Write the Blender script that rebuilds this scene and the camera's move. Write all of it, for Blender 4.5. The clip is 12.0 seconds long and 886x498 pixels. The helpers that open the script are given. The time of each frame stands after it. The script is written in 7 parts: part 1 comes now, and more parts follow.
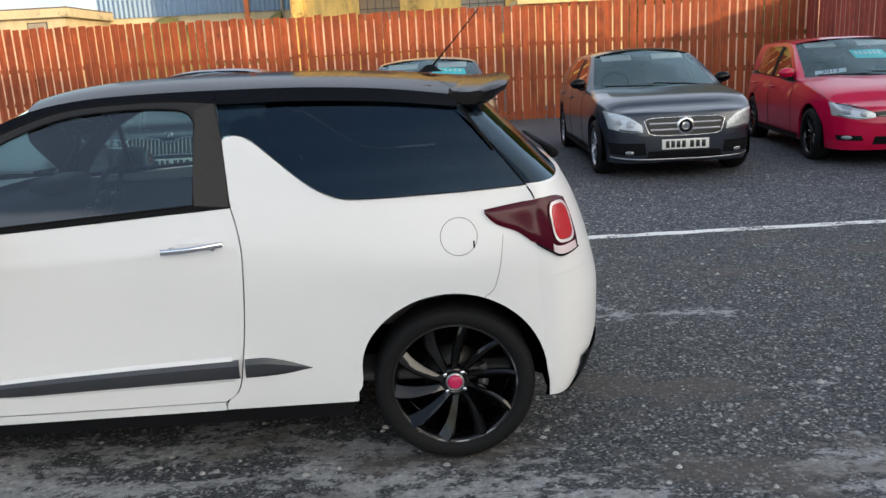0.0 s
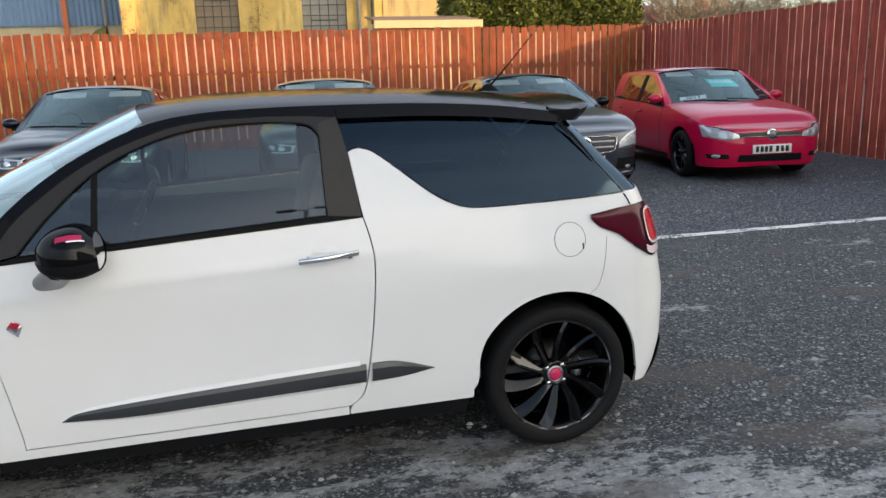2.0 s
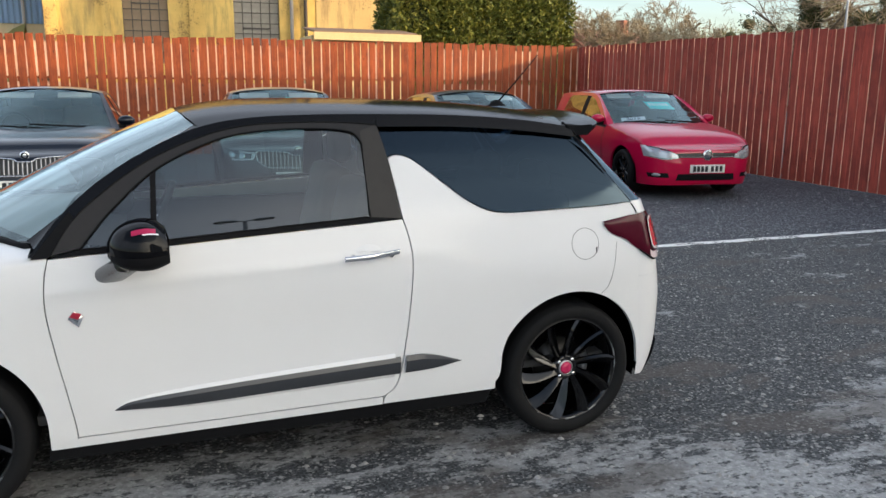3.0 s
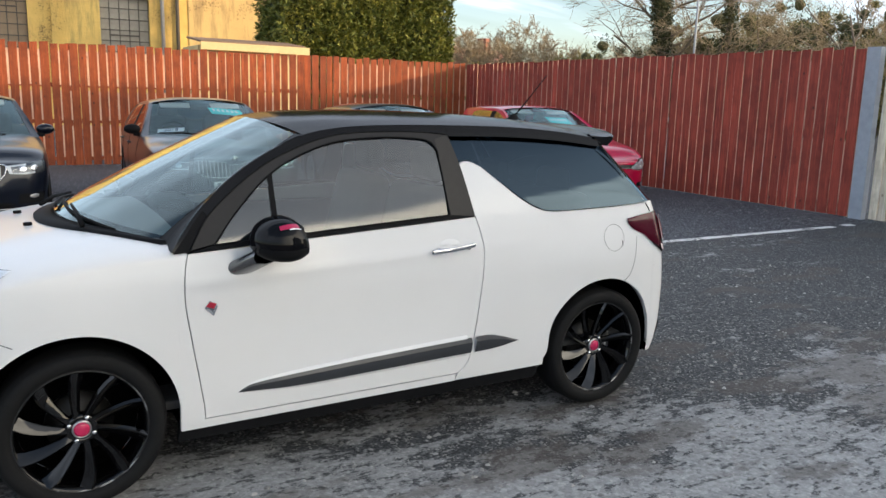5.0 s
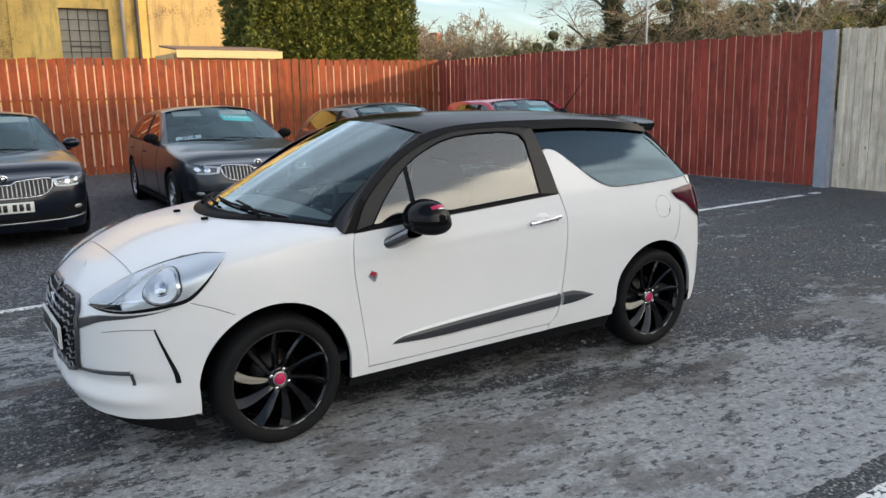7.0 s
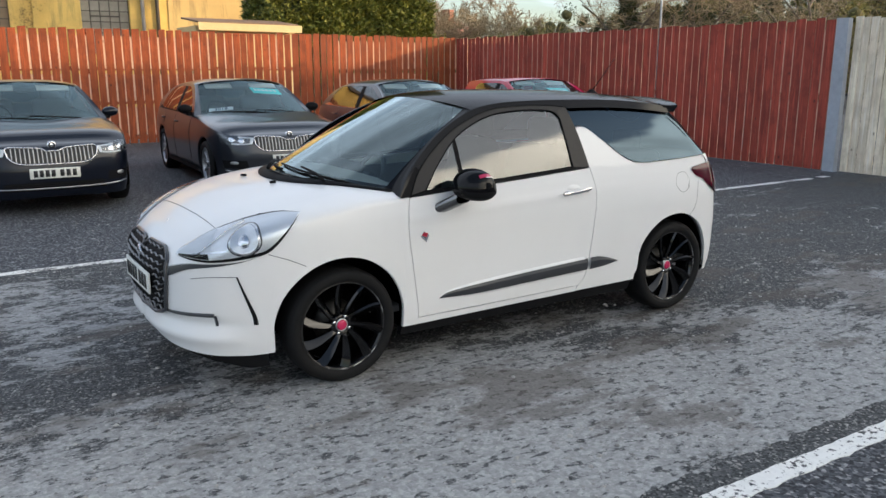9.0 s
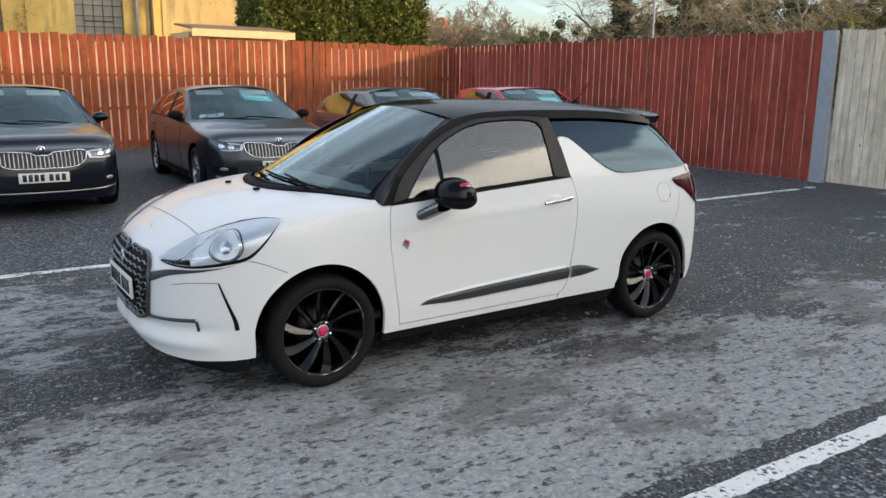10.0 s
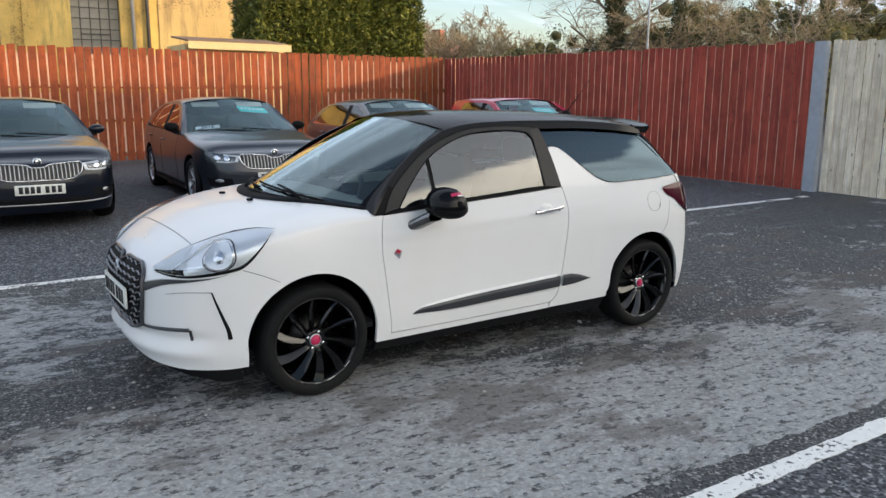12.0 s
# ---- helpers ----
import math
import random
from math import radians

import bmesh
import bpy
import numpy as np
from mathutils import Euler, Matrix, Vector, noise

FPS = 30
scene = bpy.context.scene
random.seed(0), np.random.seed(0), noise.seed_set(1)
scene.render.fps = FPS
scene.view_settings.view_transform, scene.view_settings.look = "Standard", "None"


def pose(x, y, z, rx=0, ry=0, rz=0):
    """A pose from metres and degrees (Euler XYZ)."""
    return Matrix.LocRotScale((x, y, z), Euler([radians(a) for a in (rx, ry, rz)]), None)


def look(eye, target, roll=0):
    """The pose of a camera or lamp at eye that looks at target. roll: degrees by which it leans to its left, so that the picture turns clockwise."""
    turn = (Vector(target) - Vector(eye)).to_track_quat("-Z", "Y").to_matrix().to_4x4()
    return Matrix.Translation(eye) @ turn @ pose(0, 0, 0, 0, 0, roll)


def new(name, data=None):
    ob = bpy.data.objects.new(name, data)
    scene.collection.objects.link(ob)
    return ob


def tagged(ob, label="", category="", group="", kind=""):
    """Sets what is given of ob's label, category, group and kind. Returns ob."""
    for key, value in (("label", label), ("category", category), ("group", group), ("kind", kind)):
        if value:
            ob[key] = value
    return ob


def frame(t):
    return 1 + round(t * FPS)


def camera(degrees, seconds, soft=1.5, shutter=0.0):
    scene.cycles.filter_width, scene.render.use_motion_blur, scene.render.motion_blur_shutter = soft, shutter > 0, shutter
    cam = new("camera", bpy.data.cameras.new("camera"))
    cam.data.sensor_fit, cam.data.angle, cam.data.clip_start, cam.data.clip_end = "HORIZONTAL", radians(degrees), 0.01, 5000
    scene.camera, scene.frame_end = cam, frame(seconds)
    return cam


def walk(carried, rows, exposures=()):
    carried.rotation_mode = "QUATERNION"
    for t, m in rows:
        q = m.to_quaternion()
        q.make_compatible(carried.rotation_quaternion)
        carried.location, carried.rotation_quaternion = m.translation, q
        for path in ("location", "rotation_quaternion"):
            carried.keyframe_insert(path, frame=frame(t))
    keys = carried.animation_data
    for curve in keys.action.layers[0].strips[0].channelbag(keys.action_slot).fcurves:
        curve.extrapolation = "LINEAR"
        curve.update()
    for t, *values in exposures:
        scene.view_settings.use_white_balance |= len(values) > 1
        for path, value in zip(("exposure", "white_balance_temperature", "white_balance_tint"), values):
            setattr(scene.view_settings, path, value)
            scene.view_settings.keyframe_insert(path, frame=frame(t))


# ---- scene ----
cam = camera(58.0, 12.0)
PATH = [
    (0, (-0.033, -0.076, 1.528), (-0.023, 1.867, 1.052), -3.1),
    (0.5, (-0.317, -0.13, 1.528), (-0.188, 1.808, 1.051), -3.1),
    (1, (-0.575, -0.215, 1.545), (-0.328, 1.714, 1.076), -2.9),
    (1.5, (-0.859, -0.209, 1.559), (-0.502, 1.706, 1.104), -2.5),
    (2, (-1.165, -0.173, 1.562), (-0.712, 1.725, 1.121), -1.8),
    (2.5, (-1.423, -0.247, 1.55), (-0.872, 1.629, 1.126), -0.8),
    (3, (-1.666, -0.283, 1.57), (-1.016, 1.563, 1.16), 0.4),
    (5, (-2.698, -0.337, 1.564), (-1.724, 1.369, 1.192), 1.5),
    (5.5, (-2.987, -0.336, 1.579), (-1.974, 1.352, 1.225), 0.6),
    (6, (-3.238, -0.457, 1.573), (-2.204, 1.217, 1.213), -0.4),
    (6.5, (-3.483, -0.567, 1.591), (-2.428, 1.092, 1.224), -1.1),
    (7, (-3.749, -0.627, 1.605), (-2.679, 1.018, 1.219), -1.2),
    (7.5, (-3.936, -0.741, 1.615), (-2.867, 0.899, 1.208), -1.0),
    (9.5, (-4.196, -0.936, 1.63), (-3.141, 0.705, 1.19), 0.4),
    (10, (-4.15, -0.98, 1.637), (-3.082, 0.657, 1.215), 0.6),
    (10.5, (-4.124, -1.006, 1.634), (-3.051, 0.63, 1.22), 0.6),
    (11, (-4.126, -1.016, 1.636), (-3.052, 0.622, 1.229), 0.6),
    (11.5, (-4.137, -1.03, 1.638), (-3.061, 0.608, 1.238), 0.4),
    (12, (-4.148, -1.037, 1.637), (-3.072, 0.601, 1.242), 0.4),
]
walk(cam, [(t, look(eye, target, roll)) for t, eye, target, roll in PATH], exposures=[(0.0, 0.71, 5960, 10), (5.0, 0.68, 5960, 10), (7.5, 0.60, 5960, 10), (12.0, 0.60, 5960, 10)])

# ---------------------------------------------------------------- daylight
CLOUD, CLOUD_SUN = (4.7, 5.0, 5.4), (21.0, 18.4, 14.2)
SUN_AZ, SUN_EL = radians(135), radians(10.5)  # the sun stands over +x, -y
world = bpy.data.worlds.new("sky")
scene.world = world
world.use_nodes = True
_nt = world.node_tree
_sky = _nt.nodes.new("ShaderNodeTexSky")
_sky.sky_type, _sky.sun_disc = "NISHITA", False
_sky.sun_elevation, _sky.sun_rotation = SUN_EL, SUN_AZ
_sky.dust_density, _sky.air_density = 0.8, 1.0
_bg = _nt.nodes["Background"]
_bg.inputs["Strength"].default_value = 0.15


def _n(kind, **at):
    n = _nt.nodes.new(kind)
    for k, v in at.items():
        if k in n.inputs:
            n.inputs[k].default_value = v
        elif k == "operation":
            n.operation = v
        elif k == "data_type":
            n.data_type = v
        elif k == "interpolation_type":
            n.interpolation_type = v
    return n


# a belt of broken cloud at middle height, clear overhead and low down, thicker and warmer towards the sun
_way = _n("ShaderNodeTexCoord").outputs["Generated"]
_sep = _n("ShaderNodeSeparateXYZ")
_nt.links.new(_way, _sep.inputs[0])
_lift = _n("ShaderNodeMath", operation="ADD")
_lift.inputs[1].default_value = 0.22
_nt.links.new(_sep.outputs["Z"], _lift.inputs[0])
_flat = _n("ShaderNodeVectorMath", operation="DIVIDE")
_cmb = _n("ShaderNodeCombineXYZ")
for _k in range(3):
    _nt.links.new(_lift.outputs[0], _cmb.inputs[_k])
_nt.links.new(_way, _flat.inputs[0])
_nt.links.new(_cmb.outputs[0], _flat.inputs[1])
_map = _n("ShaderNodeMapping")
_map.inputs["Scale"].default_value = (0.8, 2.6, 1.0)
_map.inputs["Rotation"].default_value = (0, 0, radians(35))
_nt.links.new(_flat.outputs[0], _map.inputs["Vector"])
_cl = _n("ShaderNodeTexNoise", Scale=1.5, Detail=4.0, Roughness=0.55)
_nt.links.new(_map.outputs[0], _cl.inputs["Vector"])
_hi = _n("ShaderNodeMapRange", interpolation_type="SMOOTHSTEP")
for _k, _v in (("From Min", 0.50), ("From Max", 0.70), ("To Min", 0.26), ("To Max", -0.85)):
    _hi.inputs[_k].default_value = _v
_edge = _n("ShaderNodeMath", operation="MULTIPLY_ADD")  # the belt stands higher on the side away from the sun
_edge.inputs[1].default_value = -0.01
_nt.links.new(_sep.outputs["Y"], _edge.inputs[0])
_away = _n("ShaderNodeMath", operation="MAXIMUM")
_away.inputs[1].default_value = -0.35
_nt.links.new(_sep.outputs["Y"], _away.inputs[0])
_drop = _n("ShaderNodeMath", operation="MULTIPLY_ADD")
_drop.inputs[1].default_value = -0.40
_nt.links.new(_away.outputs[0], _drop.inputs[0])
_base = _n("ShaderNodeMath", operation="SUBTRACT")
_base.inputs[1].default_value = 0.14
_nt.links.new(_sep.outputs["Z"], _base.inputs[0])
_nt.links.new(_base.outputs[0], _drop.inputs[2])
_nt.links.new(_drop.outputs[0], _edge.inputs[2])
_nt.links.new(_edge.outputs[0], _hi.inputs["Value"])
_lo = _n("ShaderNodeMapRange", interpolation_type="SMOOTHSTEP")
for _k, _v in (("From Min", 0.08), ("From Max", 0.34), ("To Min", -0.26), ("To Max", 0.0)):
    _lo.inputs[_k].default_value = _v
_nt.links.new(_sep.outputs["Z"], _lo.inputs["Value"])
_band = _n("ShaderNodeMath", operation="ADD")
_nt.links.new(_hi.outputs[0], _band.inputs[0])
_nt.links.new(_lo.outputs[0], _band.inputs[1])
_sum = _n("ShaderNodeMath", operation="ADD")
_soft = _n("ShaderNodeMath", operation="MULTIPLY_ADD")
_soft.inputs[1].default_value, _soft.inputs[2].default_value = 1.0, 0.0
_nt.links.new(_cl.outputs["Fac"], _soft.inputs[0])
_nt.links.new(_soft.outputs[0], _sum.inputs[0])
_nt.links.new(_band.outputs[0], _sum.inputs[1])
_cov = _n("ShaderNodeMapRange", interpolation_type="SMOOTHSTEP")
for _k, _v in (("From Min", 0.46), ("From Max", 0.68), ("To Min", 0.17), ("To Max", 0.92)):
    _cov.inputs[_k].default_value = _v

_dot = _n("ShaderNodeVectorMath", operation="DOT_PRODUCT")
_nt.links.new(_way, _dot.inputs[0])
_dot.inputs[1].default_value = (math.cos(SUN_EL) * 0.7071, -math.cos(SUN_EL) * 0.7071, math.sin(SUN_EL))
_glow = _n("ShaderNodeMapRange", interpolation_type="SMOOTHSTEP")
for _k, _v in (("From Min", 0.40), ("From Max", 0.95), ("To Min", 0.0), ("To Max", 1.0)):
    _glow.inputs[_k].default_value = _v
_nt.links.new(_dot.outputs["Value"], _glow.inputs["Value"])
_gl = _n("ShaderNodeMath", operation="MULTIPLY_ADD")
_gl.inputs[1].default_value = 0.12
_nt.links.new(_glow.outputs[0], _gl.inputs[0])
_nt.links.new(_sum.outputs[0], _gl.inputs[2])
_nt.links.new(_gl.outputs[0], _cov.inputs["Value"])
_tone = _n("ShaderNodeMix", data_type="RGBA")
_tone.inputs["A"].default_value = (*CLOUD, 1)
_tone.inputs["B"].default_value = (*CLOUD_SUN, 1)
_nt.links.new(_glow.outputs[0], _tone.inputs["Factor"])
_str = _n("ShaderNodeTexNoise", Scale=1.5, Detail=3.0, Roughness=0.55)
_map2 = _n("ShaderNodeMapping")
_map2.inputs["Scale"].default_value = (0.6, 2.4, 1.0)
_map2.inputs["Rotation"].default_value = (0, 0, radians(35))
_nt.links.new(_flat.outputs[0], _map2.inputs["Vector"])
_nt.links.new(_map2.outputs[0], _str.inputs["Vector"])
_var = _n("ShaderNodeMapRange", interpolation_type="SMOOTHSTEP")  # bright and dull streaks within the cloud
for _k, _v in (("From Min", 0.36), ("From Max", 0.64), ("To Min", 0.80), ("To Max", 1.24)):
    _var.inputs[_k].default_value = _v
_nt.links.new(_str.outputs["Fac"], _var.inputs["Value"])
_lit = _n("ShaderNodeVectorMath", operation="SCALE")
_nt.links.new(_tone.outputs["Result"], _lit.inputs[0])
_nt.links.new(_var.outputs[0], _lit.inputs["Scale"])
_all = _n("ShaderNodeMix", data_type="RGBA")
_nt.links.new(_cov.outputs[0], _all.inputs["Factor"])
_nt.links.new(_sky.outputs[0], _all.inputs["A"])
_nt.links.new(_lit.outputs[0], _all.inputs["B"])
_nt.links.new(_all.outputs["Result"], _bg.inputs["Color"])
sun = new("sun", bpy.data.lights.new("sun", "SUN"))
sun.data.energy, sun.data.angle, sun.data.color = 2.8, radians(0.9), (1.0, 0.69, 0.36)
sun.matrix_world = look((0, 0, 50), (-math.cos(SUN_EL) * 0.7071, math.cos(SUN_EL) * 0.7071, 50 - math.sin(SUN_EL)))

# ---------------------------------------------------------------- materials
def nodes_of(name):
    m = bpy.data.materials.new(name)
    m.use_nodes = True
    nt = m.node_tree
    nt.nodes.clear()
    return m, nt


def node(nt, kind, **at):
    n = nt.nodes.new(kind)
    for k, v in at.items():
        n.inputs[k].default_value = v
    return n


def ramp(nt, fac, stops):
    r = nt.nodes.new("ShaderNodeValToRGB")
    el = r.color_ramp.elements
    while len(el) < len(stops):
        el.new(0.5)
    for e, (p, c) in zip(el, stops):
        e.position, e.color = p, (*c, 1) if len(c) == 3 else c
    nt.links.new(fac, r.inputs["Fac"])
    return r.outputs["Color"]


def mix(nt, fac, a, b, mode="MIX"):
    n = nt.nodes.new("ShaderNodeMix")
    n.data_type, n.blend_type = "RGBA", mode
    for s, v in ((n.inputs["Factor"], fac), (n.inputs["A"], a), (n.inputs["B"], b)):
        if hasattr(v, "is_linked"):
            nt.links.new(v, s)
        elif hasattr(v, "__len__"):
            s.default_value = (*v, 1) if len(v) == 3 else v
        elif s.type == "RGBA":
            s.default_value = (v, v, v, 1)
        else:
            s.default_value = v
    return n.outputs["Result"]


def maths(nt, op, a, b=0.0, clamp=False):
    n = nt.nodes.new("ShaderNodeMath")
    n.operation, n.use_clamp = op, clamp
    for s, v in zip(n.inputs, (a, b)):
        if hasattr(v, "is_linked"):
            nt.links.new(v, s)
        else:
            s.default_value = v
    return n.outputs[0]


def noise_of(nt, vec, scale, detail=4.0, rough=0.55, out="Fac"):
    n = node(nt, "ShaderNodeTexNoise", Scale=scale, Detail=detail, Roughness=rough)
    if vec is not None:
        nt.links.new(vec, n.inputs["Vector"])
    return n.outputs[out]


def place_of(nt, which="Object", scale=(1, 1, 1)):
    """Object space or world place, stretched."""
    if which == "World":
        src = nt.nodes.new("ShaderNodeNewGeometry").outputs["Position"]
    else:
        src = nt.nodes.new("ShaderNodeTexCoord").outputs[which]
    mp = node(nt, "ShaderNodeMapping")
    mp.inputs["Scale"].default_value = scale
    nt.links.new(src, mp.inputs["Vector"])
    return mp.outputs["Vector"]


def surface(nt, color, rough=0.5, metal=0.0, bump=None, strength=0.2, distance=0.01, **more):
    b = nt.nodes.new("ShaderNodeBsdfPrincipled")
    for key, v in (("Base Color", color), ("Roughness", rough), ("Metallic", metal), *more.items()):
        s = b.inputs[key]
        if hasattr(v, "is_linked"):
            nt.links.new(v, s)
        elif hasattr(v, "__len__") and len(v) == 3 and s.type == "RGBA":
            s.default_value = (*v, 1)
        else:
            s.default_value = v
    if bump is not None:
        bp = node(nt, "ShaderNodeBump", Strength=strength, Distance=distance)
        nt.links.new(bump, bp.inputs["Height"])
        nt.links.new(bp.outputs["Normal"], b.inputs["Normal"])
    o = nt.nodes.new("ShaderNodeOutputMaterial")
    nt.links.new(b.outputs[0], o.inputs["Surface"])
    return b


def paint(name, color, rough=0.35, metal=0.0, dirt=0.08, flake=0.0, coat=1.0, spec=0.5, haze=0.04):
    """Car paint: base, clear coat, a little road film."""
    m, nt = nodes_of(name)
    p = place_of(nt)
    film = noise_of(nt, p, 3.0, 6)
    c = mix(nt, maths(nt, "MULTIPLY", film, dirt), color, (0.32, 0.30, 0.27))
    if flake:
        v = node(nt, "ShaderNodeTexVoronoi", Scale=900.0)
        nt.links.new(p, v.inputs["Vector"])
        c = mix(nt, maths(nt, "MULTIPLY", v.outputs["Color"], flake), c, tuple(min(1, x * 2.5 + 0.02) for x in color))
    surface(nt, c, rough, metal, **{"Coat Weight": coat, "Coat Roughness": haze, "Specular IOR Level": spec})
    return m


def plain(name, color, rough=0.5, metal=0.0, vary=0.25, scale=30.0, bump=0.15, **more):
    """A plain stuff with fine grain and a broader unevenness."""
    m, nt = nodes_of(name)
    p = place_of(nt)
    n1, n2 = noise_of(nt, p, scale, 5), noise_of(nt, p, scale / 9, 3)
    f = maths(nt, "ADD", maths(nt, "MULTIPLY", n1, 0.5), maths(nt, "MULTIPLY", n2, 0.5))
    c = mix(nt, f, tuple(x * (1 - vary) for x in color), tuple(min(1, x * (1 + vary)) for x in color))
    surface(nt, c, rough, metal, n1, bump, 0.002, **more)
    return m


def glass_of(name, tint, shine=1.0, ior=1.5, gloss=(1.0, 1.0, 1.0)):
    m, nt = nodes_of(name)
    tr = node(nt, "ShaderNodeBsdfTransparent")
    tr.inputs["Color"].default_value = (*tint, 1)
    gl = node(nt, "ShaderNodeBsdfGlossy", Roughness=0.01)
    gl.inputs["Color"].default_value = (*gloss, 1)
    fr = node(nt, "ShaderNodeFresnel", IOR=ior)
    ms = nt.nodes.new("ShaderNodeMixShader")
    nt.links.new(maths(nt, "MULTIPLY", fr.outputs[0], shine, True), ms.inputs["Fac"])
    nt.links.new(tr.outputs[0], ms.inputs[1])
    nt.links.new(gl.outputs[0], ms.inputs[2])
    o = nt.nodes.new("ShaderNodeOutputMaterial")
    nt.links.new(ms.outputs[0], o.inputs["Surface"])
    return m


white_paint = paint("white_paint", (0.765, 0.762, 0.768), 0.40, dirt=0.09, coat=0.5, spec=0.25, haze=0.06)
black_paint = paint("black_paint", (0.003, 0.003, 0.004), 0.3, dirt=0.004, coat=0.4, spec=0.0, haze=0.08)
roof_black = paint("roof_black", (0.003, 0.003, 0.004), 0.35, dirt=0.012, coat=0.5, spec=0.0, haze=0.13)
red_paint = paint("red_paint", (0.43, 0.003, 0.042), 0.3, dirt=0.0, coat=0.8, spec=0.05)
grey_paint = paint("grey_paint", (0.020, 0.025, 0.037), 0.3, 0.4, flake=0.25, dirt=0.015, coat=0.8, haze=0.08)
navy_paint = paint("navy_paint", (0.003, 0.005, 0.012), 0.3, 0.2, flake=0.12, dirt=0.004, coat=0.6, spec=0.1, haze=0.10)
slate_paint = paint("slate_paint", (0.014, 0.017, 0.025), 0.3, 0.4, flake=0.25, dirt=0.012, coat=0.7, haze=0.10)
satin_black = plain("satin_black", (0.009, 0.009, 0.010), 0.6, **{"Specular IOR Level": 0.06})
frame_black = plain("frame_black", (0.024, 0.023, 0.024), 0.5, bump=0.05, **{"Specular IOR Level": 0.2})
pillar_black = plain("pillar_black", (0.040, 0.037, 0.035), 0.5, bump=0.05, **{"Specular IOR Level": 0.2})
trim_grey = plain("trim_grey", (0.040, 0.043, 0.050), 0.28, bump=0.02)
rubber = plain("rubber", (0.009, 0.009, 0.0095), 0.7, vary=0.5, scale=40, **{"Specular IOR Level": 0.15})
alloy_black = paint("alloy_black", (0.0025, 0.0025, 0.003), 0.25, dirt=0.002, coat=1.0, spec=0.0)
alloy_silver = plain("alloy_silver", (0.38, 0.38, 0.40), 0.3, 0.9, vary=0.1, bump=0.02)
chrome = plain("chrome", (0.75, 0.75, 0.77), 0.08, 1.0, vary=0.04, bump=0.0)
stalk_metal = plain("stalk_metal", (0.20, 0.20, 0.205), 0.2, 1.0, vary=0.1, bump=0.0)
bar_metal = plain("bar_metal", (0.40, 0.40, 0.41), 0.4, 0.8, vary=0.1, bump=0.02)
lamp_grey = plain("lamp_grey", (0.64, 0.65, 0.66), 0.25, 0.4, vary=0.3, bump=0.02)
lamp_dark = plain("lamp_dark", (0.15, 0.155, 0.165), 0.25, 0.6, vary=0.4, bump=0.02)
grille_metal = plain("grille_metal", (0.26, 0.26, 0.27), 0.35, 0.9, vary=0.1, bump=0.02)
steel = plain("steel", (0.05, 0.048, 0.045), 0.4, 0.9)
# near-black without gloss: the deep shade in arches and underneath, put into the colour
arch_shade = plain("arch_shade", (0.002, 0.002, 0.0022), 0.9, **{"Specular IOR Level": 0.0})
pink_cap = plain("pink_cap", (0.50, 0.02, 0.09), 0.25, vary=0.1)
badge_red = plain("badge_red", (0.45, 0.02, 0.05), 0.3, 0.3, vary=0.1)
glass_clear = glass_of("glass_clear", (0.50, 0.63, 0.62), 2.8)
glass_side = glass_of("glass_side", (0.27, 0.33, 0.32), 1.3)
glass_front = glass_of("glass_front", (0.62, 0.72, 0.71), 1.8, gloss=(0.84, 0.98, 1.0))
glass_screen = glass_of("glass_screen", (0.90, 0.96, 0.96), 0.95, gloss=(0.72, 0.95, 1.0))
glass_dark = glass_of("glass_dark", (0.06, 0.075, 0.09), 1.5, gloss=(0.56, 0.78, 1.0))
glass_rear = glass_of("glass_rear", (0.05, 0.06, 0.07), 1.0, gloss=(0.66, 0.86, 1.0))
glass_lens = glass_of("glass_lens", (0.93, 0.95, 0.97), 0.6)
lamp_silver = plain("lamp_silver", (0.82, 0.83, 0.85), 0.3, 0.6, vary=0.08, bump=0.02)
lamp_white = plain("lamp_white", (0.66, 0.68, 0.71), 0.3, 0.1, vary=0.08, bump=0.0)
cabin_dark = plain("cabin_dark", (0.034, 0.034, 0.036), 0.7, scale=80)
cabin_grey = plain("cabin_grey", (0.095, 0.093, 0.092), 0.8, scale=120)
plate_white = plain("plate_white", (0.72, 0.72, 0.68), 0.45, vary=0.05, bump=0.02)
plate_ink = plain("plate_ink", (0.015, 0.015, 0.015), 0.5)
card_teal = plain("card_teal", (0.08, 0.80, 0.76), 0.5, vary=0.05, bump=0.0)
card_white = plain("card_white", (0.90, 0.91, 0.91), 0.5, vary=0.04, bump=0.0)
card_ink = plain("card_ink", (0.02, 0.03, 0.10), 0.5)
red_lens = plain("red_lens", (0.060, 0.002, 0.010), 0.16, vary=0.5, scale=9, bump=0.0, **{"Specular IOR Level": 0.25})
decal_pink = plain("decal_pink", (0.42, 0.015, 0.075), 0.3, vary=0.1, bump=0.0)
visor_pale = plain("visor_pale", (0.62, 0.60, 0.54), 0.8, vary=0.1)
red_bright = plain("red_bright", (0.42, 0.004, 0.014), 0.12, vary=0.1, bump=0.0, **{"Coat Weight": 0.3})
lens_white = plain("lens_white", (0.66, 0.55, 0.57), 0.12, vary=0.1, bump=0.0, **{"Coat Weight": 1.0})


def worn_alloy():
    """Black wheel lacquer, scuffed to bare metal along the rim's edge."""
    m, nt = nodes_of("alloy_worn")
    p = place_of(nt)
    k = ramp(nt, noise_of(nt, p, 7.0, 6, 0.7), [(0.53, (0, 0, 0)), (0.60, (1, 1, 1))])
    c = mix(nt, k, (0.008, 0.008, 0.009), (0.30, 0.30, 0.31))
    surface(nt, c, 0.35, maths(nt, "MULTIPLY", k, 0.8))
    return m


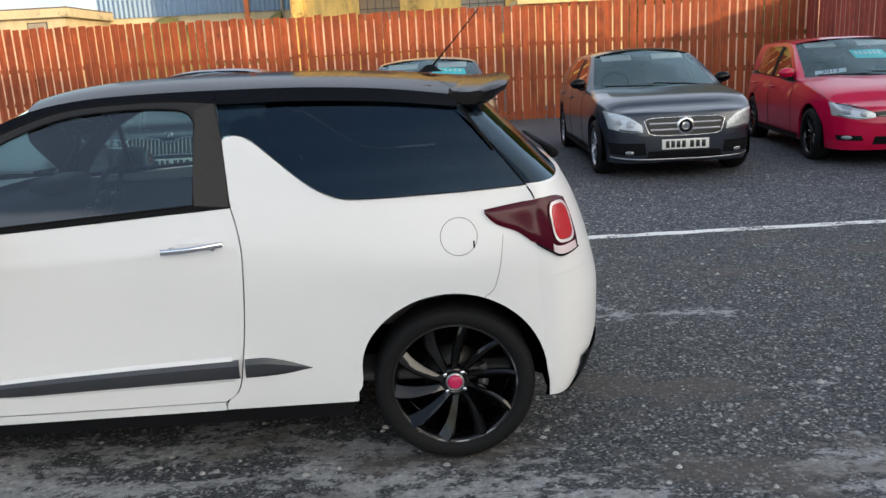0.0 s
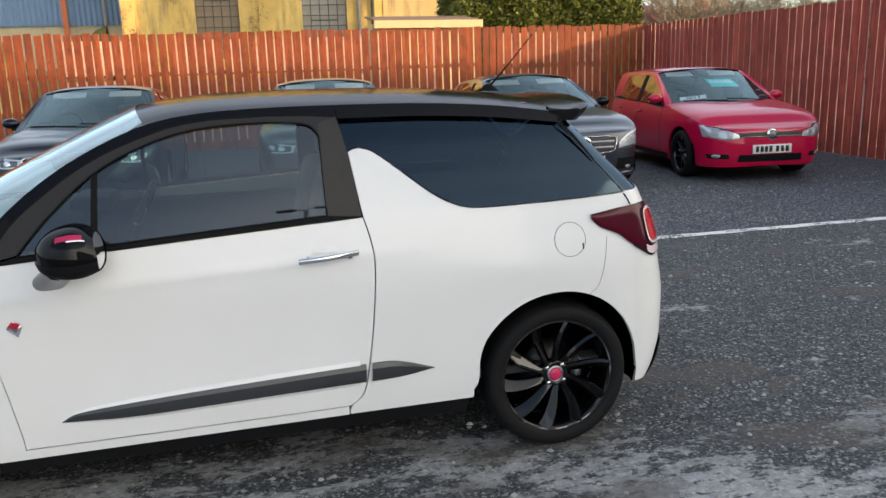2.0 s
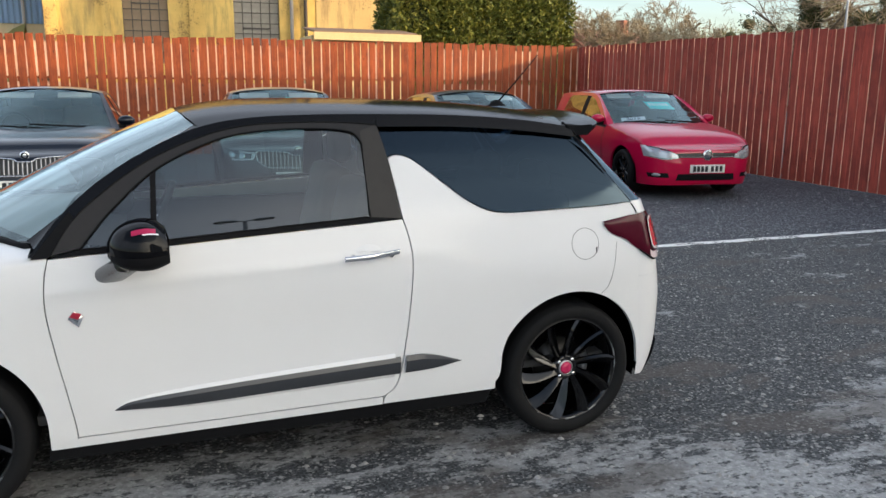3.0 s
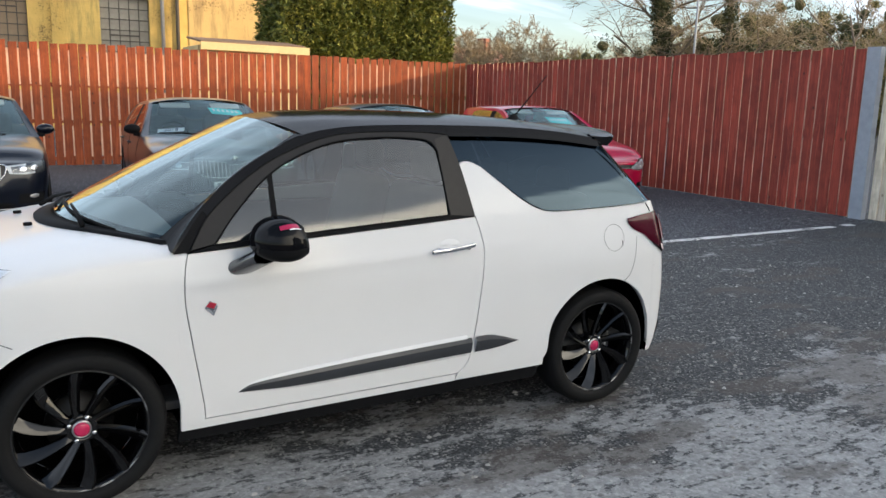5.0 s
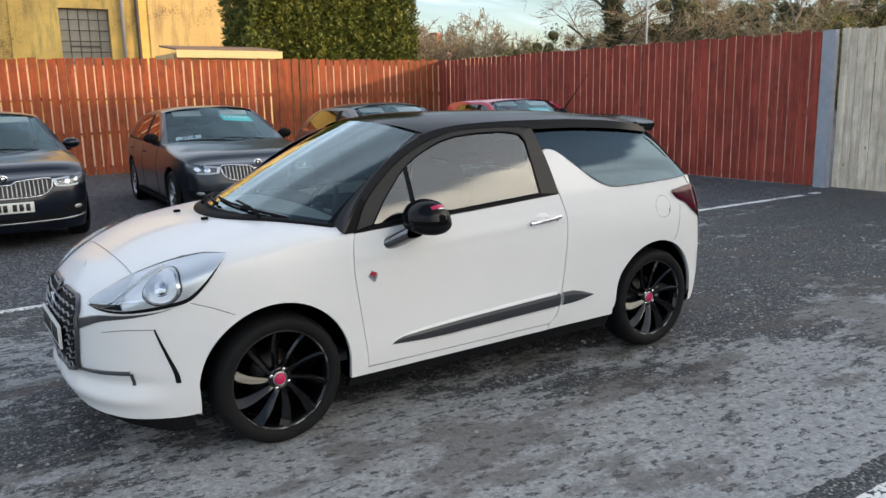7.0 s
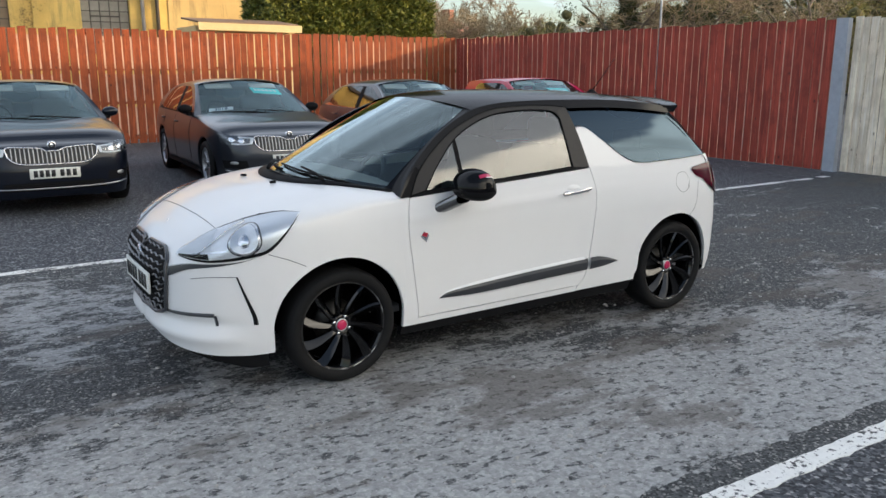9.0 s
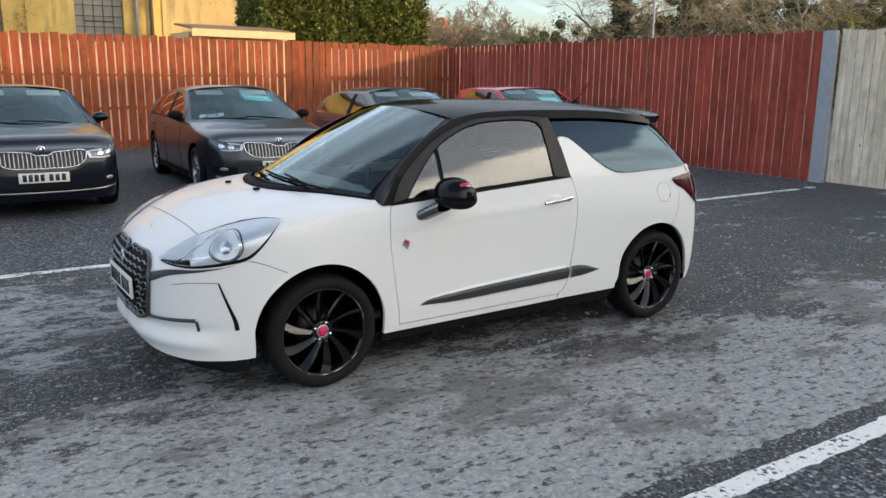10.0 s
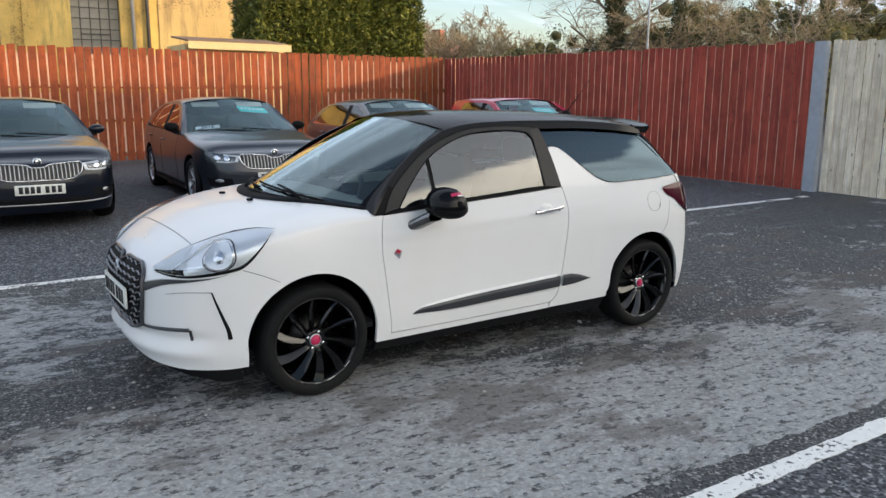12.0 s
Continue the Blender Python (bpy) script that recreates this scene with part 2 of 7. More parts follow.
alloy_worn = worn_alloy()


def asphalt():
    """Worn tarmac: chips of stone, dusty worn patches down the lane, damp stains; coarser and darker beyond the lines."""
    m, nt = nodes_of("asphalt")
    pos = nt.nodes.new("ShaderNodeNewGeometry").outputs["Position"]
    sep = nt.nodes.new("ShaderNodeSeparateXYZ")
    nt.links.new(pos, sep.inputs[0])
    y = sep.outputs["Y"]
    wob = maths(nt, "MULTIPLY", maths(nt, "SUBTRACT", noise_of(nt, pos, 9.0, 3), 0.5), 0.10)
    yy = maths(nt, "ADD", y, wob)
    lane = maths(nt, "MULTIPLY", maths(nt, "GREATER_THAN", yy, 0.90), maths(nt, "LESS_THAN", yy, 6.28))
    v1 = node(nt, "ShaderNodeTexVoronoi", Scale=95.0)
    v2 = node(nt, "ShaderNodeTexVoronoi", Scale=38.0)
    nt.links.new(pos, v1.inputs["Vector"])
    nt.links.new(pos, v2.inputs["Vector"])
    chip = nt.nodes.new("ShaderNodeSeparateColor")
    nt.links.new(v1.outputs["Color"], chip.inputs[0])
    chip2 = nt.nodes.new("ShaderNodeSeparateColor")
    nt.links.new(v2.outputs["Color"], chip2.inputs[0])
    base = ramp(nt, chip.outputs[0], [(0.0, (0.023, 0.025, 0.027)), (0.55, (0.064, 0.068, 0.072)), (0.86, (0.098, 0.102, 0.106)), (0.95, (0.15, 0.152, 0.155)), (1.0, (0.24, 0.24, 0.232))])
    v3 = node(nt, "ShaderNodeTexVoronoi", Scale=66.0)
    nt.links.new(pos, v3.inputs["Vector"])
    chip3 = nt.nodes.new("ShaderNodeSeparateColor")
    nt.links.new(v3.outputs["Color"], chip3.inputs[0])
    mixed = maths(nt, "ADD", maths(nt, "MULTIPLY", chip3.outputs[0], 0.65), maths(nt, "MULTIPLY", noise_of(nt, pos, 30.0, 5, 0.7), 0.35))
    coarse = ramp(nt, mixed, [(0.15, (0.012, 0.013, 0.017)), (0.5, (0.055, 0.059, 0.070)), (0.72, (0.13, 0.137, 0.152)), (0.86, (0.40, 0.40, 0.41))])
    c = mix(nt, lane, mix(nt, 0.85, base, coarse), base)
    # pale stones bared in the worn lane
    st = ramp(nt, chip2.outputs[1], [(0.90, (0, 0, 0)), (0.915, (1, 1, 1))])
    near = ramp(nt, v2.outputs["Distance"], [(0.34, (1, 1, 1)), (0.46, (0, 0, 0))])
    dens = ramp(nt, noise_of(nt, pos, 0.9, 3), [(0.42, (0.15, 0.15, 0.15)), (0.60, (1, 1, 1))])
    c = mix(nt, maths(nt, "MULTIPLY", maths(nt, "MULTIPLY", st, near), maths(nt, "MULTIPLY", dens, 0.75)), c, (0.40, 0.39, 0.38))
    # dusty worn skin, drawn out along the lane
    mp = node(nt, "ShaderNodeMapping")
    mp.inputs["Scale"].default_value = (0.55, 1.0, 1)
    nt.links.new(pos, mp.inputs["Vector"])
    big = noise_of(nt, mp.outputs[0], 1.3, 3, 0.55)
    rag = noise_of(nt, mp.outputs[0], 8.5, 8, 0.74)
    tract = maths(nt, "SUBTRACT", 1.0, maths(nt, "MULTIPLY", maths(nt, "ABSOLUTE", maths(nt, "SUBTRACT", y, 1.45)), 0.55), True)
    east = nt.nodes.new("ShaderNodeMapRange")
    for key, v in (("From Min", -5.5), ("From Max", 1.0), ("To Min", 0.095), ("To Max", 0.0)):
        east.inputs[key].default_value = v
    nt.links.new(sep.outputs["X"], east.inputs["Value"])
    patch = maths(nt, "ADD", east.outputs[0], maths(nt, "ADD", maths(nt, "ADD", maths(nt, "MULTIPLY", big, 0.48), maths(nt, "MULTIPLY", rag, 0.46)), maths(nt, "MULTIPLY", tract, 0.17)))
    thick = ramp(nt, patch, [(0.540, (0, 0, 0)), (0.562, (0.80, 0.80, 0.80)), (0.63, (1, 1, 1))])
    edge = maths(nt, "GREATER_THAN", yy, 1.06)
    dust = maths(nt, "MULTIPLY", maths(nt, "MULTIPLY", thick, lane), edge)
    fine = noise_of(nt, pos, 42.0, 6, 0.75)
    dusty = mix(nt, ramp(nt, fine, [(0.36, (0, 0, 0)), (0.64, (1, 1, 1))]), (0.275, 0.278, 0.282), (0.43, 0.432, 0.432))
    lump = nt.nodes.new("ShaderNodeMapRange")
    lump.inputs["To Min"].default_value, lump.inputs["To Max"].default_value = 0.80, 1.14
    nt.links.new(chip2.outputs[2], lump.inputs["Value"])
    dusty = mix(nt, 1.0, dusty, lump.outputs[0], "MULTIPLY")
    speck = ramp(nt, noise_of(nt, mp.outputs[0], 21.0, 5, 0.65), [(0.395, (0.08, 0.08, 0.08)), (0.455, (1, 1, 1))])
    c = mix(nt, maths(nt, "MULTIPLY", maths(nt, "MULTIPLY", dust, speck), 0.88), c, dusty)
    pale = ramp(nt, chip.outputs[1], [(0.955, (0, 0, 0)), (0.965, (1, 1, 1))])
    c = mix(nt, maths(nt, "MULTIPLY", maths(nt, "MULTIPLY", pale, lane), 0.45), c, (0.52, 0.51, 0.49))
    # damp earthy stains
    run = maths(nt, "SUBTRACT", 1.0, maths(nt, "MULTIPLY", maths(nt, "ABSOLUTE", maths(nt, "SUBTRACT", y, 2.45)), 1.1), True)
    wet = maths(nt, "ADD", noise_of(nt, mp.outputs[0], 1.7, 5), maths(nt, "MULTIPLY", rag, 0.35))
    damp = ramp(nt, maths(nt, "ADD", wet, maths(nt, "MULTIPLY", run, 0.075)), [(0.73, (0, 0, 0)), (0.79, (1, 1, 1))])
    c = mix(nt, maths(nt, "MULTIPLY", maths(nt, "MULTIPLY", damp, lane), 0.6), c, mix(nt, fine, (0.052, 0.045, 0.040), (0.15, 0.132, 0.118)))
    h = maths(nt, "ADD", maths(nt, "MULTIPLY", chip.outputs[0], 0.5), maths(nt, "MULTIPLY", v2.outputs["Distance"], -0.8))
    rough = maths(nt, "ADD", 0.62, maths(nt, "MULTIPLY", rag, 0.3))
    surface(nt, c, rough, 0.0, h, 0.6, 0.006, **{"Specular IOR Level": 0.18})
    return m


def road_paint():
    m, nt = nodes_of("road_paint")
    pos = place_of(nt, "World")
    wear = maths(nt, "ADD", maths(nt, "MULTIPLY", noise_of(nt, pos, 3.0, 4), 0.45), maths(nt, "MULTIPLY", noise_of(nt, pos, 38.0, 5, 0.7), 0.6))
    k = ramp(nt, wear, [(0.44, (0, 0, 0)), (0.485, (1, 1, 1))])
    c = mix(nt, noise_of(nt, pos, 25.0, 5), (0.62, 0.62, 0.61), (0.85, 0.85, 0.83))
    b = surface(nt, c, 0.7, 0.0, wear, 0.3, 0.004)
    nt.links.new(k, b.inputs["Alpha"])
    return m


def stained_wood(name, dark, light, knots, tone=0.6):
    """Sawn boards under a stain: grain along z, knots, a tone of its own for each board."""
    m, nt = nodes_of(name)
    info = nt.nodes.new("ShaderNodeObjectInfo")
    coord = nt.nodes.new("ShaderNodeTexCoord").outputs["Object"]
    off = nt.nodes.new("ShaderNodeVectorMath")
    off.operation = "MULTIPLY_ADD"
    comb = nt.nodes.new("ShaderNodeCombineXYZ")
    for k in range(3):
        nt.links.new(info.outputs["Random"], comb.inputs[k])
    nt.links.new(comb.outputs[0], off.inputs[0])
    off.inputs[1].default_value = (37.0, 11.0, 53.0)
    nt.links.new(coord, off.inputs[2])
    mp = node(nt, "ShaderNodeMapping")
    mp.inputs["Scale"].default_value = (1, 1, 0.055)
    nt.links.new(off.outputs[0], mp.inputs["Vector"])
    grain = noise_of(nt, mp.outputs[0], 75.0, 6, 0.6)
    broad = noise_of(nt, mp.outputs[0], 9.0, 4)
    f = maths(nt, "ADD", maths(nt, "MULTIPLY", grain, 0.55), maths(nt, "MULTIPLY", broad, 0.45))
    c = ramp(nt, f, [(0.34, dark), (0.62, light)])
    c = mix(nt, maths(nt, "MULTIPLY", info.outputs["Random"], tone), c, tuple(x * 0.5 for x in light))
    v = node(nt, "ShaderNodeTexVoronoi", Scale=3.2)
    mp2 = node(nt, "ShaderNodeMapping")
    mp2.inputs["Scale"].default_value = (1.6, 1.6, 1)
    nt.links.new(off.outputs[0], mp2.inputs["Vector"])
    nt.links.new(mp2.outputs[0], v.inputs["Vector"])
    c = mix(nt, maths(nt, "MULTIPLY", ramp(nt, noise_of(nt, off.outputs[0], 2.3, 5, 0.65), [(0.45, (0, 0, 0)), (0.62, (1, 1, 1))]), 0.45), c, tuple(x * 0.7 for x in dark))
    kn = ramp(nt, v.outputs["Distance"], [(0.055, (1, 1, 1)), (0.11, (0, 0, 0))])
    c = mix(nt, maths(nt, "MULTIPLY", kn, 0.8), c, knots)
    streak = ramp(nt, noise_of(nt, mp.outputs[0], 22.0, 5, 0.7), [(0.55, (0, 0, 0)), (0.75, (1, 1, 1))])
    c = mix(nt, maths(nt, "MULTIPLY", streak, 0.5), c, tuple(min(1, x * 1.7 + 0.03) for x in light))
    surface(nt, c, 0.78, 0.0, grain, 0.35, 0.004)
    return m


def render_wall(name, light, dark, stain):
    """Old rendered wall with runs, blotches and mould."""
    m, nt = nodes_of(name)
    pos = place_of(nt, "World")
    run = node(nt, "ShaderNodeMapping")
    run.inputs["Scale"].default_value = (1, 1, 0.16)
    nt.links.new(pos, run.inputs["Vector"])
    a, b, d = noise_of(nt, pos, 0.7, 6, 0.6), noise_of(nt, run.outputs[0], 2.6, 6, 0.65), noise_of(nt, pos, 14.0, 5)
    c = mix(nt, ramp(nt, a, [(0.35, (0, 0, 0)), (0.65, (1, 1, 1))]), light, dark)
    c = mix(nt, maths(nt, "MULTIPLY", ramp(nt, b, [(0.52, (0, 0, 0)), (0.68, (1, 1, 1))]), 0.65), c, stain)
    c = mix(nt, maths(nt, "MULTIPLY", ramp(nt, maths(nt, "ADD", a, maths(nt, "MULTIPLY", d, 0.5)), [(0.86, (0, 0, 0)), (0.96, (1, 1, 1))]), 0.8), c, tuple(x * 0.35 for x in stain))
    surface(nt, c, 0.9, 0.0, d, 0.5, 0.02)
    return m


def leaf_mat(name, tones):
    m, nt = nodes_of(name)
    geo = nt.nodes.new("ShaderNodeNewGeometry")
    c = ramp(nt, geo.outputs["Random Per Island"], [(i / (len(tones) - 1), t) for i, t in enumerate(tones)])
    n = noise_of(nt, geo.outputs["Position"], 0.8, 3)
    c = mix(nt, maths(nt, "MULTIPLY", n, 0.5), c, tuple(x * 0.5 for x in tones[0]))
    surface(nt, c, 0.6, 0.0, **{"Subsurface Weight": 0.0})
    return m


asphalt_mat = asphalt()
line_mat = road_paint()
# red stain in two tints: one coloured for the shaded run, one for the sunlit
fence_shaded = stained_wood("fence_shaded", (0.14, 0.020, 0.014), (0.48, 0.080, 0.046), (0.05, 0.015, 0.010), 0.8)
fence_sunny = stained_wood("fence_sunny", (0.13, 0.024, 0.007), (0.38, 0.080, 0.017), (0.05, 0.015, 0.008))
fence_edge = stained_wood("fence_edge", (0.56, 0.32, 0.21), (0.80, 0.54, 0.38), (0.25, 0.13, 0.09), 0.3)
fence_raw = stained_wood("fence_raw", (0.52, 0.43, 0.31), (0.97, 0.87, 0.70), (0.16, 0.11, 0.07), 0.4)
# darker copy of fence_edge for the side run, its shade put into the colour
batten_shaded = stained_wood("batten_shaded", (0.52, 0.27, 0.19), (0.74, 0.45, 0.33), (0.20, 0.09, 0.06), 0.3)
post_grey = plain("post_grey", (0.34, 0.37, 0.42), 0.6, 0.1, vary=0.45, scale=9, bump=0.3)
wall_ochre = render_wall("wall_ochre", (0.82, 0.57, 0.17), (0.60, 0.40, 0.12), (0.27, 0.18, 0.08))
wall_panel = render_wall("wall_panel", (0.66, 0.48, 0.20), (0.56, 0.39, 0.165), (0.26, 0.18, 0.09))
wall_cream = render_wall("wall_cream", (0.62, 0.53, 0.34), (0.54, 0.45, 0.28), (0.40, 0.34, 0.24))
fascia_cream = plain("fascia_cream", (0.62, 0.48, 0.24), 0.6)
wall_back = render_wall("wall_back", (0.55, 0.54, 0.52), (0.48, 0.47, 0.45), (0.35, 0.34, 0.32))
old_steel = plain("old_steel", (0.10, 0.085, 0.07), 0.7, 0.2, scale=20)
old_pane = plain("old_pane", (0.30, 0.27, 0.22), 0.25, vary=0.5, scale=6, bump=0.1)
board_pane = plain("board_pane", (0.26, 0.19, 0.12), 0.7, vary=0.4, scale=5)
blue_clad = plain("blue_clad", (0.20, 0.30, 0.45), 0.5, 0.2, vary=0.15, scale=8)
orange_post = plain("orange_post", (0.65, 0.18, 0.05), 0.6)
roof_felt = plain("roof_felt", (0.16, 0.13, 0.11), 0.85, vary=0.35, scale=12)
shed_felt = plain("shed_felt", (0.22, 0.145, 0.10), 0.85, vary=0.3, scale=9)
roof_tile = plain("roof_tile", (0.30, 0.12, 0.08), 0.8, vary=0.3, scale=8)
pipe_mat = plain("pipe_mat", (0.34, 0.32, 0.30), 0.6)
bark = plain("bark", (0.19, 0.155, 0.12), 0.9, vary=0.4, scale=12, bump=0.6)
twig_mat = plain("twig_mat", (0.33, 0.26, 0.165), 0.9, vary=0.35, scale=3)
hedge_leaf = leaf_mat("hedge_leaf", [(0.065, 0.090, 0.012), (0.16, 0.18, 0.024), (0.30, 0.29, 0.042)])
# dark green of the hedge's filler box, the shade behind the leaves as colour
hedge_inner_shade = plain("hedge_inner_shade", (0.018, 0.028, 0.010), 0.9, vary=0.4, scale=4)
ivy_leaf = leaf_mat("ivy_leaf", [(0.030, 0.042, 0.012), (0.065, 0.080, 0.022), (0.15, 0.14, 0.045)])
olive_leaf = leaf_mat("olive_leaf", [(0.14, 0.14, 0.035), (0.28, 0.25, 0.065), (0.44, 0.34, 0.11)])
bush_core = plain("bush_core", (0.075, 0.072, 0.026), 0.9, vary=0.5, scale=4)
stone_mat = leaf_mat("loose_stone", [(0.16, 0.16, 0.16), (0.30, 0.29, 0.28), (0.50, 0.49, 0.47)])

from mathutils.bvhtree import BVHTree

# ---------------------------------------------------------------- geometry tools
def smooth_fn(pts):
    """A monotone cubic through (x, y) pairs with rising x."""
    xs = np.array([p[0] for p in pts], float)
    ys = np.array([p[1] for p in pts], float)
    h, d = np.diff(xs), np.diff(ys) / np.diff(xs)
    m = np.zeros(len(xs))
    m[0], m[-1] = d[0], d[-1]
    for i in range(1, len(xs) - 1):
        if d[i - 1] * d[i] > 0:
            w1, w2 = 2 * h[i] + h[i - 1], h[i] + 2 * h[i - 1]
            m[i] = (w1 + w2) / (w1 / d[i - 1] + w2 / d[i])

    def fn(x):
        x = np.clip(np.asarray(x, float), xs[0], xs[-1])
        i = np.clip(np.searchsorted(xs, x) - 1, 0, len(xs) - 2)
        t = (x - xs[i]) / h[i]
        return ((1 + 2 * t) * (1 - t) ** 2 * ys[i] + t * (1 - t) ** 2 * h[i] * m[i]
                + t * t * (3 - 2 * t) * ys[i + 1] + t * t * (t - 1) * h[i] * m[i + 1])
    return fn


def spline(pts, n, soft=True):
    """n + 1 points evenly along a curve (Catmull-Rom when soft) through pts."""
    p = np.array(pts, float)
    if soft and len(p) > 2:
        e = np.vstack([2 * p[0] - p[1], p, 2 * p[-1] - p[-2]])
        out = []
        for i in range(len(p) - 1):
            a, b, c, d = e[i:i + 4]
            for t in np.linspace(0, 1, 12, endpoint=False):
                out.append(0.5 * (2 * b + (c - a) * t + (2 * a - 5 * b + 4 * c - d) * t * t + (3 * b - a - 3 * c + d) * t ** 3))
        p = np.vstack([out, p[-1:]])
    s = np.r_[0, np.cumsum(np.linalg.norm(np.diff(p, axis=0), axis=1))]
    k = np.linspace(0, s[-1], n + 1)
    return np.stack([np.interp(k, s, p[:, j]) for j in range(p.shape[1])], 1)


def coons(bottom, top, start, end, nu, nv, soft=True):
    """A grid [v][u] between four edge curves; bottom and top run along u, start and end along v."""
    b, t, f, r = spline(bottom, nu, soft), spline(top, nu, soft), spline(start, nv, soft), spline(end, nv, soft)
    u, v = np.linspace(0, 1, nu + 1)[None, :, None], np.linspace(0, 1, nv + 1)[:, None, None]
    return ((1 - v) * b[None] + v * t[None] + (1 - u) * f[:, None] + u * r[:, None]
            - ((1 - u) * (1 - v) * b[0] + u * (1 - v) * b[-1] + (1 - u) * v * t[0] + u * v * t[-1]))


def ruled(bottom, top, nu, nv, soft=True):
    b, t = spline(bottom, nu, soft), spline(top, nu, soft)
    v = np.linspace(0, 1, nv + 1)[:, None, None]
    return (1 - v) * b[None] + v * t[None]


def part(name, bm, material, parent=None, label="", smooth=True):
    """Links a bmesh as one mesh object under a thing or under a part."""
    me = bpy.data.meshes.new(name)
    bm.to_mesh(me)
    bm.free()
    me.materials.append(material)
    if smooth:
        me.polygons.foreach_set("use_smooth", [True] * len(me.polygons))
    ob = new(name, me)
    ob.parent = parent
    return tagged(ob, label)


def from_lists(name, verts, faces, material, parent=None, label="", smooth=True):
    me = bpy.data.meshes.new(name)
    me.from_pydata([tuple(map(float, v)) for v in verts], [], faces)
    me.materials.append(material)
    if smooth:
        me.polygons.foreach_set("use_smooth", [True] * len(me.polygons))
    me.update()
    ob = new(name, me)
    ob.parent = parent
    return tagged(ob, label)


def grid_bm(grid, thick=0.0, inward=None, flip=False, wrap=False):
    """A bmesh of a point grid [v][u]. thick: a skirt round its rim, along inward."""
    bm = bmesh.new()
    nv, nu = len(grid), len(grid[0])
    vs = [[bm.verts.new(p) for p in row] for row in grid]
    for j in range(nv - 1):
        for i in range(nu - (0 if wrap else 1)):
            k = (i + 1) % nu
            q = (vs[j][i], vs[j][k], vs[j + 1][k], vs[j + 1][i])
            if len({v.co.to_tuple(6) for v in q}) < 3:
                continue
            try:
                bm.faces.new(q[::-1] if flip else q)
            except ValueError:
                pass
    if thick:
        d = Vector(inward) * thick
        rim = [vs[0][i] for i in range(nu)] + [vs[j][-1] for j in range(1, nv)] + [vs[-1][i] for i in range(nu - 2, -1, -1)] + [vs[j][0] for j in range(nv - 2, 0, -1)]
        low = [bm.verts.new(v.co + d) for v in rim]
        for i in range(len(rim)):
            k = (i + 1) % len(rim)
            q = (rim[i], low[i], low[k], rim[k])
            bm.faces.new(q[::-1] if flip else q)
    return bm


def sharpen(ob, degrees=35):
    """Marks edges sharper than an angle, so that smooth shading keeps them crisp."""
    me = ob.data
    bm = bmesh.new()
    bm.from_mesh(me)
    for e in bm.edges:
        if len(e.link_faces) == 2 and e.calc_face_angle(0) > radians(degrees):
            e.smooth = False
    bm.to_mesh(me)
    bm.free()
    return ob


def panel(name, grid, material, parent, thick=0.012, inward=(0, 0, -1), label=""):
    return sharpen(part(name, grid_bm(grid, thick, inward), material, parent, label))


def box_bm(sx, sy, sz, centre=(0, 0, 0), bevel=0.0, segments=2, m=None):
    bm = bmesh.new()
    bmesh.ops.create_cube(bm, size=1.0)
    bmesh.ops.transform(bm, matrix=Matrix.Diagonal((sx, sy, sz, 1)), verts=bm.verts)
    if bevel:
        bmesh.ops.bevel(bm, geom=bm.edges[:], offset=bevel, segments=segments, affect="EDGES", profile=0.5)
    bmesh.ops.transform(bm, matrix=(m or Matrix.Identity(4)), verts=bm.verts)
    bmesh.ops.translate(bm, vec=centre, verts=bm.verts)
    return bm


def lathe_bm(profile, n=48, axis="y", close=False):
    """Turns (radius, along) pairs round an axis."""
    pts = profile + ([profile[0]] if close else [])
    rows = []
    for r, a in pts:
        row = []
        for i in range(n):
            c, s = math.cos(2 * math.pi * i / n) * r, math.sin(2 * math.pi * i / n) * r
            row.append((c, a, s) if axis == "y" else ((a, c, s) if axis == "x" else (c, s, a)))
        rows.append(row)
    return grid_bm(rows, wrap=True)


def tube_bm(points, radii, n=8, cap=True):
    """A tube through points with a radius at each."""
    bm = bmesh.new()
    pts = [Vector(p) for p in points]
    rings, up = [], None
    for i, p in enumerate(pts):
        d = (pts[min(i + 1, len(pts) - 1)] - pts[max(i - 1, 0)]).normalized()
        side = d.orthogonal().normalized() if up is None else (up - d * up.dot(d)).normalized()
        up = side
        other = d.cross(side)
        r = radii[i] if hasattr(radii, "__len__") else radii
        rings.append([bm.verts.new(p + (side * math.cos(2 * math.pi * k / n) + other * math.sin(2 * math.pi * k / n)) * r) for k in range(n)])
    for a, b in zip(rings, rings[1:]):
        for k in range(n):
            bm.faces.new((a[k], a[(k + 1) % n], b[(k + 1) % n], b[k]))
    if cap:
        bm.faces.new(rings[0][::-1])
        bm.faces.new(rings[-1])
    return bm


def merge_bm(*bms):
    out = bmesh.new()
    for b in bms:
        me = bpy.data.meshes.new("tmp")
        b.to_mesh(me)
        b.free()
        out.from_mesh(me)
        bpy.data.meshes.remove(me)
    return out


def empty(name, m, label, category, group=""):
    ob = new(name)
    ob.matrix_world = m
    ob.empty_display_size = 0.2
    return tagged(ob, label, category, group)


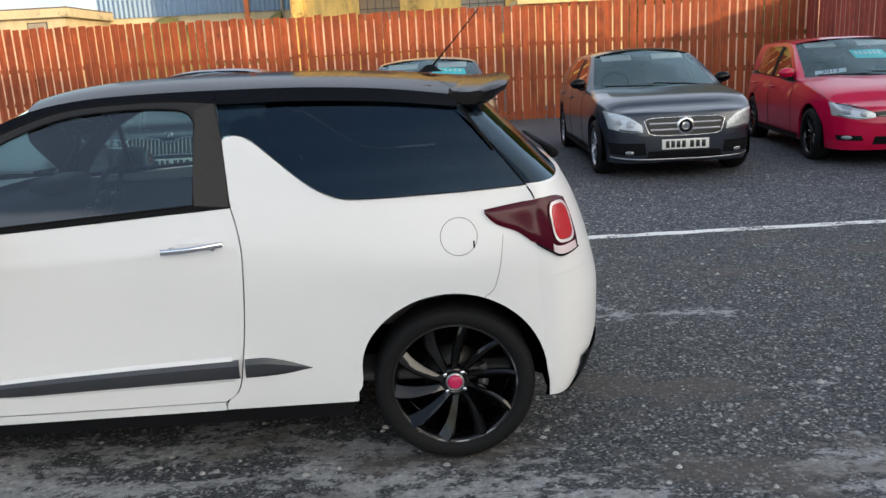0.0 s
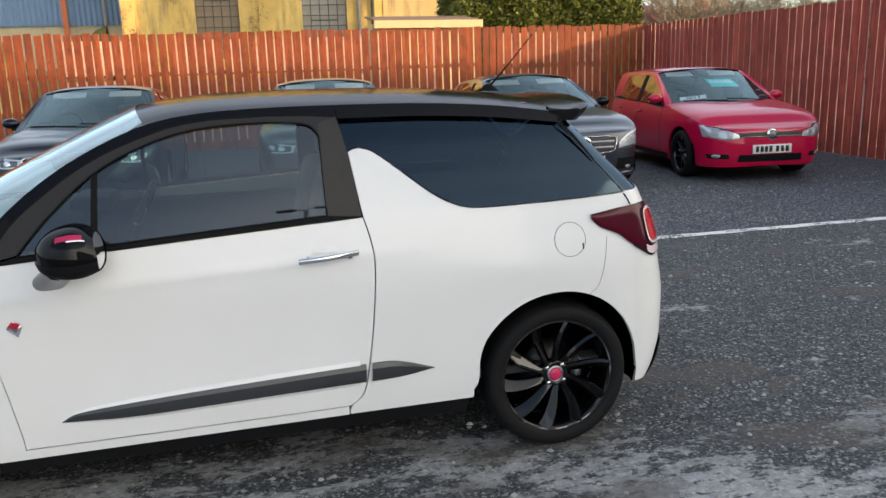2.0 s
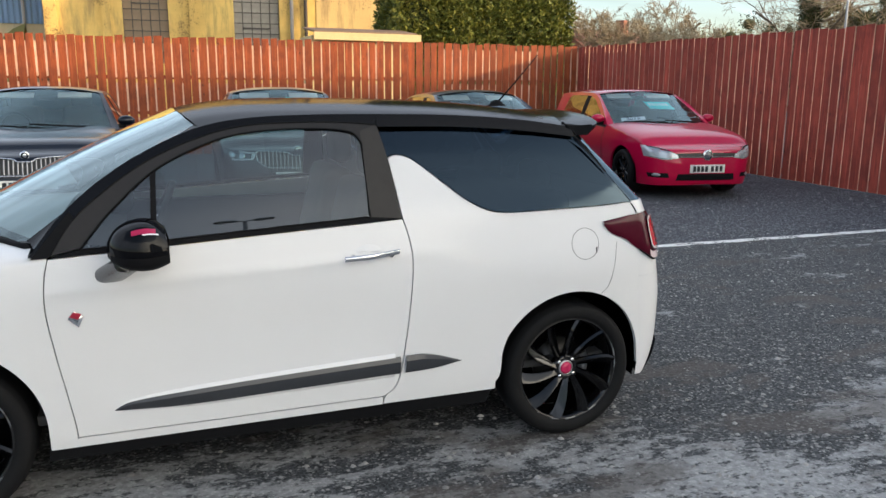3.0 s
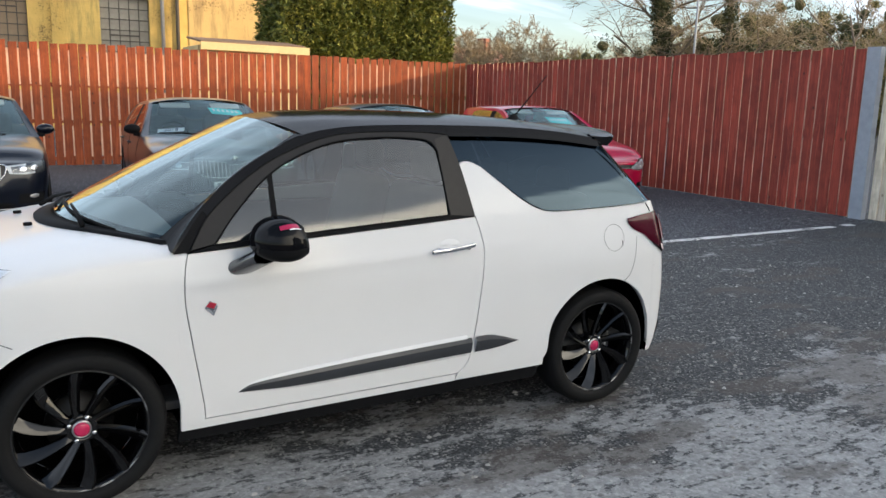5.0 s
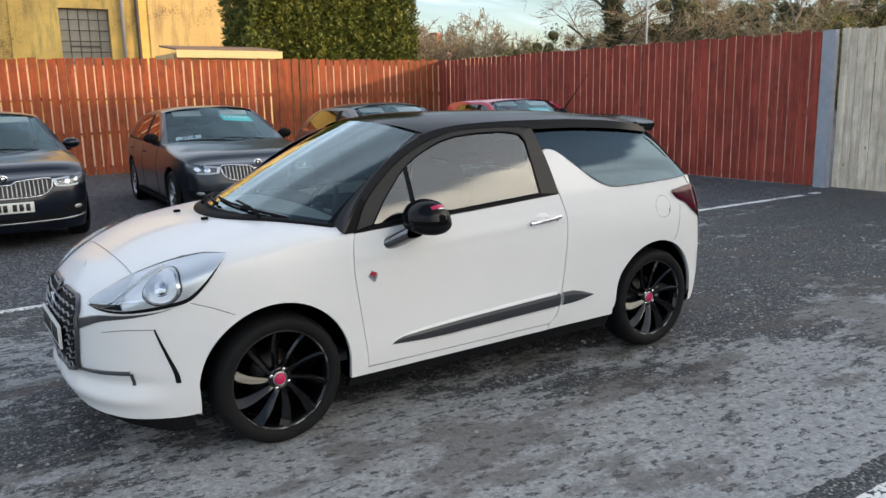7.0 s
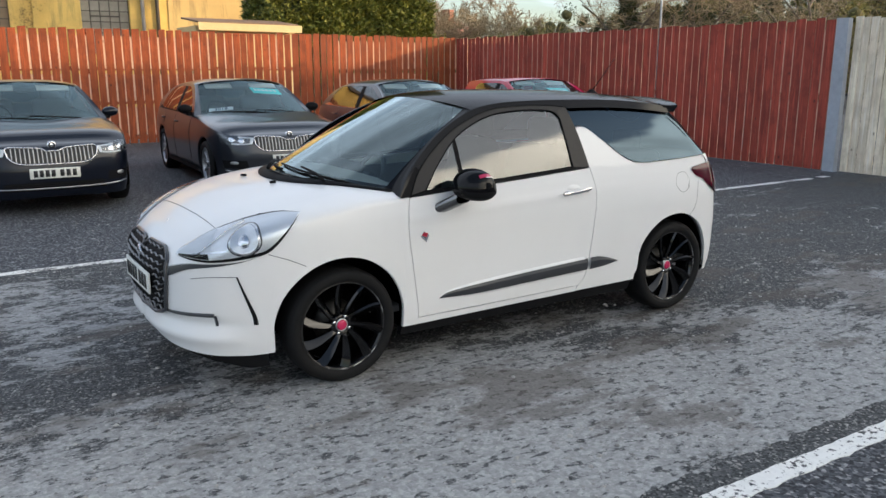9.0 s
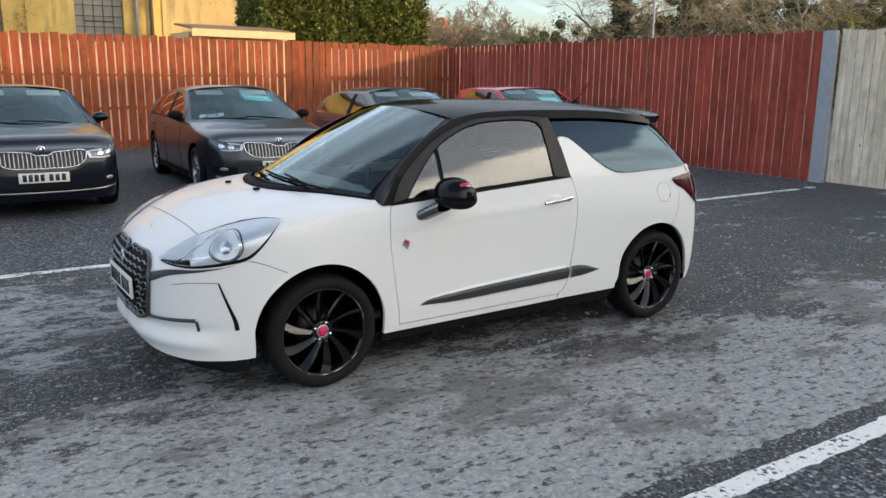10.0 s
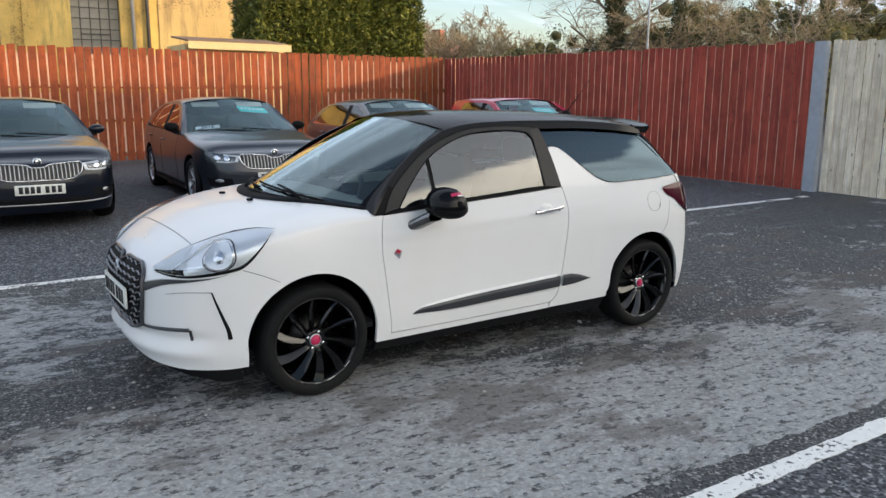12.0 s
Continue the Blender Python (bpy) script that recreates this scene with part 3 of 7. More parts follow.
def text_bm(words, size, depth=0.002):
    """Letters of the built-in font as a mesh, centred, in the x-z plane, facing -y."""
    cu = bpy.data.curves.new("letters", "FONT")
    cu.body, cu.size, cu.extrude = words, size, depth
    cu.align_x, cu.align_y = "CENTER", "CENTER"
    ob = bpy.data.objects.new("letters", cu)
    me = bpy.data.meshes.new_from_object(ob)
    bm = bmesh.new()
    bm.from_mesh(me)
    bpy.data.objects.remove(ob)
    bpy.data.curves.remove(cu)
    bpy.data.meshes.remove(me)
    bmesh.ops.transform(bm, matrix=pose(0, 0, 0, 90), verts=bm.verts)
    return bm

# ---------------------------------------------------------------- wheels
def make_wheel(parent, at, side, radius, rim, width, style, rim_mat, cap_mat, turn=0.0):
    """A wheel whose outer face looks along side * y."""
    s = side
    w = width / 2
    barrel = lathe_bm([(rim * 0.93, -s * w * 0.7), (rim * 0.90, s * w * 0.1), (rim * 0.93, s * w * 0.55), (rim * 0.965, s * w * 0.80), (rim * 1.0, s * w * 0.86), (rim * 1.01, s * w * 0.78)], 56)
    hub = part("wheel", barrel, rim_mat, parent)
    hub.location = at
    hub.rotation_euler = (0, turn, 0)
    t = radius - rim
    prof = [(rim * 0.985, -s * w * 0.72), (rim + t * 0.15, -s * w * 0.95), (rim + t * 0.55, -s * w * 1.0), (rim + t * 0.85, -s * w * 0.90), (radius, -s * w * 0.55),
            (radius + 0.001, 0), (radius, s * w * 0.55), (rim + t * 0.96, s * w * 0.72), (rim + t * 0.85, s * w * 0.86), (rim + t * 0.78, s * w * 0.95), (rim + t * 0.55, s * w * 1.0), (rim + t * 0.30, s * w * 1.0), (rim + t * 0.15, s * w * 0.95), (rim + t * 0.05, s * w * 0.88), (rim * 0.985, s * w * 0.80)]
    part("tyre", lathe_bm(prof, 64), rubber, hub)
    part("rim_edge", lathe_bm([(rim * 0.985, s * w * 0.845), (rim * 1.0, s * w * 0.872), (rim * 1.012, s * w * 0.85)], 56), alloy_worn if style["bolts"] == 4 else rim_mat, hub)
    part("brake_disc", lathe_bm([(0.0, s * -0.01), (rim * 0.52, s * -0.02), (rim * 0.52, s * -0.04), (0, s * -0.04)], 32), steel, hub)
    # dark disc closing the wheel's back, stands in for the shade between the spokes
    part("wheel_back", lathe_bm([(0.0, -s * w * 0.55), (rim * 0.92, -s * w * 0.60)], 32), arch_shade, hub)
    face = s * w * 0.55
    n = style["spokes"]
    sweep, wide_in, wide_out = style["sweep"], style["wide"][0], style["wide"][1]
    first = None
    for k in range(n):
        if first is None:
            rows = []
            for q in np.linspace(0, 1, 7):
                r = 0.045 + (rim * 0.985 - 0.045) * q
                along = (rim * 0.985 - 0.045) * q
                a0 = -s * math.atan2(along * math.sin(sweep), 0.045 + along * math.cos(sweep))
                ww = wide_in + (wide_out - wide_in) * q
                y0 = face + s * (0.018 * (1 - (1 - q) ** 2) - 0.008)
                tilt = style["twist"] * (0.3 + 0.7 * q)
                a0 += s * style.get("curl", 0.0) * q * (1 - q)
                row = []
                for v, dy in ((-1, 0), (-0.75, 0.006), (0.6, 0.006 - tilt), (1, -tilt - 0.004), (0.9, -0.022 - tilt), (-0.8, -0.022)):
                    ang = a0 + v * ww / 2 / r
                    row.append((r * math.sin(ang), y0 + s * dy, r * math.cos(ang)))
                rows.append(row)
            first = sharpen(part("spoke", grid_bm(rows, wrap=True), rim_mat, hub), 30)
            me = first.data
        else:
            ob = new("spoke", me)
            ob.parent = hub
            ob.rotation_euler = (0, 2 * math.pi * k / n, 0)
    part("hub", lathe_bm([(0.062, face - s * 0.03), (0.060, face - s * 0.002), (0.05, face + s * 0.006), (0.038, face + s * 0.004), (0.034, face - s * 0.002)], 32), rim_mat, hub)
    part("centre_cap", lathe_bm([(0.0001, face + s * 0.013), (0.019, face + s * 0.012), (0.0275, face + s * 0.008), (0.0285, face - s * 0.004)], 24), cap_mat, hub)
    part("cap_ring", lathe_bm([(0.0282, face + s * 0.0065), (0.031, face + s * 0.0085), (0.0355, face + s * 0.003)], 24), alloy_silver if style["bolts"] == 4 else rim_mat, hub)
    for k in range(style["bolts"]):
        b = part("bolt", lathe_bm([(0.0001, s * 0.008), (0.008, s * 0.008), (0.009, s * 0.004), (0.0095, -s * 0.006)], 10), chrome if style.get("shiny", True) else steel, hub)
        a = 2 * math.pi * (k + 0.5) / style["bolts"]
        b.location = (0.047 * math.sin(a), face, 0.047 * math.cos(a))
    return hub

# ---------------------------------------------------------------- the white hatchback
DS_PLACE = pose(0, 3.555, 0, 0, 0, 180)
HUB = 0.308
ds_half = smooth_fn([(-0.70, 0.70), (-0.36, 0.822), (-0.15, 0.848), (0.2, 0.857), (0.9, 0.853), (2.0, 0.850), (2.46, 0.852), (2.65, 0.842), (2.8, 0.815), (2.95, 0.765),
                     (3.08, 0.685), (3.17, 0.585), (3.23, 0.47), (3.27, 0.33), (3.285, 0.20), (3.29, 0.0)])
ds_tuck = smooth_fn([(0.10, 0.93), (0.20, 0.955), (0.27, 0.972), (0.35, 0.982), (0.5, 0.992), (0.62, 1.0), (0.75, 1.0), (0.85, 0.993), (0.95, 0.972), (1.05, 0.94)])


def ds_belt(x):
    return 1.03 - 0.062 * (np.asarray(x) - 0.76) * (np.asarray(x) > 0.76) + 0.018 * np.clip((0.3 - np.asarray(x)) / 0.6, 0, 1)


def ds_side(x, z):
    """Half width of the body at a length and height."""
    zb = ds_belt(x)
    low = ds_half(x) * ds_tuck(np.minimum(z, zb))
    crease = 0.005 * np.exp(-((z - (0.895 - 0.045 * (x - 0.8))) / 0.022) ** 2) * np.clip((x - 0.35) / 0.5, 0, 1)
    d = np.maximum(z - zb, 0)
    haunch = 0.012 * np.exp(-((z - 0.78) / 0.11) ** 2 - ((x - 0.02) / 0.40) ** 2)
    hollow = 0.010 * np.exp(-((z - 0.62) / 0.13) ** 2) * np.clip((x - 0.5) / 0.4, 0, 1) * np.clip((2.0 - x) / 0.35, 0, 1)
    return low + crease + haunch - hollow - 0.40 * d - 0.25 * d * d


def on_side(grid, s, out=0.0):
    g = np.asarray(grid)
    y = ds_side(g[..., 0], g[..., 1]) + out
    return np.stack([g[..., 0], s * y, g[..., 1]], -1)


def arch_line(xc, r, a0, a1, n=28):
    """Points of a wheel arch from angle a0 to a1 (degrees, 0 forward, 90 up)."""
    return [(xc + r * math.cos(radians(a)), ARCH_Z + r * math.sin(radians(a))) for a in np.linspace(a0, a1, n)]


ds_zs = smooth_fn([(1.9, 0.945), (2.3, 0.925), (2.6, 0.885), (2.85, 0.825), (3.05, 0.745), (3.17, 0.675), (3.25, 0.61), (3.29, 0.55)])
ds_zt = smooth_fn([(1.9, 1.03), (2.3, 1.025), (2.55, 0.998), (2.8, 0.945), (2.98, 0.88), (3.10, 0.82), (3.18, 0.765), (3.235, 0.715), (3.27, 0.665), (3.285, 0.62), (3.29, 0.55)])
ds_zb = smooth_fn([(1.9, 0.245), (2.12, 0.245), (2.80, 0.225), (2.95, 0.215), (3.10, 0.215), (3.19, 0.222), (3.245, 0.232), (3.275, 0.25), (3.287, 0.275), (3.29, 0.31)])
FRONT_R, FRONT_C, ARCH_Z = 0.364, 2.474, 0.320


def ds_section(x, nside, ntop):
    """One half section of the front: rows of (y, z) from the lower edge up to the centre line."""
    zb, zs, zt = float(ds_zb(x)), float(ds_zs(x)), float(ds_zt(x))
    dx = x - FRONT_C
    if abs(dx) < FRONT_R:
        zb = max(zb, ARCH_Z + math.sqrt(FRONT_R ** 2 - dx * dx))
    zs = max(zs, zb + 0.002)
    zt = max(zt, zs + 0.001)
    rows = []
    for k in range(nside):
        z = zb + (zs - zb) * (k / nside) ** 0.9
        rows.append((float(ds_half(x) * ds_tuck(z)), z))
    w = float(ds_half(x) * ds_tuck(zs))
    for k in range(ntop + 1):
        a = math.pi / 2 * k / ntop
        rows.append((w * math.cos(a) ** 0.80, zs + (zt - zs) * math.sin(a) ** 0.95))
    return rows


def ds_hood_z(x, y):
    rows = ds_section(x, 4, 24)[4:]
    ys_, zs_ = [r[0] for r in rows][::-1], [r[1] for r in rows][::-1]
    return float(np.interp(abs(y), ys_, zs_))


door_front = smooth_fn([(0.2, 2.015), (0.285, 2.015), (0.45, 2.035), (0.62, 2.062), (0.80, 2.082), (0.9, 2.075), (0.96, 2.062), (1.2, 2.06)])


def build_ds():
    car = empty("hatchback_car", DS_PLACE, "white three-door hatchback with glossy black roof and black alloy wheels", "car")
    inn = lambda s: (0, -s, 0)

    # front clip: wings, bumper and bonnet
    NS, NT = 30, 18
    xs = set(np.round(2.0 + 1.29 * np.sin(np.linspace(0, math.pi / 2, 58)), 4)) | {3.2885, 3.2895}
    xs |= {round(FRONT_C + FRONT_R * math.cos(a), 4) for a in np.linspace(0, math.pi, 41)} | {FRONT_C + FRONT_R + 0.002, FRONT_C - FRONT_R - 0.002}
    xs = sorted(xs)
    sections = [ds_section(x, NS, NT) for x in xs]

    def front_grid(s, j0, j1, i0=0, i1=None):
        g = []
        for j in range(j0, j1 + 1):
            row = []
            for x, sec in list(zip(xs, sections))[i0:i1]:
                y, z = sec[j]
                k = max(0.0, 1 - (x - 2.0) / 0.10)
                tuckin = 0.014 * max(0.0, (0.46 - z) / 0.2) ** 2 * max(0.0, (x - 2.9) / 0.39) ** 1.5
                heel = 0.010 * min(1.0, max(0.0, (0.44 - z) / 0.18)) * max(0.0, 1 - (x - FRONT_C - FRONT_R) / 0.22) if x > FRONT_C + FRONT_R else 0.0
                fwd = min(1.0, max(0.0, (x - 2.92) / 0.16)) * min(1.0, y / 0.1 + 0.6)
                ledge = fwd * (0.016 * math.exp(-((z - 0.300) / 0.030) ** 2) - 0.016 * math.exp(-((z - 0.382) / 0.030) ** 2))
                row.append((x + k * (float(door_front(z)) + 0.004 - 2.0) - tuckin - heel + ledge, s * (y + 0.5 * ledge), z))
            g.append(row)
        return g

    hood_row = NS + 9
    hood_end = max(i for i, x in enumerate(xs) if x < 3.035)
    for s in (1, -1):
        wing = part("front_wing", grid_bm(front_grid(s, 0, hood_row), 0.02, (0, -s, 0)), white_paint, car)
        sharpen(wing, 50)
        part("nose", grid_bm(front_grid(s, hood_row, NS + NT, hood_end)), white_paint, car)
        part("wheel_arch_liner", grid_bm([[(FRONT_C + k * math.cos(a), s * y, ARCH_Z + k * math.sin(a)) for a in np.linspace(-0.25, math.pi + 0.25, 24)] for y, k in ((0.770, 0.370), (0.755, 0.392), (0.56, 0.392), (0.54, 0.05))]), arch_shade, car)
        part("wheel_arch_liner", grid_bm([[(0.006 + k * math.cos(a), s * y, ARCH_Z + k * math.sin(a)) for a in np.linspace(-0.25, math.pi + 0.25, 24)] for y, k in ((0.780, 0.364), (0.765, 0.382), (0.56, 0.382), (0.54, 0.05))]), arch_shade, car)
    g = [r[:hood_end + 1] for r in front_grid(1, hood_row, NS + NT)]
    g2 = [r[:hood_end + 1] for r in front_grid(-1, hood_row, NS + NT)]
    part("bonnet", grid_bm(g + g2[-2::-1]), white_paint, car)
    for s in (1, -1):
        edge = [Vector((x, s * y, z)) for x, _, z, y in [(p[0], 0, p[2], abs(p[1])) for p in g[0]]]
        edge = [p + Vector((0, s * 0.0005, 0.0012)) for p in edge if p.x > 2.80]
        part("bonnet_gap", tube_bm(edge, 0.0013, 5), trim_grey, car)
    front = [Vector(r[-1]) + Vector((0.0012, 0, 0.0008)) for r in g + g2[-2::-1]]
    part("bonnet_gap", tube_bm(front, 0.0016, 5), trim_grey, car)

    # doors, sills and rear quarters
    rear_arch = [(p[0], p[1]) for p in arch_line(0.006, 0.361, 4, 176)]
    for s in (1, -1):
        d = spline([(0.862, 0.300), (0.815, 0.335), (0.789, 0.42), (0.758, 0.63), (0.742, 0.85), (0.752, 0.95), (0.772, 1.028)], 30)
        f = [(float(door_front(z)), z) for z in np.linspace(0.286, 0.952, 24)]
        grid = coons([(2.015, 0.286), (1.5, 0.290), (0.862, 0.300)], [(2.062, 0.952), (0.772, 1.028)], f, d, 48, 36, False)
        door = panel("door", on_side(grid, s), white_paint, car, 0.014, inn(s))
        # protective strip: a wedge that thickens in the middle, cut at the door's edge
        top = spline([(1.885, 0.377), (1.80, 0.408), (1.42, 0.437), (0.79, 0.466), (0.66, 0.462), (0.525, 0.422)], 60)
        bot = spline([(1.885, 0.374), (1.62, 0.368), (1.30, 0.378), (0.90, 0.392), (0.66, 0.401), (0.525, 0.420)], 60)
        bed = []
        for v, out in ((-0.20, -0.001), (-0.12, 0.005), (0.1, 0.008), (0.9, 0.010), (1.12, 0.008), (1.24, -0.001)):
            bed.append([on_side(bot[i] * (1 - v) + top[i] * v, s, out * min(1, 0.1 + 5 * min(i, 60 - i) / 60)) for i in range(61) if top[i][0] > 0.795])
        part("strip_bed", grid_bm(bed), white_paint, door)
        for name, keep, owner in (("trim_strip", lambda x: x > 0.790, door), ("trim_strip", lambda x: x < 0.782, car)):
            idx = [i for i in range(61) if keep(top[i][0])]
            rows = []
            for v, out in ((-0.02, 0.0), (0.0, 0.010), (0.25, 0.017), (0.75, 0.019), (1.0, 0.012), (1.02, 0.0)):
                rows.append([on_side(bot[i] * (1 - v) + top[i] * v, s, out * min(1, 0.25 + 6 * min(i, 60 - i) / 60) - 0.002) for i in idx])
            sharpen(part(name, grid_bm(rows), trim_grey, owner, "dark grey moulded side strip"), 25)
        # chrome handle over a shallow white recess
        hx = [1.02, 0.80]
        path = [on_side(np.array((x, 0.892 + 0.018 * (1.02 - x) / 0.22)), s, 0.020 + 0.016 * math.sin(math.pi * q)) for q, x in zip(np.linspace(0, 1, 9), np.linspace(*hx, 9))]
        rows = [[(p[0], p[1] + s * 0.006 * math.cos(a), p[2] + 0.011 * math.sin(a)) for a in np.linspace(0, 2 * math.pi, 12, endpoint=False)] for p in path]
        handle = part("door_handle", grid_bm(rows, wrap=True), chrome, door, "chrome pull handle")
        for hxx, r in ((0.985, 0.008), (0.835, 0.010)):
            a, b = on_side(np.array((hxx, 0.90)), s, 0.0), on_side(np.array((hxx, 0.90)), s, 0.026)
            part("handle_foot", tube_bm([a, b], r, 8), chrome, handle)
        lock = part("lock_barrel", lathe_bm([(0.0001, s * 0.002), (0.007, s * 0.002), (0.009, 0)], 14), steel, handle)
        lock.location = on_side(np.array((0.825, 0.909)), s, 0.028)
        cup = [[on_side(np.array((0.92 + 0.052 * math.cos(a) * q, 0.915 + 0.026 * math.sin(a) * q)), s, 0.0015 + 0.006 * (1 - q * q) * (math.sin(a) > -0.2)) for a in np.linspace(0, 2 * math.pi, 24, endpoint=False)] for q in (0.02, 0.5, 0.85, 1.0)]
        part("handle_recess", grid_bm(cup, wrap=True), white_paint, door)
        # red badge
        c = np.array((1.985, 0.738))
        rows = [[on_side(c + np.array(p) * q, s, o) for p in ((0.030, 0.004), (0.008, 0.034), (-0.024, 0.010), (-0.006, -0.030))] for q, o in ((1, 0.001), (0.95, 0.005), (0.4, 0.007), (0.02, 0.007))]
        badge = part("badge", grid_bm(rows, wrap=True), chrome, door, "small red and silver emblem", smooth=False)
        rows = [[on_side(c + np.array(p) * q + np.array((0.002, 0.008)), s, o) for p in ((0.022, 0.004), (0.006, 0.020), (-0.02, 0.012), (-0.008, -0.008))] for q, o in ((1, 0.005), (0.9, 0.009), (0.02, 0.009))]
        part("badge_inlay", grid_bm(rows, wrap=True), badge_red, badge, smooth=False)
        # sill
        sill = ruled([(2.108, 0.243), (0.866, 0.262)], [(2.012, 0.281), (1.5, 0.285), (0.866, 0.295)], 30, 3, False)
        panel("sill", on_side(sill, s), white_paint, car, 0.03, inn(s))
        low = ruled([(2.12, 0.195), (0.40, 0.205)], [(2.115, 0.243), (0.378, 0.268)], 30, 3, False)
        panel("sill_guard", on_side(low, s, -0.006), satin_black, car, 0.04, inn(s))
        # rear quarter with its fin beside the window
        start = np.vstack([[(0.862, 0.264)], d - np.array((0.005, 0.0)), spline([(0.770, 1.035), (0.785, 1.15), (0.800, 1.262)], 10)])
        topc = spline([(0.800, 1.262), (0.775, 1.274), (0.735, 1.270), (0.69, 1.248), (0.59, 1.168), (0.50, 1.098), (0.42, 1.054), (0.33, 1.034), (0.1, 1.036), (-0.12, 1.042), (-0.30, 1.050)], 80)
        botc = np.vstack([np.linspace((0.862, 0.264), (0.364, 0.270), 30), rear_arch, [(-0.361, 0.30)]])
        end = np.linspace((-0.361, 0.30), (-0.30, 1.05), 30)
        panel("rear_quarter", on_side(coons(botc, topc, start, end, 96, 44, False), s), white_paint, car, 0.02, inn(s))
        # fuel flap
        if s == 1:
            c = np.array((-0.040, 0.888))
            ring = [[on_side(c + 0.0655 * q * np.array((math.cos(a), math.sin(a))), s, 0.0014) for a in np.linspace(0, 2 * math.pi, 40, endpoint=False)] for q in (1.0, 1.028)]
            flap = part("fuel_flap", grid_bm([[on_side(c + 0.0645 * q * np.array((math.cos(a), math.sin(a))), s, 0.002) for a in np.linspace(0, 2 * math.pi, 40, endpoint=False)] for q in (0.01, 0.5, 1.0)], wrap=True), white_paint, car)
            part("flap_gap", grid_bm(ring, wrap=True), satin_black, flap)
            notch = [[on_side(np.array((-0.090 - 0.006 * a, 0.845 + 0.026 * b)), s, 0.003) for a in (0, 0.5, 1)] for b in (0, 0.5, 1)]
            part("finger_notch", grid_bm(notch), satin_black, flap)

    # tail: bumper and tailgate wrap round from one quarter to the other
    tail_x = smooth_fn([(0.18, -0.46), (0.23, -0.535), (0.30, -0.595), (0.43, -0.64), (0.58, -0.645), (0.75, -0.612), (0.88, -0.572), (0.98, -0.530), (1.06, -0.485)])

    def tail_ring(z, n=34):
        edge = -0.361 + 0.061 * max(0, (z - 0.30)) / 0.75
        pts = []
        for a in np.linspace(0, math.pi, n):
            c, q = math.cos(a), math.sin(a)
            w = float(ds_side(edge, z))
            pts.append((edge + (float(tail_x(z)) - edge) * abs(q) ** 0.92, w * math.copysign(abs(c) ** 0.80, c), z))
        return pts
    part("rear_bumper", grid_bm([tail_ring(z) for z in np.linspace(0.235, 0.72, 18)]), white_paint, car)
    part("tailgate", grid_bm([tail_ring(z) for z in np.linspace(0.7205, 1.05, 14)]), white_paint, car)
    lip = [[(p[0] - 0.012 * min(1, max(0, -0.40 - p[0]) / 0.08), p[1] * 1.006, p[2]) for p in tail_ring(z)][5:-5] for z in np.linspace(0.20, 0.37, 8)]
    part("bumper_insert", grid_bm(lip), satin_black, car)

    # glasshouse
    frame_bot = [(2.055, 0.958), (0.778, 1.034)]
    frame_top = spline([(2.055, 0.966), (1.975, 1.085), (1.85, 1.190), (1.70, 1.285), (1.52, 1.358), (1.36, 1.396), (1.14, 1.408), (0.95, 1.405), (0.832, 1.395)], 60)
    glass_bot = spline([(1.955, 0.981), (0.902, 1.045)], 60)
    glass_top = spline([(1.955, 0.987), (1.915, 1.036), (1.85, 1.108), (1.71, 1.232), (1.55, 1.315), (1.39, 1.364), (1.20, 1.382), (1.03, 1.381), (0.935, 1.366), (0.902, 1.325)], 60)
    rail = spline([(2.125, 0.962), (2.02, 1.095), (1.88, 1.215), (1.72, 1.312), (1.53, 1.392), (1.34, 1.426), (1.10, 1.437), (0.83, 1.438), (0.50, 1.432), (0.2, 1.412), (-0.06, 1.378)], 100)
    win_bot = np.vstack([spline([(0.804, 1.268), (0.775, 1.280), (0.735, 1.276), (0.69, 1.254), (0.59, 1.174), (0.50, 1.104), (0.42, 1.060), (0.33, 1.040), (0.1, 1.042), (-0.12, 1.048), (-0.285, 1.056)], 60)])
    win_top = spline([(0.828, 1.388), (0.5, 1.384), (0.2, 1.366), (-0.062, 1.336)], 60)
    for s in (1, -1):
        panel("window_frame", on_side(ruled(frame_bot, glass_bot, 60, 2, False), s, 0.004), satin_black, car, 0.02, inn(s))
        panel("window_frame", on_side(ruled(glass_top, frame_top, 60, 3, False), s, 0.004), frame_black, car, 0.02, inn(s))
        seal = on_side(np.vstack([glass_bot, glass_top[::-1], glass_bot[:1]]), s, 0.003)
        part("window_seal", tube_bm(seal, 0.0042, 5, False), satin_black, car)
        part("window_seal", tube_bm(on_side(frame_top, s, 0.004), 0.0035, 5), satin_black, car)
        panel("b_pillar_cover", on_side(ruled(np.linspace((0.902, 1.045), (0.902, 1.372), 20), spline([(0.776, 1.034), (0.786, 1.13), (0.803, 1.26), (0.832, 1.396)], 20), 20, 4, False), s, 0.005), pillar_black, car, 0.02, inn(s), "matt dark brown-black pillar cover")
        panel("window_glass", on_side(ruled(glass_bot, glass_top, 40, 12, False), s, -0.004), glass_clear, car, 0.0)
        panel("window_bar", on_side(ruled([(1.722, 0.990), (1.700, 0.990)], [(1.712, 1.228), (1.692, 1.240)], 2, 8, False), s, 0.002), satin_black, car, 0.02, inn(s))
        # mirror triangle at the foot of the windscreen pillar
        panel("pillar_corner", on_side(coons([(2.118, 0.956), (2.058, 0.959)], [(1.99, 1.110), (1.975, 1.092)], [(2.118, 0.956), (1.99, 1.110)], [(2.058, 0.959), (1.975, 1.092)], 4, 8, False), s, 0.003), satin_black, car, 0.01, inn(s))
        keep = [i for i in range(101) if rail[i][0] > 0.82]
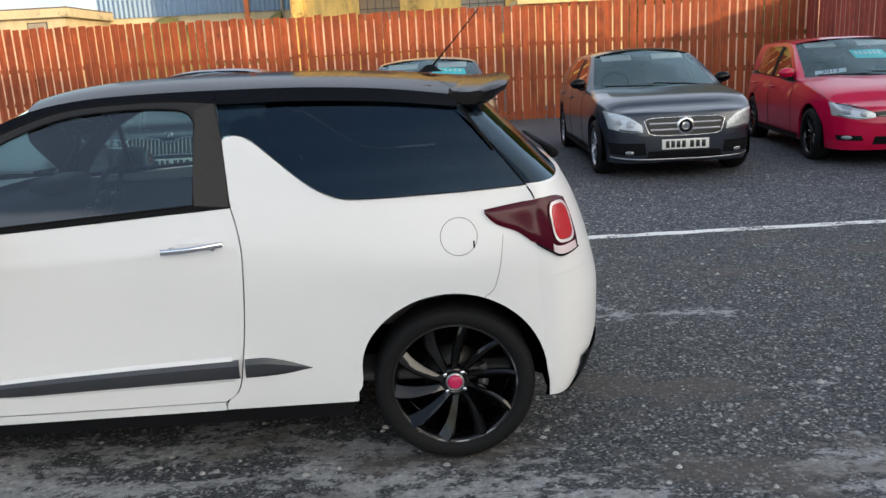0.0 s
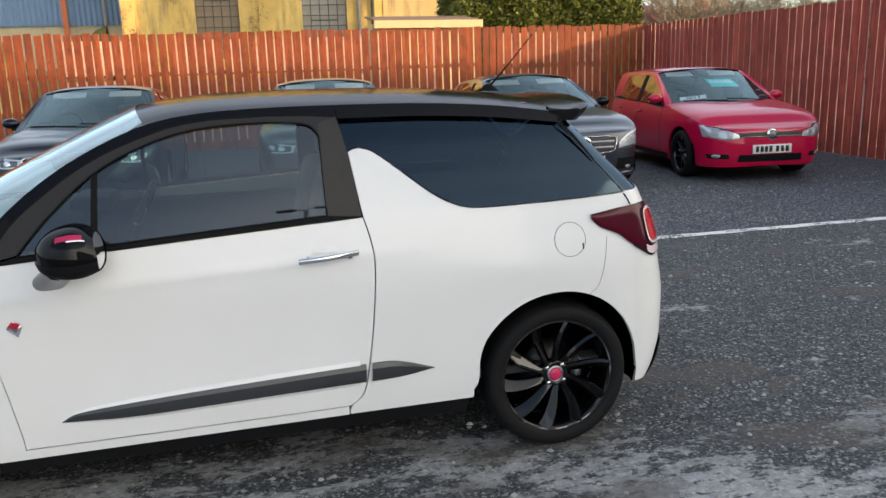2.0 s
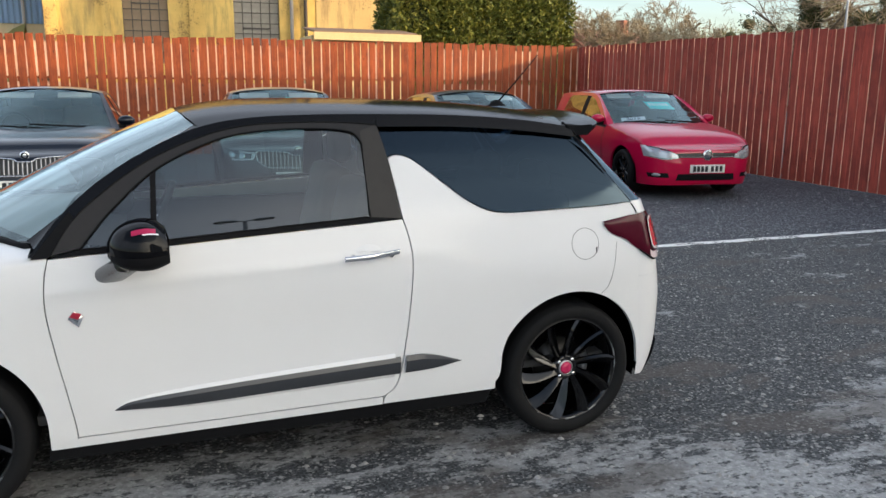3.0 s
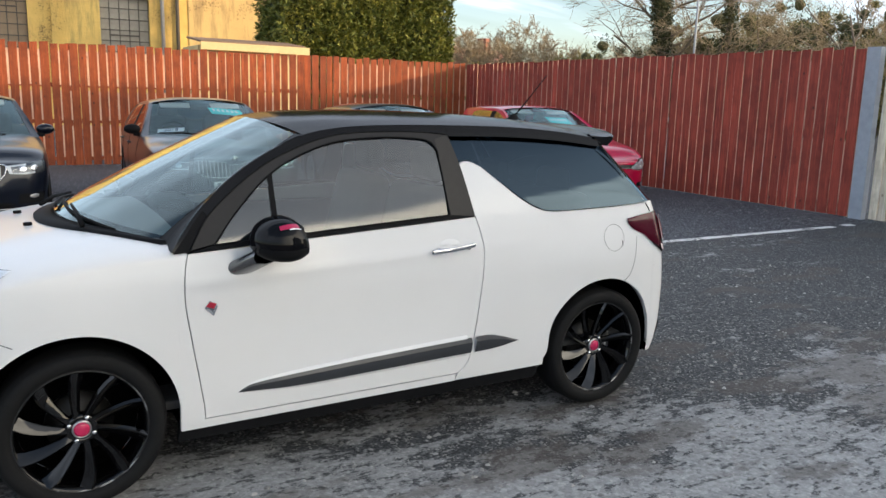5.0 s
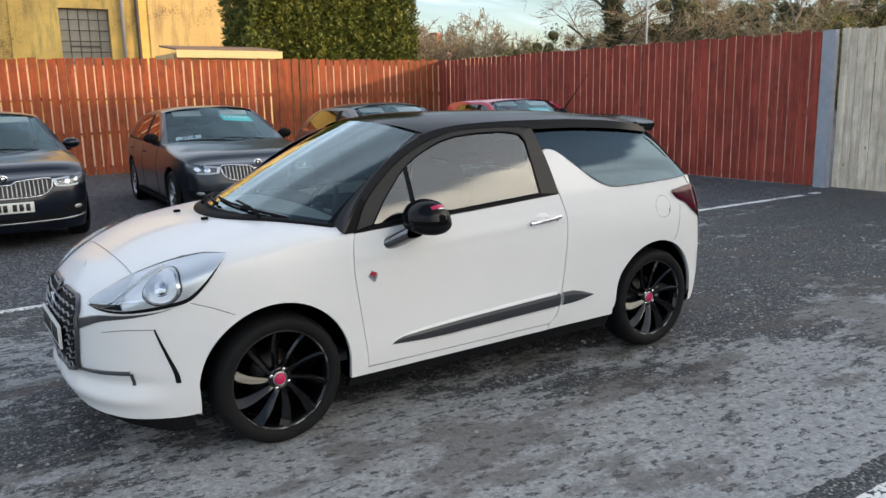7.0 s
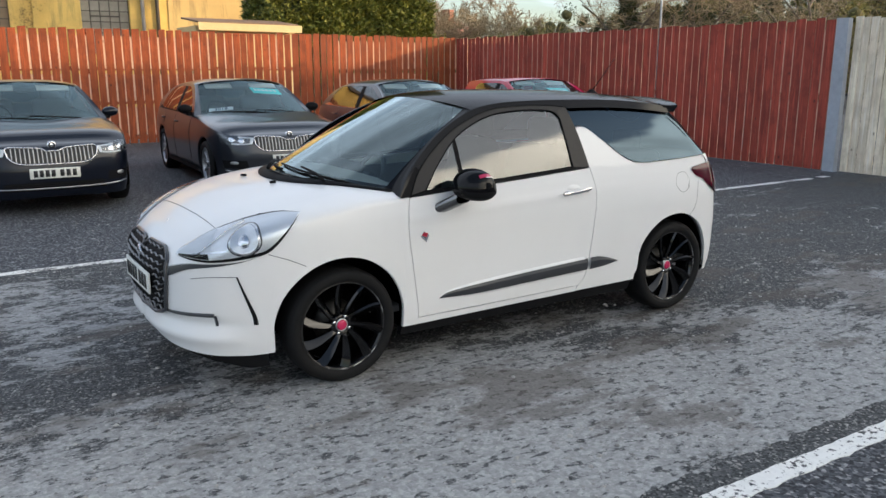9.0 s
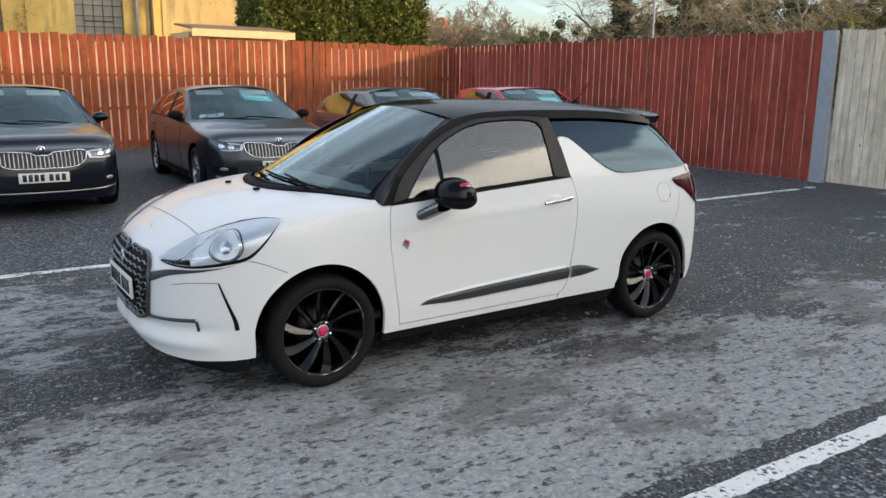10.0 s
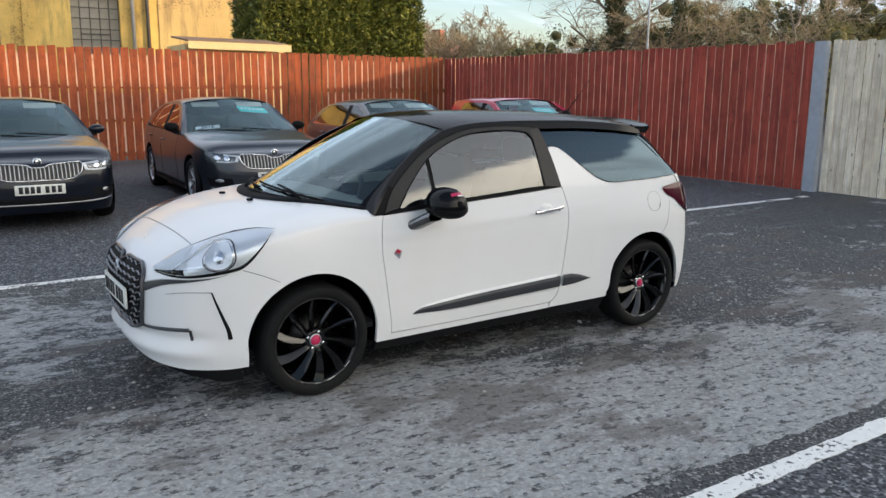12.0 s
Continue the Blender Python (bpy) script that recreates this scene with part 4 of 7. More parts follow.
        top2 = spline(rail[keep], 60, False)
        panel("cant_rail", on_side(ruled(frame_top, top2, 60, 3, False), s, 0.002), black_paint, car, 0.015, inn(s))
        rest = spline(np.vstack([top2[-1:], rail[keep[-1] + 1:]]), 40, False)
        panel("cant_rail", on_side(ruled(spline(win_top, 40, False), rest, 40, 2, False), s, 0.002), black_paint, car, 0.015, inn(s))
        panel("rear_side_glass", on_side(ruled(win_bot, win_top, 60, 12, False), s, 0.005 * np.sin(np.clip((ruled(win_bot, win_top, 60, 12, False)[..., 1] - 1.04) / 0.34, 0, 1) * math.pi) + 0.010 - 0.032 * np.clip((ruled(win_bot, win_top, 60, 12, False)[..., 1] - 1.04) / 0.34, 0, 1)), glass_dark, car, 0.004, inn(s), "dark tinted side glass")

    # windscreen with its pillars
    def screen_point(u, v):
        """u across from -1 to 1, v from the scuttle up."""
        a = abs(u)
        low = Vector((2.46 - 0.335 * a ** 2.2, 0.745 * u, 1.032 - 0.06 * a * a))
        high = Vector((1.61 - 0.085 * a * a, 0.590 * u, 1.449 - 0.057 * a * a))
        p = low.lerp(high, v)
        p.z += 0.045 * v * (1 - v)
        p.x += 0.03 * v * (1 - v)
        return p
    part("windscreen", grid_bm([[screen_point(u, v) for u in np.linspace(-1, 1, 33)] for v in np.linspace(0, 1, 13)]), glass_front, car)
    band = [[screen_point(u, v) + Vector((0.0, 0, -0.004)) for u in np.linspace(-1, 1, 33)] for v in (0.0, 0.035, 0.07)]
    part("screen_band", grid_bm(band), satin_black, car)
    for s in (1, -1):
        outer = on_side(spline([p for p in rail if p[0] > 1.50], 30, False), s, 0.003)
        inner = [screen_point(s * 1.0, v) + Vector((0.004, 0, 0.006)) for v in np.linspace(0, 1, 31)]
        inner2 = [screen_point(s * 0.945, v) + Vector((0.002, 0, 0.004)) for v in np.linspace(0, 1, 31)]
        part("windscreen_pillar", grid_bm([outer, inner, inner2]), black_paint, car)
    scuttle = []
    for w, dz in ((0.0, 0.012), (0.035, 0.010), (0.085, 0.008)):
        row = []
        for u in np.linspace(-1, 1, 41):
            p = screen_point(u, 0)
            x = p.x + w * (1 - 0.75 * abs(u) ** 2)
            row.append((x, p.y, max(ds_hood_z(x, p.y) + dz, p.z - 0.03 if w == 0 else 0)))
        scuttle.append(row)
    part("scuttle_panel", grid_bm(scuttle, 0.02, (0, 0, -1)), satin_black, car)

    # roof, spoiler and aerial
    edge = [p for p in rail if p[0] < 1.531]
    rows = []
    for x, z in edge:
        y = float(ds_side(x, z)) + 0.002
        f = np.clip((x + 0.06) / 1.59, 0, 1)
        row = []
        for u in np.linspace(-1, 1, 29):
            a = abs(u)
            row.append((x + (0.075 * f ** 3 - 0.10 * (1 - f) ** 3) * (1 - a * a), y * math.copysign(a ** 0.9, u), z + (0.052 - 0.012 * (1 - f) ** 2) * (1 - a ** 2.6)))
        rows.append(row)
    part("roof", grid_bm(rows), roof_black, car, "glossy black roof panel")
    prof = [(0.02, 0.006), (-0.10, 0.007), (-0.166, 0.011), (-0.184, 0.003), (-0.178, -0.014), (-0.13, -0.050), (-0.02, -0.046)]
    rows = []
    for u in np.linspace(-1, 1, 25):
        a = abs(u)
        k = 1 - 0.35 * a ** 10
        row = [(-0.045 - 0.085 * (1 - a * a) + px * k, u * 0.648, 1.379 + 0.040 * (1 - a ** 2.4) + pz * (1 if a < 0.98 else 0.8)) for px, pz in prof]
        rows.append(row)
    sp = grid_bm([list(r) + [r[0]] for r in rows])
    bmesh.ops.contextual_create(sp, geom=[v for v in sp.verts if v.co.y > 0.6479])
    sharpen(part("spoiler", sp, roof_black, car, "glossy black roof spoiler"), 40)
    a0 = Vector((0.03, 0.0, 1.462))
    base = part("aerial_base", lathe_bm([(0.0001, 0.032), (0.012, 0.028), (0.022, 0.012), (0.035, 0.0)], 16, "z"), satin_black, car)
    base.location, base.scale = a0 + Vector((0, 0, -0.012)), (1.7, 0.8, 1.0)
    part("aerial", tube_bm([a0 + Vector((-0.0, 0, 0.0)), a0 + Vector((-0.10, 0, 0.105)), a0 + Vector((-0.225, 0, 0.245))], [0.0045, 0.0035, 0.0025], 6), satin_black, car, "thin black whip aerial")
    # rear screen
    def bow(x, deep, w, z, crown):
        """A line across the tail, drawn round the corners."""
        out = []
        for a in np.linspace(math.pi, 0, 25):
            c, q = math.cos(a), math.sin(a)
            u = math.copysign(abs(c) ** 0.72, c)
            out.append((x - deep * abs(q) ** 0.9, u * w, z + crown * (1 - u * u)))
        return out
    low = bow(-0.295, 0.175, float(ds_side(-0.29, 1.055)), 1.056, 0.0)
    high = bow(-0.068, 0.09, float(ds_side(-0.065, 1.336)), 1.338, 0.03)
    part("rear_screen", grid_bm(ruled(low, high, 24, 10, False)), glass_rear, car)

    for s in (1, -1):
        part("corner_trim", grid_bm(on_side(ruled([(-0.050, 1.350), (-0.105, 1.300), (-0.185, 1.185)], [(-0.060, 1.335), (-0.100, 1.285), (-0.178, 1.183)], 8, 2, False), s, 0.012)), satin_black, car)
        seam = [Vector((-0.040 - 0.030 * q, s * (float(ds_side(-0.04, 1.382 - 0.03 * q)) + 0.004 - 0.05 * (1 - q) ** 2), 1.395 - 0.050 * q)) for q in np.linspace(0, 1, 7)]
        part("spoiler_joint", tube_bm(seam, 0.0045, 5), satin_black, car)

    # lamps at the back
    for s in (1, -1):
        def tail_at(a, z, out):
            edge = -0.361 + 0.061 * max(0, (z - 0.30)) / 0.75
            if a <= 0:
                x = edge - a
                return (x, s * (float(ds_side(x, z)) + out), z)
            c, q = math.cos(a), math.sin(a)
            w = float(ds_side(edge, z)) + out
            return (edge + (float(tail_x(z)) - out - edge) * q ** 0.92, s * w * c ** 0.80, z)
        top = spline([(-0.171, 0.977), (-0.08, 0.990), (0.0, 0.998), (0.2, 1.004), (0.43, 1.002), (0.60, 0.985)], 30)
        bot = spline([(-0.171, 0.962), (-0.136, 0.924), (-0.063, 0.893), (-0.01, 0.852), (0.054, 0.833), (0.16, 0.812), (0.30, 0.790), (0.60, 0.800)], 30)
        rows = [[tail_at(*(bot[i] * (1 - v) + top[i] * v), 0.006 + 0.007 * math.sin(math.pi * v) ** 0.5) for i in range(31)] for v in np.linspace(0, 1, 9)]
        lamp = part("tail_lamp", grid_bm(rows), red_lens, car, "dark red wraparound tail lamp")
        cc = np.array((0.385, 0.912))
        part("reverse_lens", grid_bm([[tail_at(*(bot[i] * (1 - v) + top[i] * v), 0.0155) for i in range(15, 29)] for v in (0.03, 0.10, 0.17)]), lens_white, lamp, "clear reversing lens")
        part("lamp_edge", tube_bm([tail_at(*p, 0.008) for p in bot[8:]], 0.004, 5), satin_black, lamp)
        for name, q0, q1, mat_, o in (("lamp_ring", 0.86, 1.0, lens_white, 0.021), ("lamp_core", 0.02, 0.84, red_bright, 0.020)):
            rows = [[tail_at(cc[0] + 0.165 * q * math.copysign(abs(math.cos(t)) ** 0.6, math.cos(t)), cc[1] + 0.075 * q * math.copysign(abs(math.sin(t)) ** 0.6, math.sin(t)), o) for t in np.linspace(0, 2 * math.pi, 28, endpoint=False)] for q in (q0, (q0 + q1) / 2, q1)]
            part(name, grid_bm(rows, wrap=True), mat_, lamp)

        line = [Vector((x, s * (float(ds_side(x, z)) + 0.0006), z)) for x, z in spline([(-0.200, 0.886), (-0.184, 0.773), (-0.160, 0.690), (-0.125, 0.660)], 14)]
        part("bumper_seam", tube_bm(line, 0.0009, 5), trim_grey, car)
        part("hatch_seam", tube_bm([tail_at(a, z, 0.001) for a, z in ((-0.005, 1.046), (0.03, 1.025), (0.06, 1.003))], 0.0028, 5), satin_black, car)
    shelf = [tail_ring(1.05, 25), [(p[0] + 0.004, p[1] * 0.995, 1.052) for p in low]]
    part("hatch_top", grid_bm(shelf if shelf[0][0][1] * low[0][1] > 0 else [shelf[0], low[::-1]]), white_paint, car)
    wip = part("rear_wiper", tube_bm([(-0.500, 0.08, 1.070), (-0.475, -0.10, 1.095), (-0.420, -0.36, 1.13)], [0.022, 0.014, 0.008], 8), satin_black, car)

    # door mirrors
    for s in (1, -1):
        def shell(t, a, out=0.0):
            """The mirror's case: t from its front to its open back, a round it from outboard over the top."""
            k = math.sqrt(max(0.0, 1 - (1 - min(t / 0.62, 1.0)) ** 2.2)) * (1 - 0.30 * max(0.0, (t - 0.62) / 0.38) ** 2)
            c, q = math.cos(a), math.sin(a)
            up_ = 0.100 * abs(q) ** 0.85 if q > 0 else -0.066 * abs(q) ** 0.55
            wide = 0.122 * math.copysign(abs(c) ** 0.75, c)
            return (1.862 - 0.202 * t + 0.030 * max(0, q) * max(0.0, t - 0.5), s * (0.966 + (wide + out * c) * k), 1.004 + (up_ + out * q) * k - 0.004 * c)
        rows = [[shell(t, a) for a in np.linspace(0, 2 * math.pi, 32, endpoint=False)] for t in np.r_[0.0, 0.02, 0.06, np.linspace(0.12, 1, 13)]]
        mir = sharpen(part("door_mirror", grid_bm(rows, wrap=True), black_paint, car, "glossy black door mirror on chrome stalk"), 60)
        rows = [[shell(t, a, 0.0025) for a in np.linspace(math.pi + 0.02, 2 * math.pi - 0.02, 20)] for t in np.r_[0.03, np.linspace(0.10, 1, 11)]]
        part("mirror_underside", grid_bm(rows), satin_black, mir)
        for mt, a0, a1, t0, t1, o in ((decal_pink, 0.70, 0.92, 0.42, 0.84, 0.0016), (card_white, 0.64, 0.695, 0.60, 0.88, 0.0016)):
            part("decal", grid_bm([[shell(t, a + 0.25 * (t - 0.6), o) for t in np.linspace(t0, t1, 7)] for a in np.linspace(a0, a1, 4)]), mt, mir)
        foot = on_side(np.array((1.868, 0.90)), s, -0.012)
        part("mirror_stalk", grid_bm([[(foot[0] + (0.058 - 0.008 * q) * math.copysign(abs(math.cos(t)) ** 0.6, math.cos(t)) - 0.075 * q, foot[1] + s * 0.115 * q, 0.884 + 0.068 * q + 0.034 * math.sin(t) - 0.12 * (0.058 * math.cos(t))) for t in np.linspace(0, 2 * math.pi, 20, endpoint=False)] for q in np.linspace(0, 1, 5)], wrap=True), stalk_metal, mir, "chrome stalk")
        face = [[shell(t, a) if t > 0.9 else (1.668, s * 0.966, 1.004) for a in np.linspace(0, 2 * math.pi, 24, endpoint=False)] for t in (0.985, 0.0)]
        part("mirror_glass", grid_bm(face, wrap=True), chrome, mir)

    # nose: lamps, grille, plate
    shells = [o for o in car.children if o.name.split(".")[0] in ("front_wing", "nose", "bonnet")]
    pv, pf = [], []
    for o in shells:
        n0 = len(pv)
        pv += [v.co.copy() for v in o.data.vertices]
        pf += [[n0 + i for i in p.vertices] for p in o.data.polygons]
    tree = BVHTree.FromPolygons(pv, pf)

    def skew(s, a, z, out=0.0):
        """The skin met by a level line from the front corner; a runs across it."""
        d = Vector((-0.7071, -0.7071 * s, 0))
        o = Vector((0.7071 * a, -0.7071 * a * s, z)) - d * 4.5
        hit, nor, _, _ = tree.ray_cast(o, d)
        if hit is None:
            hit, nor, _, _ = tree.find_nearest(Vector((2.9, 0.7 * s, z)))
        nor = nor if nor.dot(d) < 0 else -nor
        return hit + nor * out

    def ahead(y, z, out=0.0):
        hit, nor, _, _ = tree.ray_cast(Vector((4.5, y, z)), Vector((-1, 0, 0)))
        if hit is None:
            hit, nor, _, _ = tree.find_nearest(Vector((3.3, y, z)))
        nor = nor if nor.x > 0 else -nor
        return hit + nor * out

    for s in (1, -1):
        low = spline([(1.343, 0.918), (1.358, 0.868), (1.44, 0.772), (1.522, 0.742), (1.682, 0.717), (1.813, 0.712), (1.945, 0.714)], 40)
        high = spline([(1.343, 0.924), (1.466, 0.920), (1.609, 0.890), (1.72, 0.852), (1.806, 0.814), (1.880, 0.772), (1.945, 0.730)], 40)

        def lamp_grid(v0, v1, nv, out, bulge=0.0):
            return [[skew(s, *(low[i] * (1 - v) + high[i] * v), out + bulge * math.sin(math.pi * min(max(v, 0), 1)) * math.sin(math.pi * min(1, max(i, 1) / 40)) ** 0.5) for i in range(41)] for v in np.linspace(v0, v1, nv)]
        lamp = part("headlamp", grid_bm(lamp_grid(-0.03, 1.03, 10, 0.0025)), lamp_silver, car, "clear headlamp with silver reflector")
        part("lamp_gasket", grid_bm(lamp_grid(-0.10, 0.0, 3, 0.0035)), satin_black, lamp)
        part("lamp_gasket", grid_bm(lamp_grid(1.0, 1.03, 3, 0.003)), satin_black, lamp)
        for r0, r1, o0, o1, mt in ((0.072, 0.066, 0.006, 0.010, trim_grey), (0.066, 0.056, 0.010, 0.016, chrome), (0.056, 0.022, 0.016, 0.004, lamp_silver), (0.022, 0.001, 0.016, 0.020, chrome)):
            rows = [[skew(s, 1.555 + 1.15 * (r0 + (r1 - r0) * q) * math.cos(t), 0.806 + (r0 + (r1 - r0) * q) * math.sin(t), o0 + (o1 - o0) * q) for t in np.linspace(0, 2 * math.pi, 28, endpoint=False)] for q in (0, 0.5, 1)]
            part("reflector", grid_bm(rows, wrap=True), mt, lamp)
        for v0, v1, i0, i1 in ((0.22, 0.27, 14, 34),):
            part("lamp_bezel", grid_bm([[skew(s, *(low[i] * (1 - v) + high[i] * v), 0.007) for i in range(i0, i1)] for v in np.linspace(v0, v1, 3)]), chrome, lamp)
        part("lamp_brow", grid_bm([[skew(s, *(low[i] * (1 - v) + high[i] * v), 0.005) for i in range(26, 41)] for v in np.linspace(0.30, 1.0, 6)]), lamp_white, lamp)
        rod = [skew(s, *(low[i] * (1 - v) + high[i] * v), 0.009) for i, v in zip((31, 29, 26, 23, 20, 17), (0.18, 0.34, 0.54, 0.72, 0.85, 0.93))]
        part("lamp_divider", tube_bm(rod, 0.0042, 6), chrome, lamp)
        part("indicator", grid_bm([[skew(s, *(low[i] * (1 - v) + high[i] * v), 0.005) for i in range(27, 40)] for v in (0.02, 0.12, 0.22)]), satin_black, lamp)
        part("lamp_cover", grid_bm(lamp_grid(0.0, 1.0, 12, 0.008, 0.016)), glass_lens, lamp)
        # chrome wing under the lamp, lower blade and the dark running-light slit
        wing = spline([(3.24, 0.43, 0.655), (3.176, 0.564, 0.688), (3.07, 0.69, 0.698), (2.965, 0.758, 0.712), (2.855, 0.80, 0.745)], 30)
        for name, w0, w1, mt, o in (("chrome_wing", -0.003, 0.002, bar_metal, 0.006), ("dark_wing", -0.048, -0.003, trim_grey, 0.004)):
            rows = [[skew(s, 0.7071 * (p[0] - p[1]), p[2] + w * (1 - i / 30) ** 1.6 - 0.002 * i / 30, o) for i, p in enumerate(wing)] for w in (w0, (w0 + w1) / 2, w1)]
            part(name, grid_bm(rows), mt, car)
        blade = spline([(3.25, 0.40, 0.420), (3.168, 0.58, 0.431), (3.093, 0.666, 0.436)], 20)
        rows = [[skew(s, 0.7071 * (p[0] - p[1]), p[2] + w, o) for p in blade] for w, o in ((-0.016, 0.002), (-0.008, 0.008), (0.0, 0.010), (0.006, 0.003))]
        part("lower_blade", grid_bm(rows), trim_grey, car)
        slit = spline([(2.992, 0.742, 0.630), (2.975, 0.750, 0.575), (2.95, 0.760, 0.50), (2.925, 0.767, 0.43), (2.918, 0.768, 0.382)], 24)
        rows = [[skew(s, 0.7071 * (p[0] - p[1]) + w * (0.35 + 0.65 * i / 24), p[2], o) for i, p in enumerate(slit)] for w, o in ((-0.010, 0.002), (-0.004, 0.006), (0.007, 0.006), (0.012, 0.002))]
        part("running_light", grid_bm(rows), satin_black, car, "dark vertical running-light slit")
        line = [skew(s, a, z, 0.001) for a, z in spline([(1.838, 0.612), (1.72, 0.628), (1.588, 0.630)], 12)]
        part("bumper_crease", tube_bm(line, 0.0015, 5), trim_grey, car)
        pocket = [[skew(s, a, z, 0.0025) for a in np.linspace(1.705, 1.722, 3)] for z in np.linspace(0.372, 0.43, 5)]
        part("bumper_step", grid_bm(pocket), trim_grey, car)
        seam = [Vector((x, s * (float(ds_half(x) * ds_tuck(z)) + 0.0008), z)) for x, z in spline([(2.85, 0.738), (2.76, 0.705), (2.672, 0.664)], 14)]
        part("bumper_seam", tube_bm(seam, 0.0016, 5), trim_grey, car)

    # grille: dark hollow, woven chrome-tipped mesh, frame and plate
    def grille_half(z):
        return float(np.interp(z, [0.375, 0.42, 0.60, 0.69, 0.725], [0.24, 0.395, 0.425, 0.405, 0.30]))
    zs_ = np.linspace(0.375, 0.725, 15)
    part("grille", grid_bm([[ahead(u * grille_half(z), z, 0.003) for u in np.linspace(-1, 1, 25)] for z in zs_]), satin_black, car, "black grille with chrome-tipped lattice")
    grille = [o for o in car.children if o.name.startswith("grille")][0]
    rim = [ahead(-grille_half(z), z, 0.009) for z in zs_] + [ahead(y, 0.725, 0.009) for y in np.linspace(-0.28, 0.28, 9)] + [ahead(grille_half(z), z, 0.009) for z in zs_[::-1]] + [ahead(y, 0.375, 0.009) for y in np.linspace(0.22, -0.22, 9)]
    part("grille_frame", tube_bm(rim + [rim[0]], 0.010, 6, False), trim_grey, grille)
    tip = None
    for r, z in enumerate(np.linspace(0.395, 0.712, 11)):
        n = 11
        for c in range(-n, n + 1):
            y = (c + 0.5 * (r % 2)) * 0.040
            if abs(y) > grille_half(z) - 0.022 or (abs(y) < 0.275 and 0.455 < z < 0.605):
                continue
            if tip is None:
                tip = sharpen(part("grille_tip", box_bm(0.010, 0.038, 0.007, (0, 0, 0), 0.0025, 1, pose(0, 0, 0, 22, 0, 0)), grille_metal, grille), 20)
                ob, me = tip, tip.data
            else:
                ob = new("grille_tip", me)
                ob.parent = grille
            ob.location = ahead(y, z, 0.008)
            ob.scale = (1, 1 if c % 2 else -1, 1)
    plate = part("number_plate", box_bm(0.012, 0.52, 0.112, (0, 0, 0), 0.003), plate_white, car, "white number plate with dark characters")
    plate.location = (3.303, 0, 0.532)
    for k, y in enumerate((-0.195, -0.13, -0.065, 0.02, 0.085, 0.15, 0.21)):
        part("plate_mark", box_bm(0.003, 0.044, 0.074, (0.0075, -y, 0)), plate_ink, plate)
    emblem = part("emblem", box_bm(0.012, 0.10, 0.085, (0, 0, 0), 0.005, 2, pose(0, 0, 0, 45)), chrome, grille, "chrome emblem")
    emblem.location, emblem.scale = ahead(0, 0.665, 0.012), (1, 0.8, 0.62)
    mark = part("bonnet_emblem", tube_bm([Vector((3.17, 0.0, 0)), Vector((3.12, 0.0, 0))], 0.004, 6), chrome, car)
    mark.location = (0, 0, 0)
    for v in mark.data.vertices:
        v.co.z += ahead(0, 0.775).z if v.co.x > 3.15 else 0.822
    rows = []
    for w, o in ((0.0, -0.004), (-0.040, -0.002), (-0.085, -0.012)):
        row = []
        for x in list(np.linspace(2.86, 3.289, 44)):
            z = float(ds_zb(x))
            row.append((x + o - 0.014 * max(0.0, (0.46 - z) / 0.2) ** 2 * max(0.0, (x - 2.9) / 0.39) ** 1.5, float(ds_half(x) * ds_tuck(z)) * 0.985 + o, z + 0.01 + w * (1 - 0.75 * min(1.0, max(0.0, (x - 2.95) / 0.28)))))
        rows.append(row + [(p[0], -p[1], p[2]) for p in row[::-1]])
    part("front_lip", grid_bm(rows), satin_black, car)

    # wipers and washer jets
    for (u0, v0), (u1, v1) in (((0.62, -0.02), (-0.12, 0.03)), ((-0.10, -0.01), (-0.80, 0.035))):
        arm0, arm1 = screen_point(u0, 0) + Vector((0.05, 0, 0.02)), screen_point((u0 + u1) / 2, 0.06) + Vector((0.01, 0, 0.022))
        wip = part("wiper", tube_bm([arm0, arm0.lerp(arm1, 0.4) + Vector((0, 0, 0.012)), arm1], [0.011, 0.008, 0.006], 6), satin_black, car)
        pts = [screen_point(u, v) + Vector((0.006, 0, 0.012)) for u, v in zip(np.linspace(u0 + 0.12, u1, 9), np.linspace(0.015, 0.06, 9))]
        part("wiper_blade", tube_bm(pts, 0.007, 5), rubber, wip)
    for y in (0.17, -0.25):
        x = 2.575 if y > 0 else 2.60
        jet = part("washer_jet", box_bm(0.035, 0.020, 0.014, (0, 0, 0.005), 0.004), satin_black, car)
        jet.location = (x, y, ds_hood_z(x, y) + 0.003)

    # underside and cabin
    part("underbody", box_bm(3.0, 1.04, 0.16, (1.30, 0, 0.30), 0.03), arch_shade, car)
    part("engine_bay", box_bm(0.62, 0.9, 0.35, (2.62, 0, 0.50), 0.05), satin_black, car)
    part("cabin_floor", box_bm(2.5, 1.5, 0.04, (1.0, 0, 0.33), 0.01), cabin_dark, car)
    for s in (1, -1):
        part("door_card", box_bm(1.28, 0.05, 0.62, (1.42, s * 0.745, 0.63), 0.02), cabin_dark, car)
        part("side_card", box_bm(0.95, 0.05, 0.28, (0.28, s * 0.70, 0.86), 0.02), cabin_dark, car)
    rows = []
    for u in np.linspace(-1, 1, 13):
        rows.append([(2.42 - 0.30 * u * u, u * 0.72, 0.98), (2.16, u * 0.72, 1.00), (1.92 - 0.02 * math.cos(u * 6), u * 0.72, 0.975), (1.86, u * 0.72, 0.90), (1.90, u * 0.72, 0.62)])
    part("dashboard", grid_bm(rows), cabin_dark, car, "dark grey moulded dashboard")
    part("instrument_hood", box_bm(0.18, 0.34, 0.09, (1.90, -0.36, 0.99), 0.035, 3), cabin_dark, car)
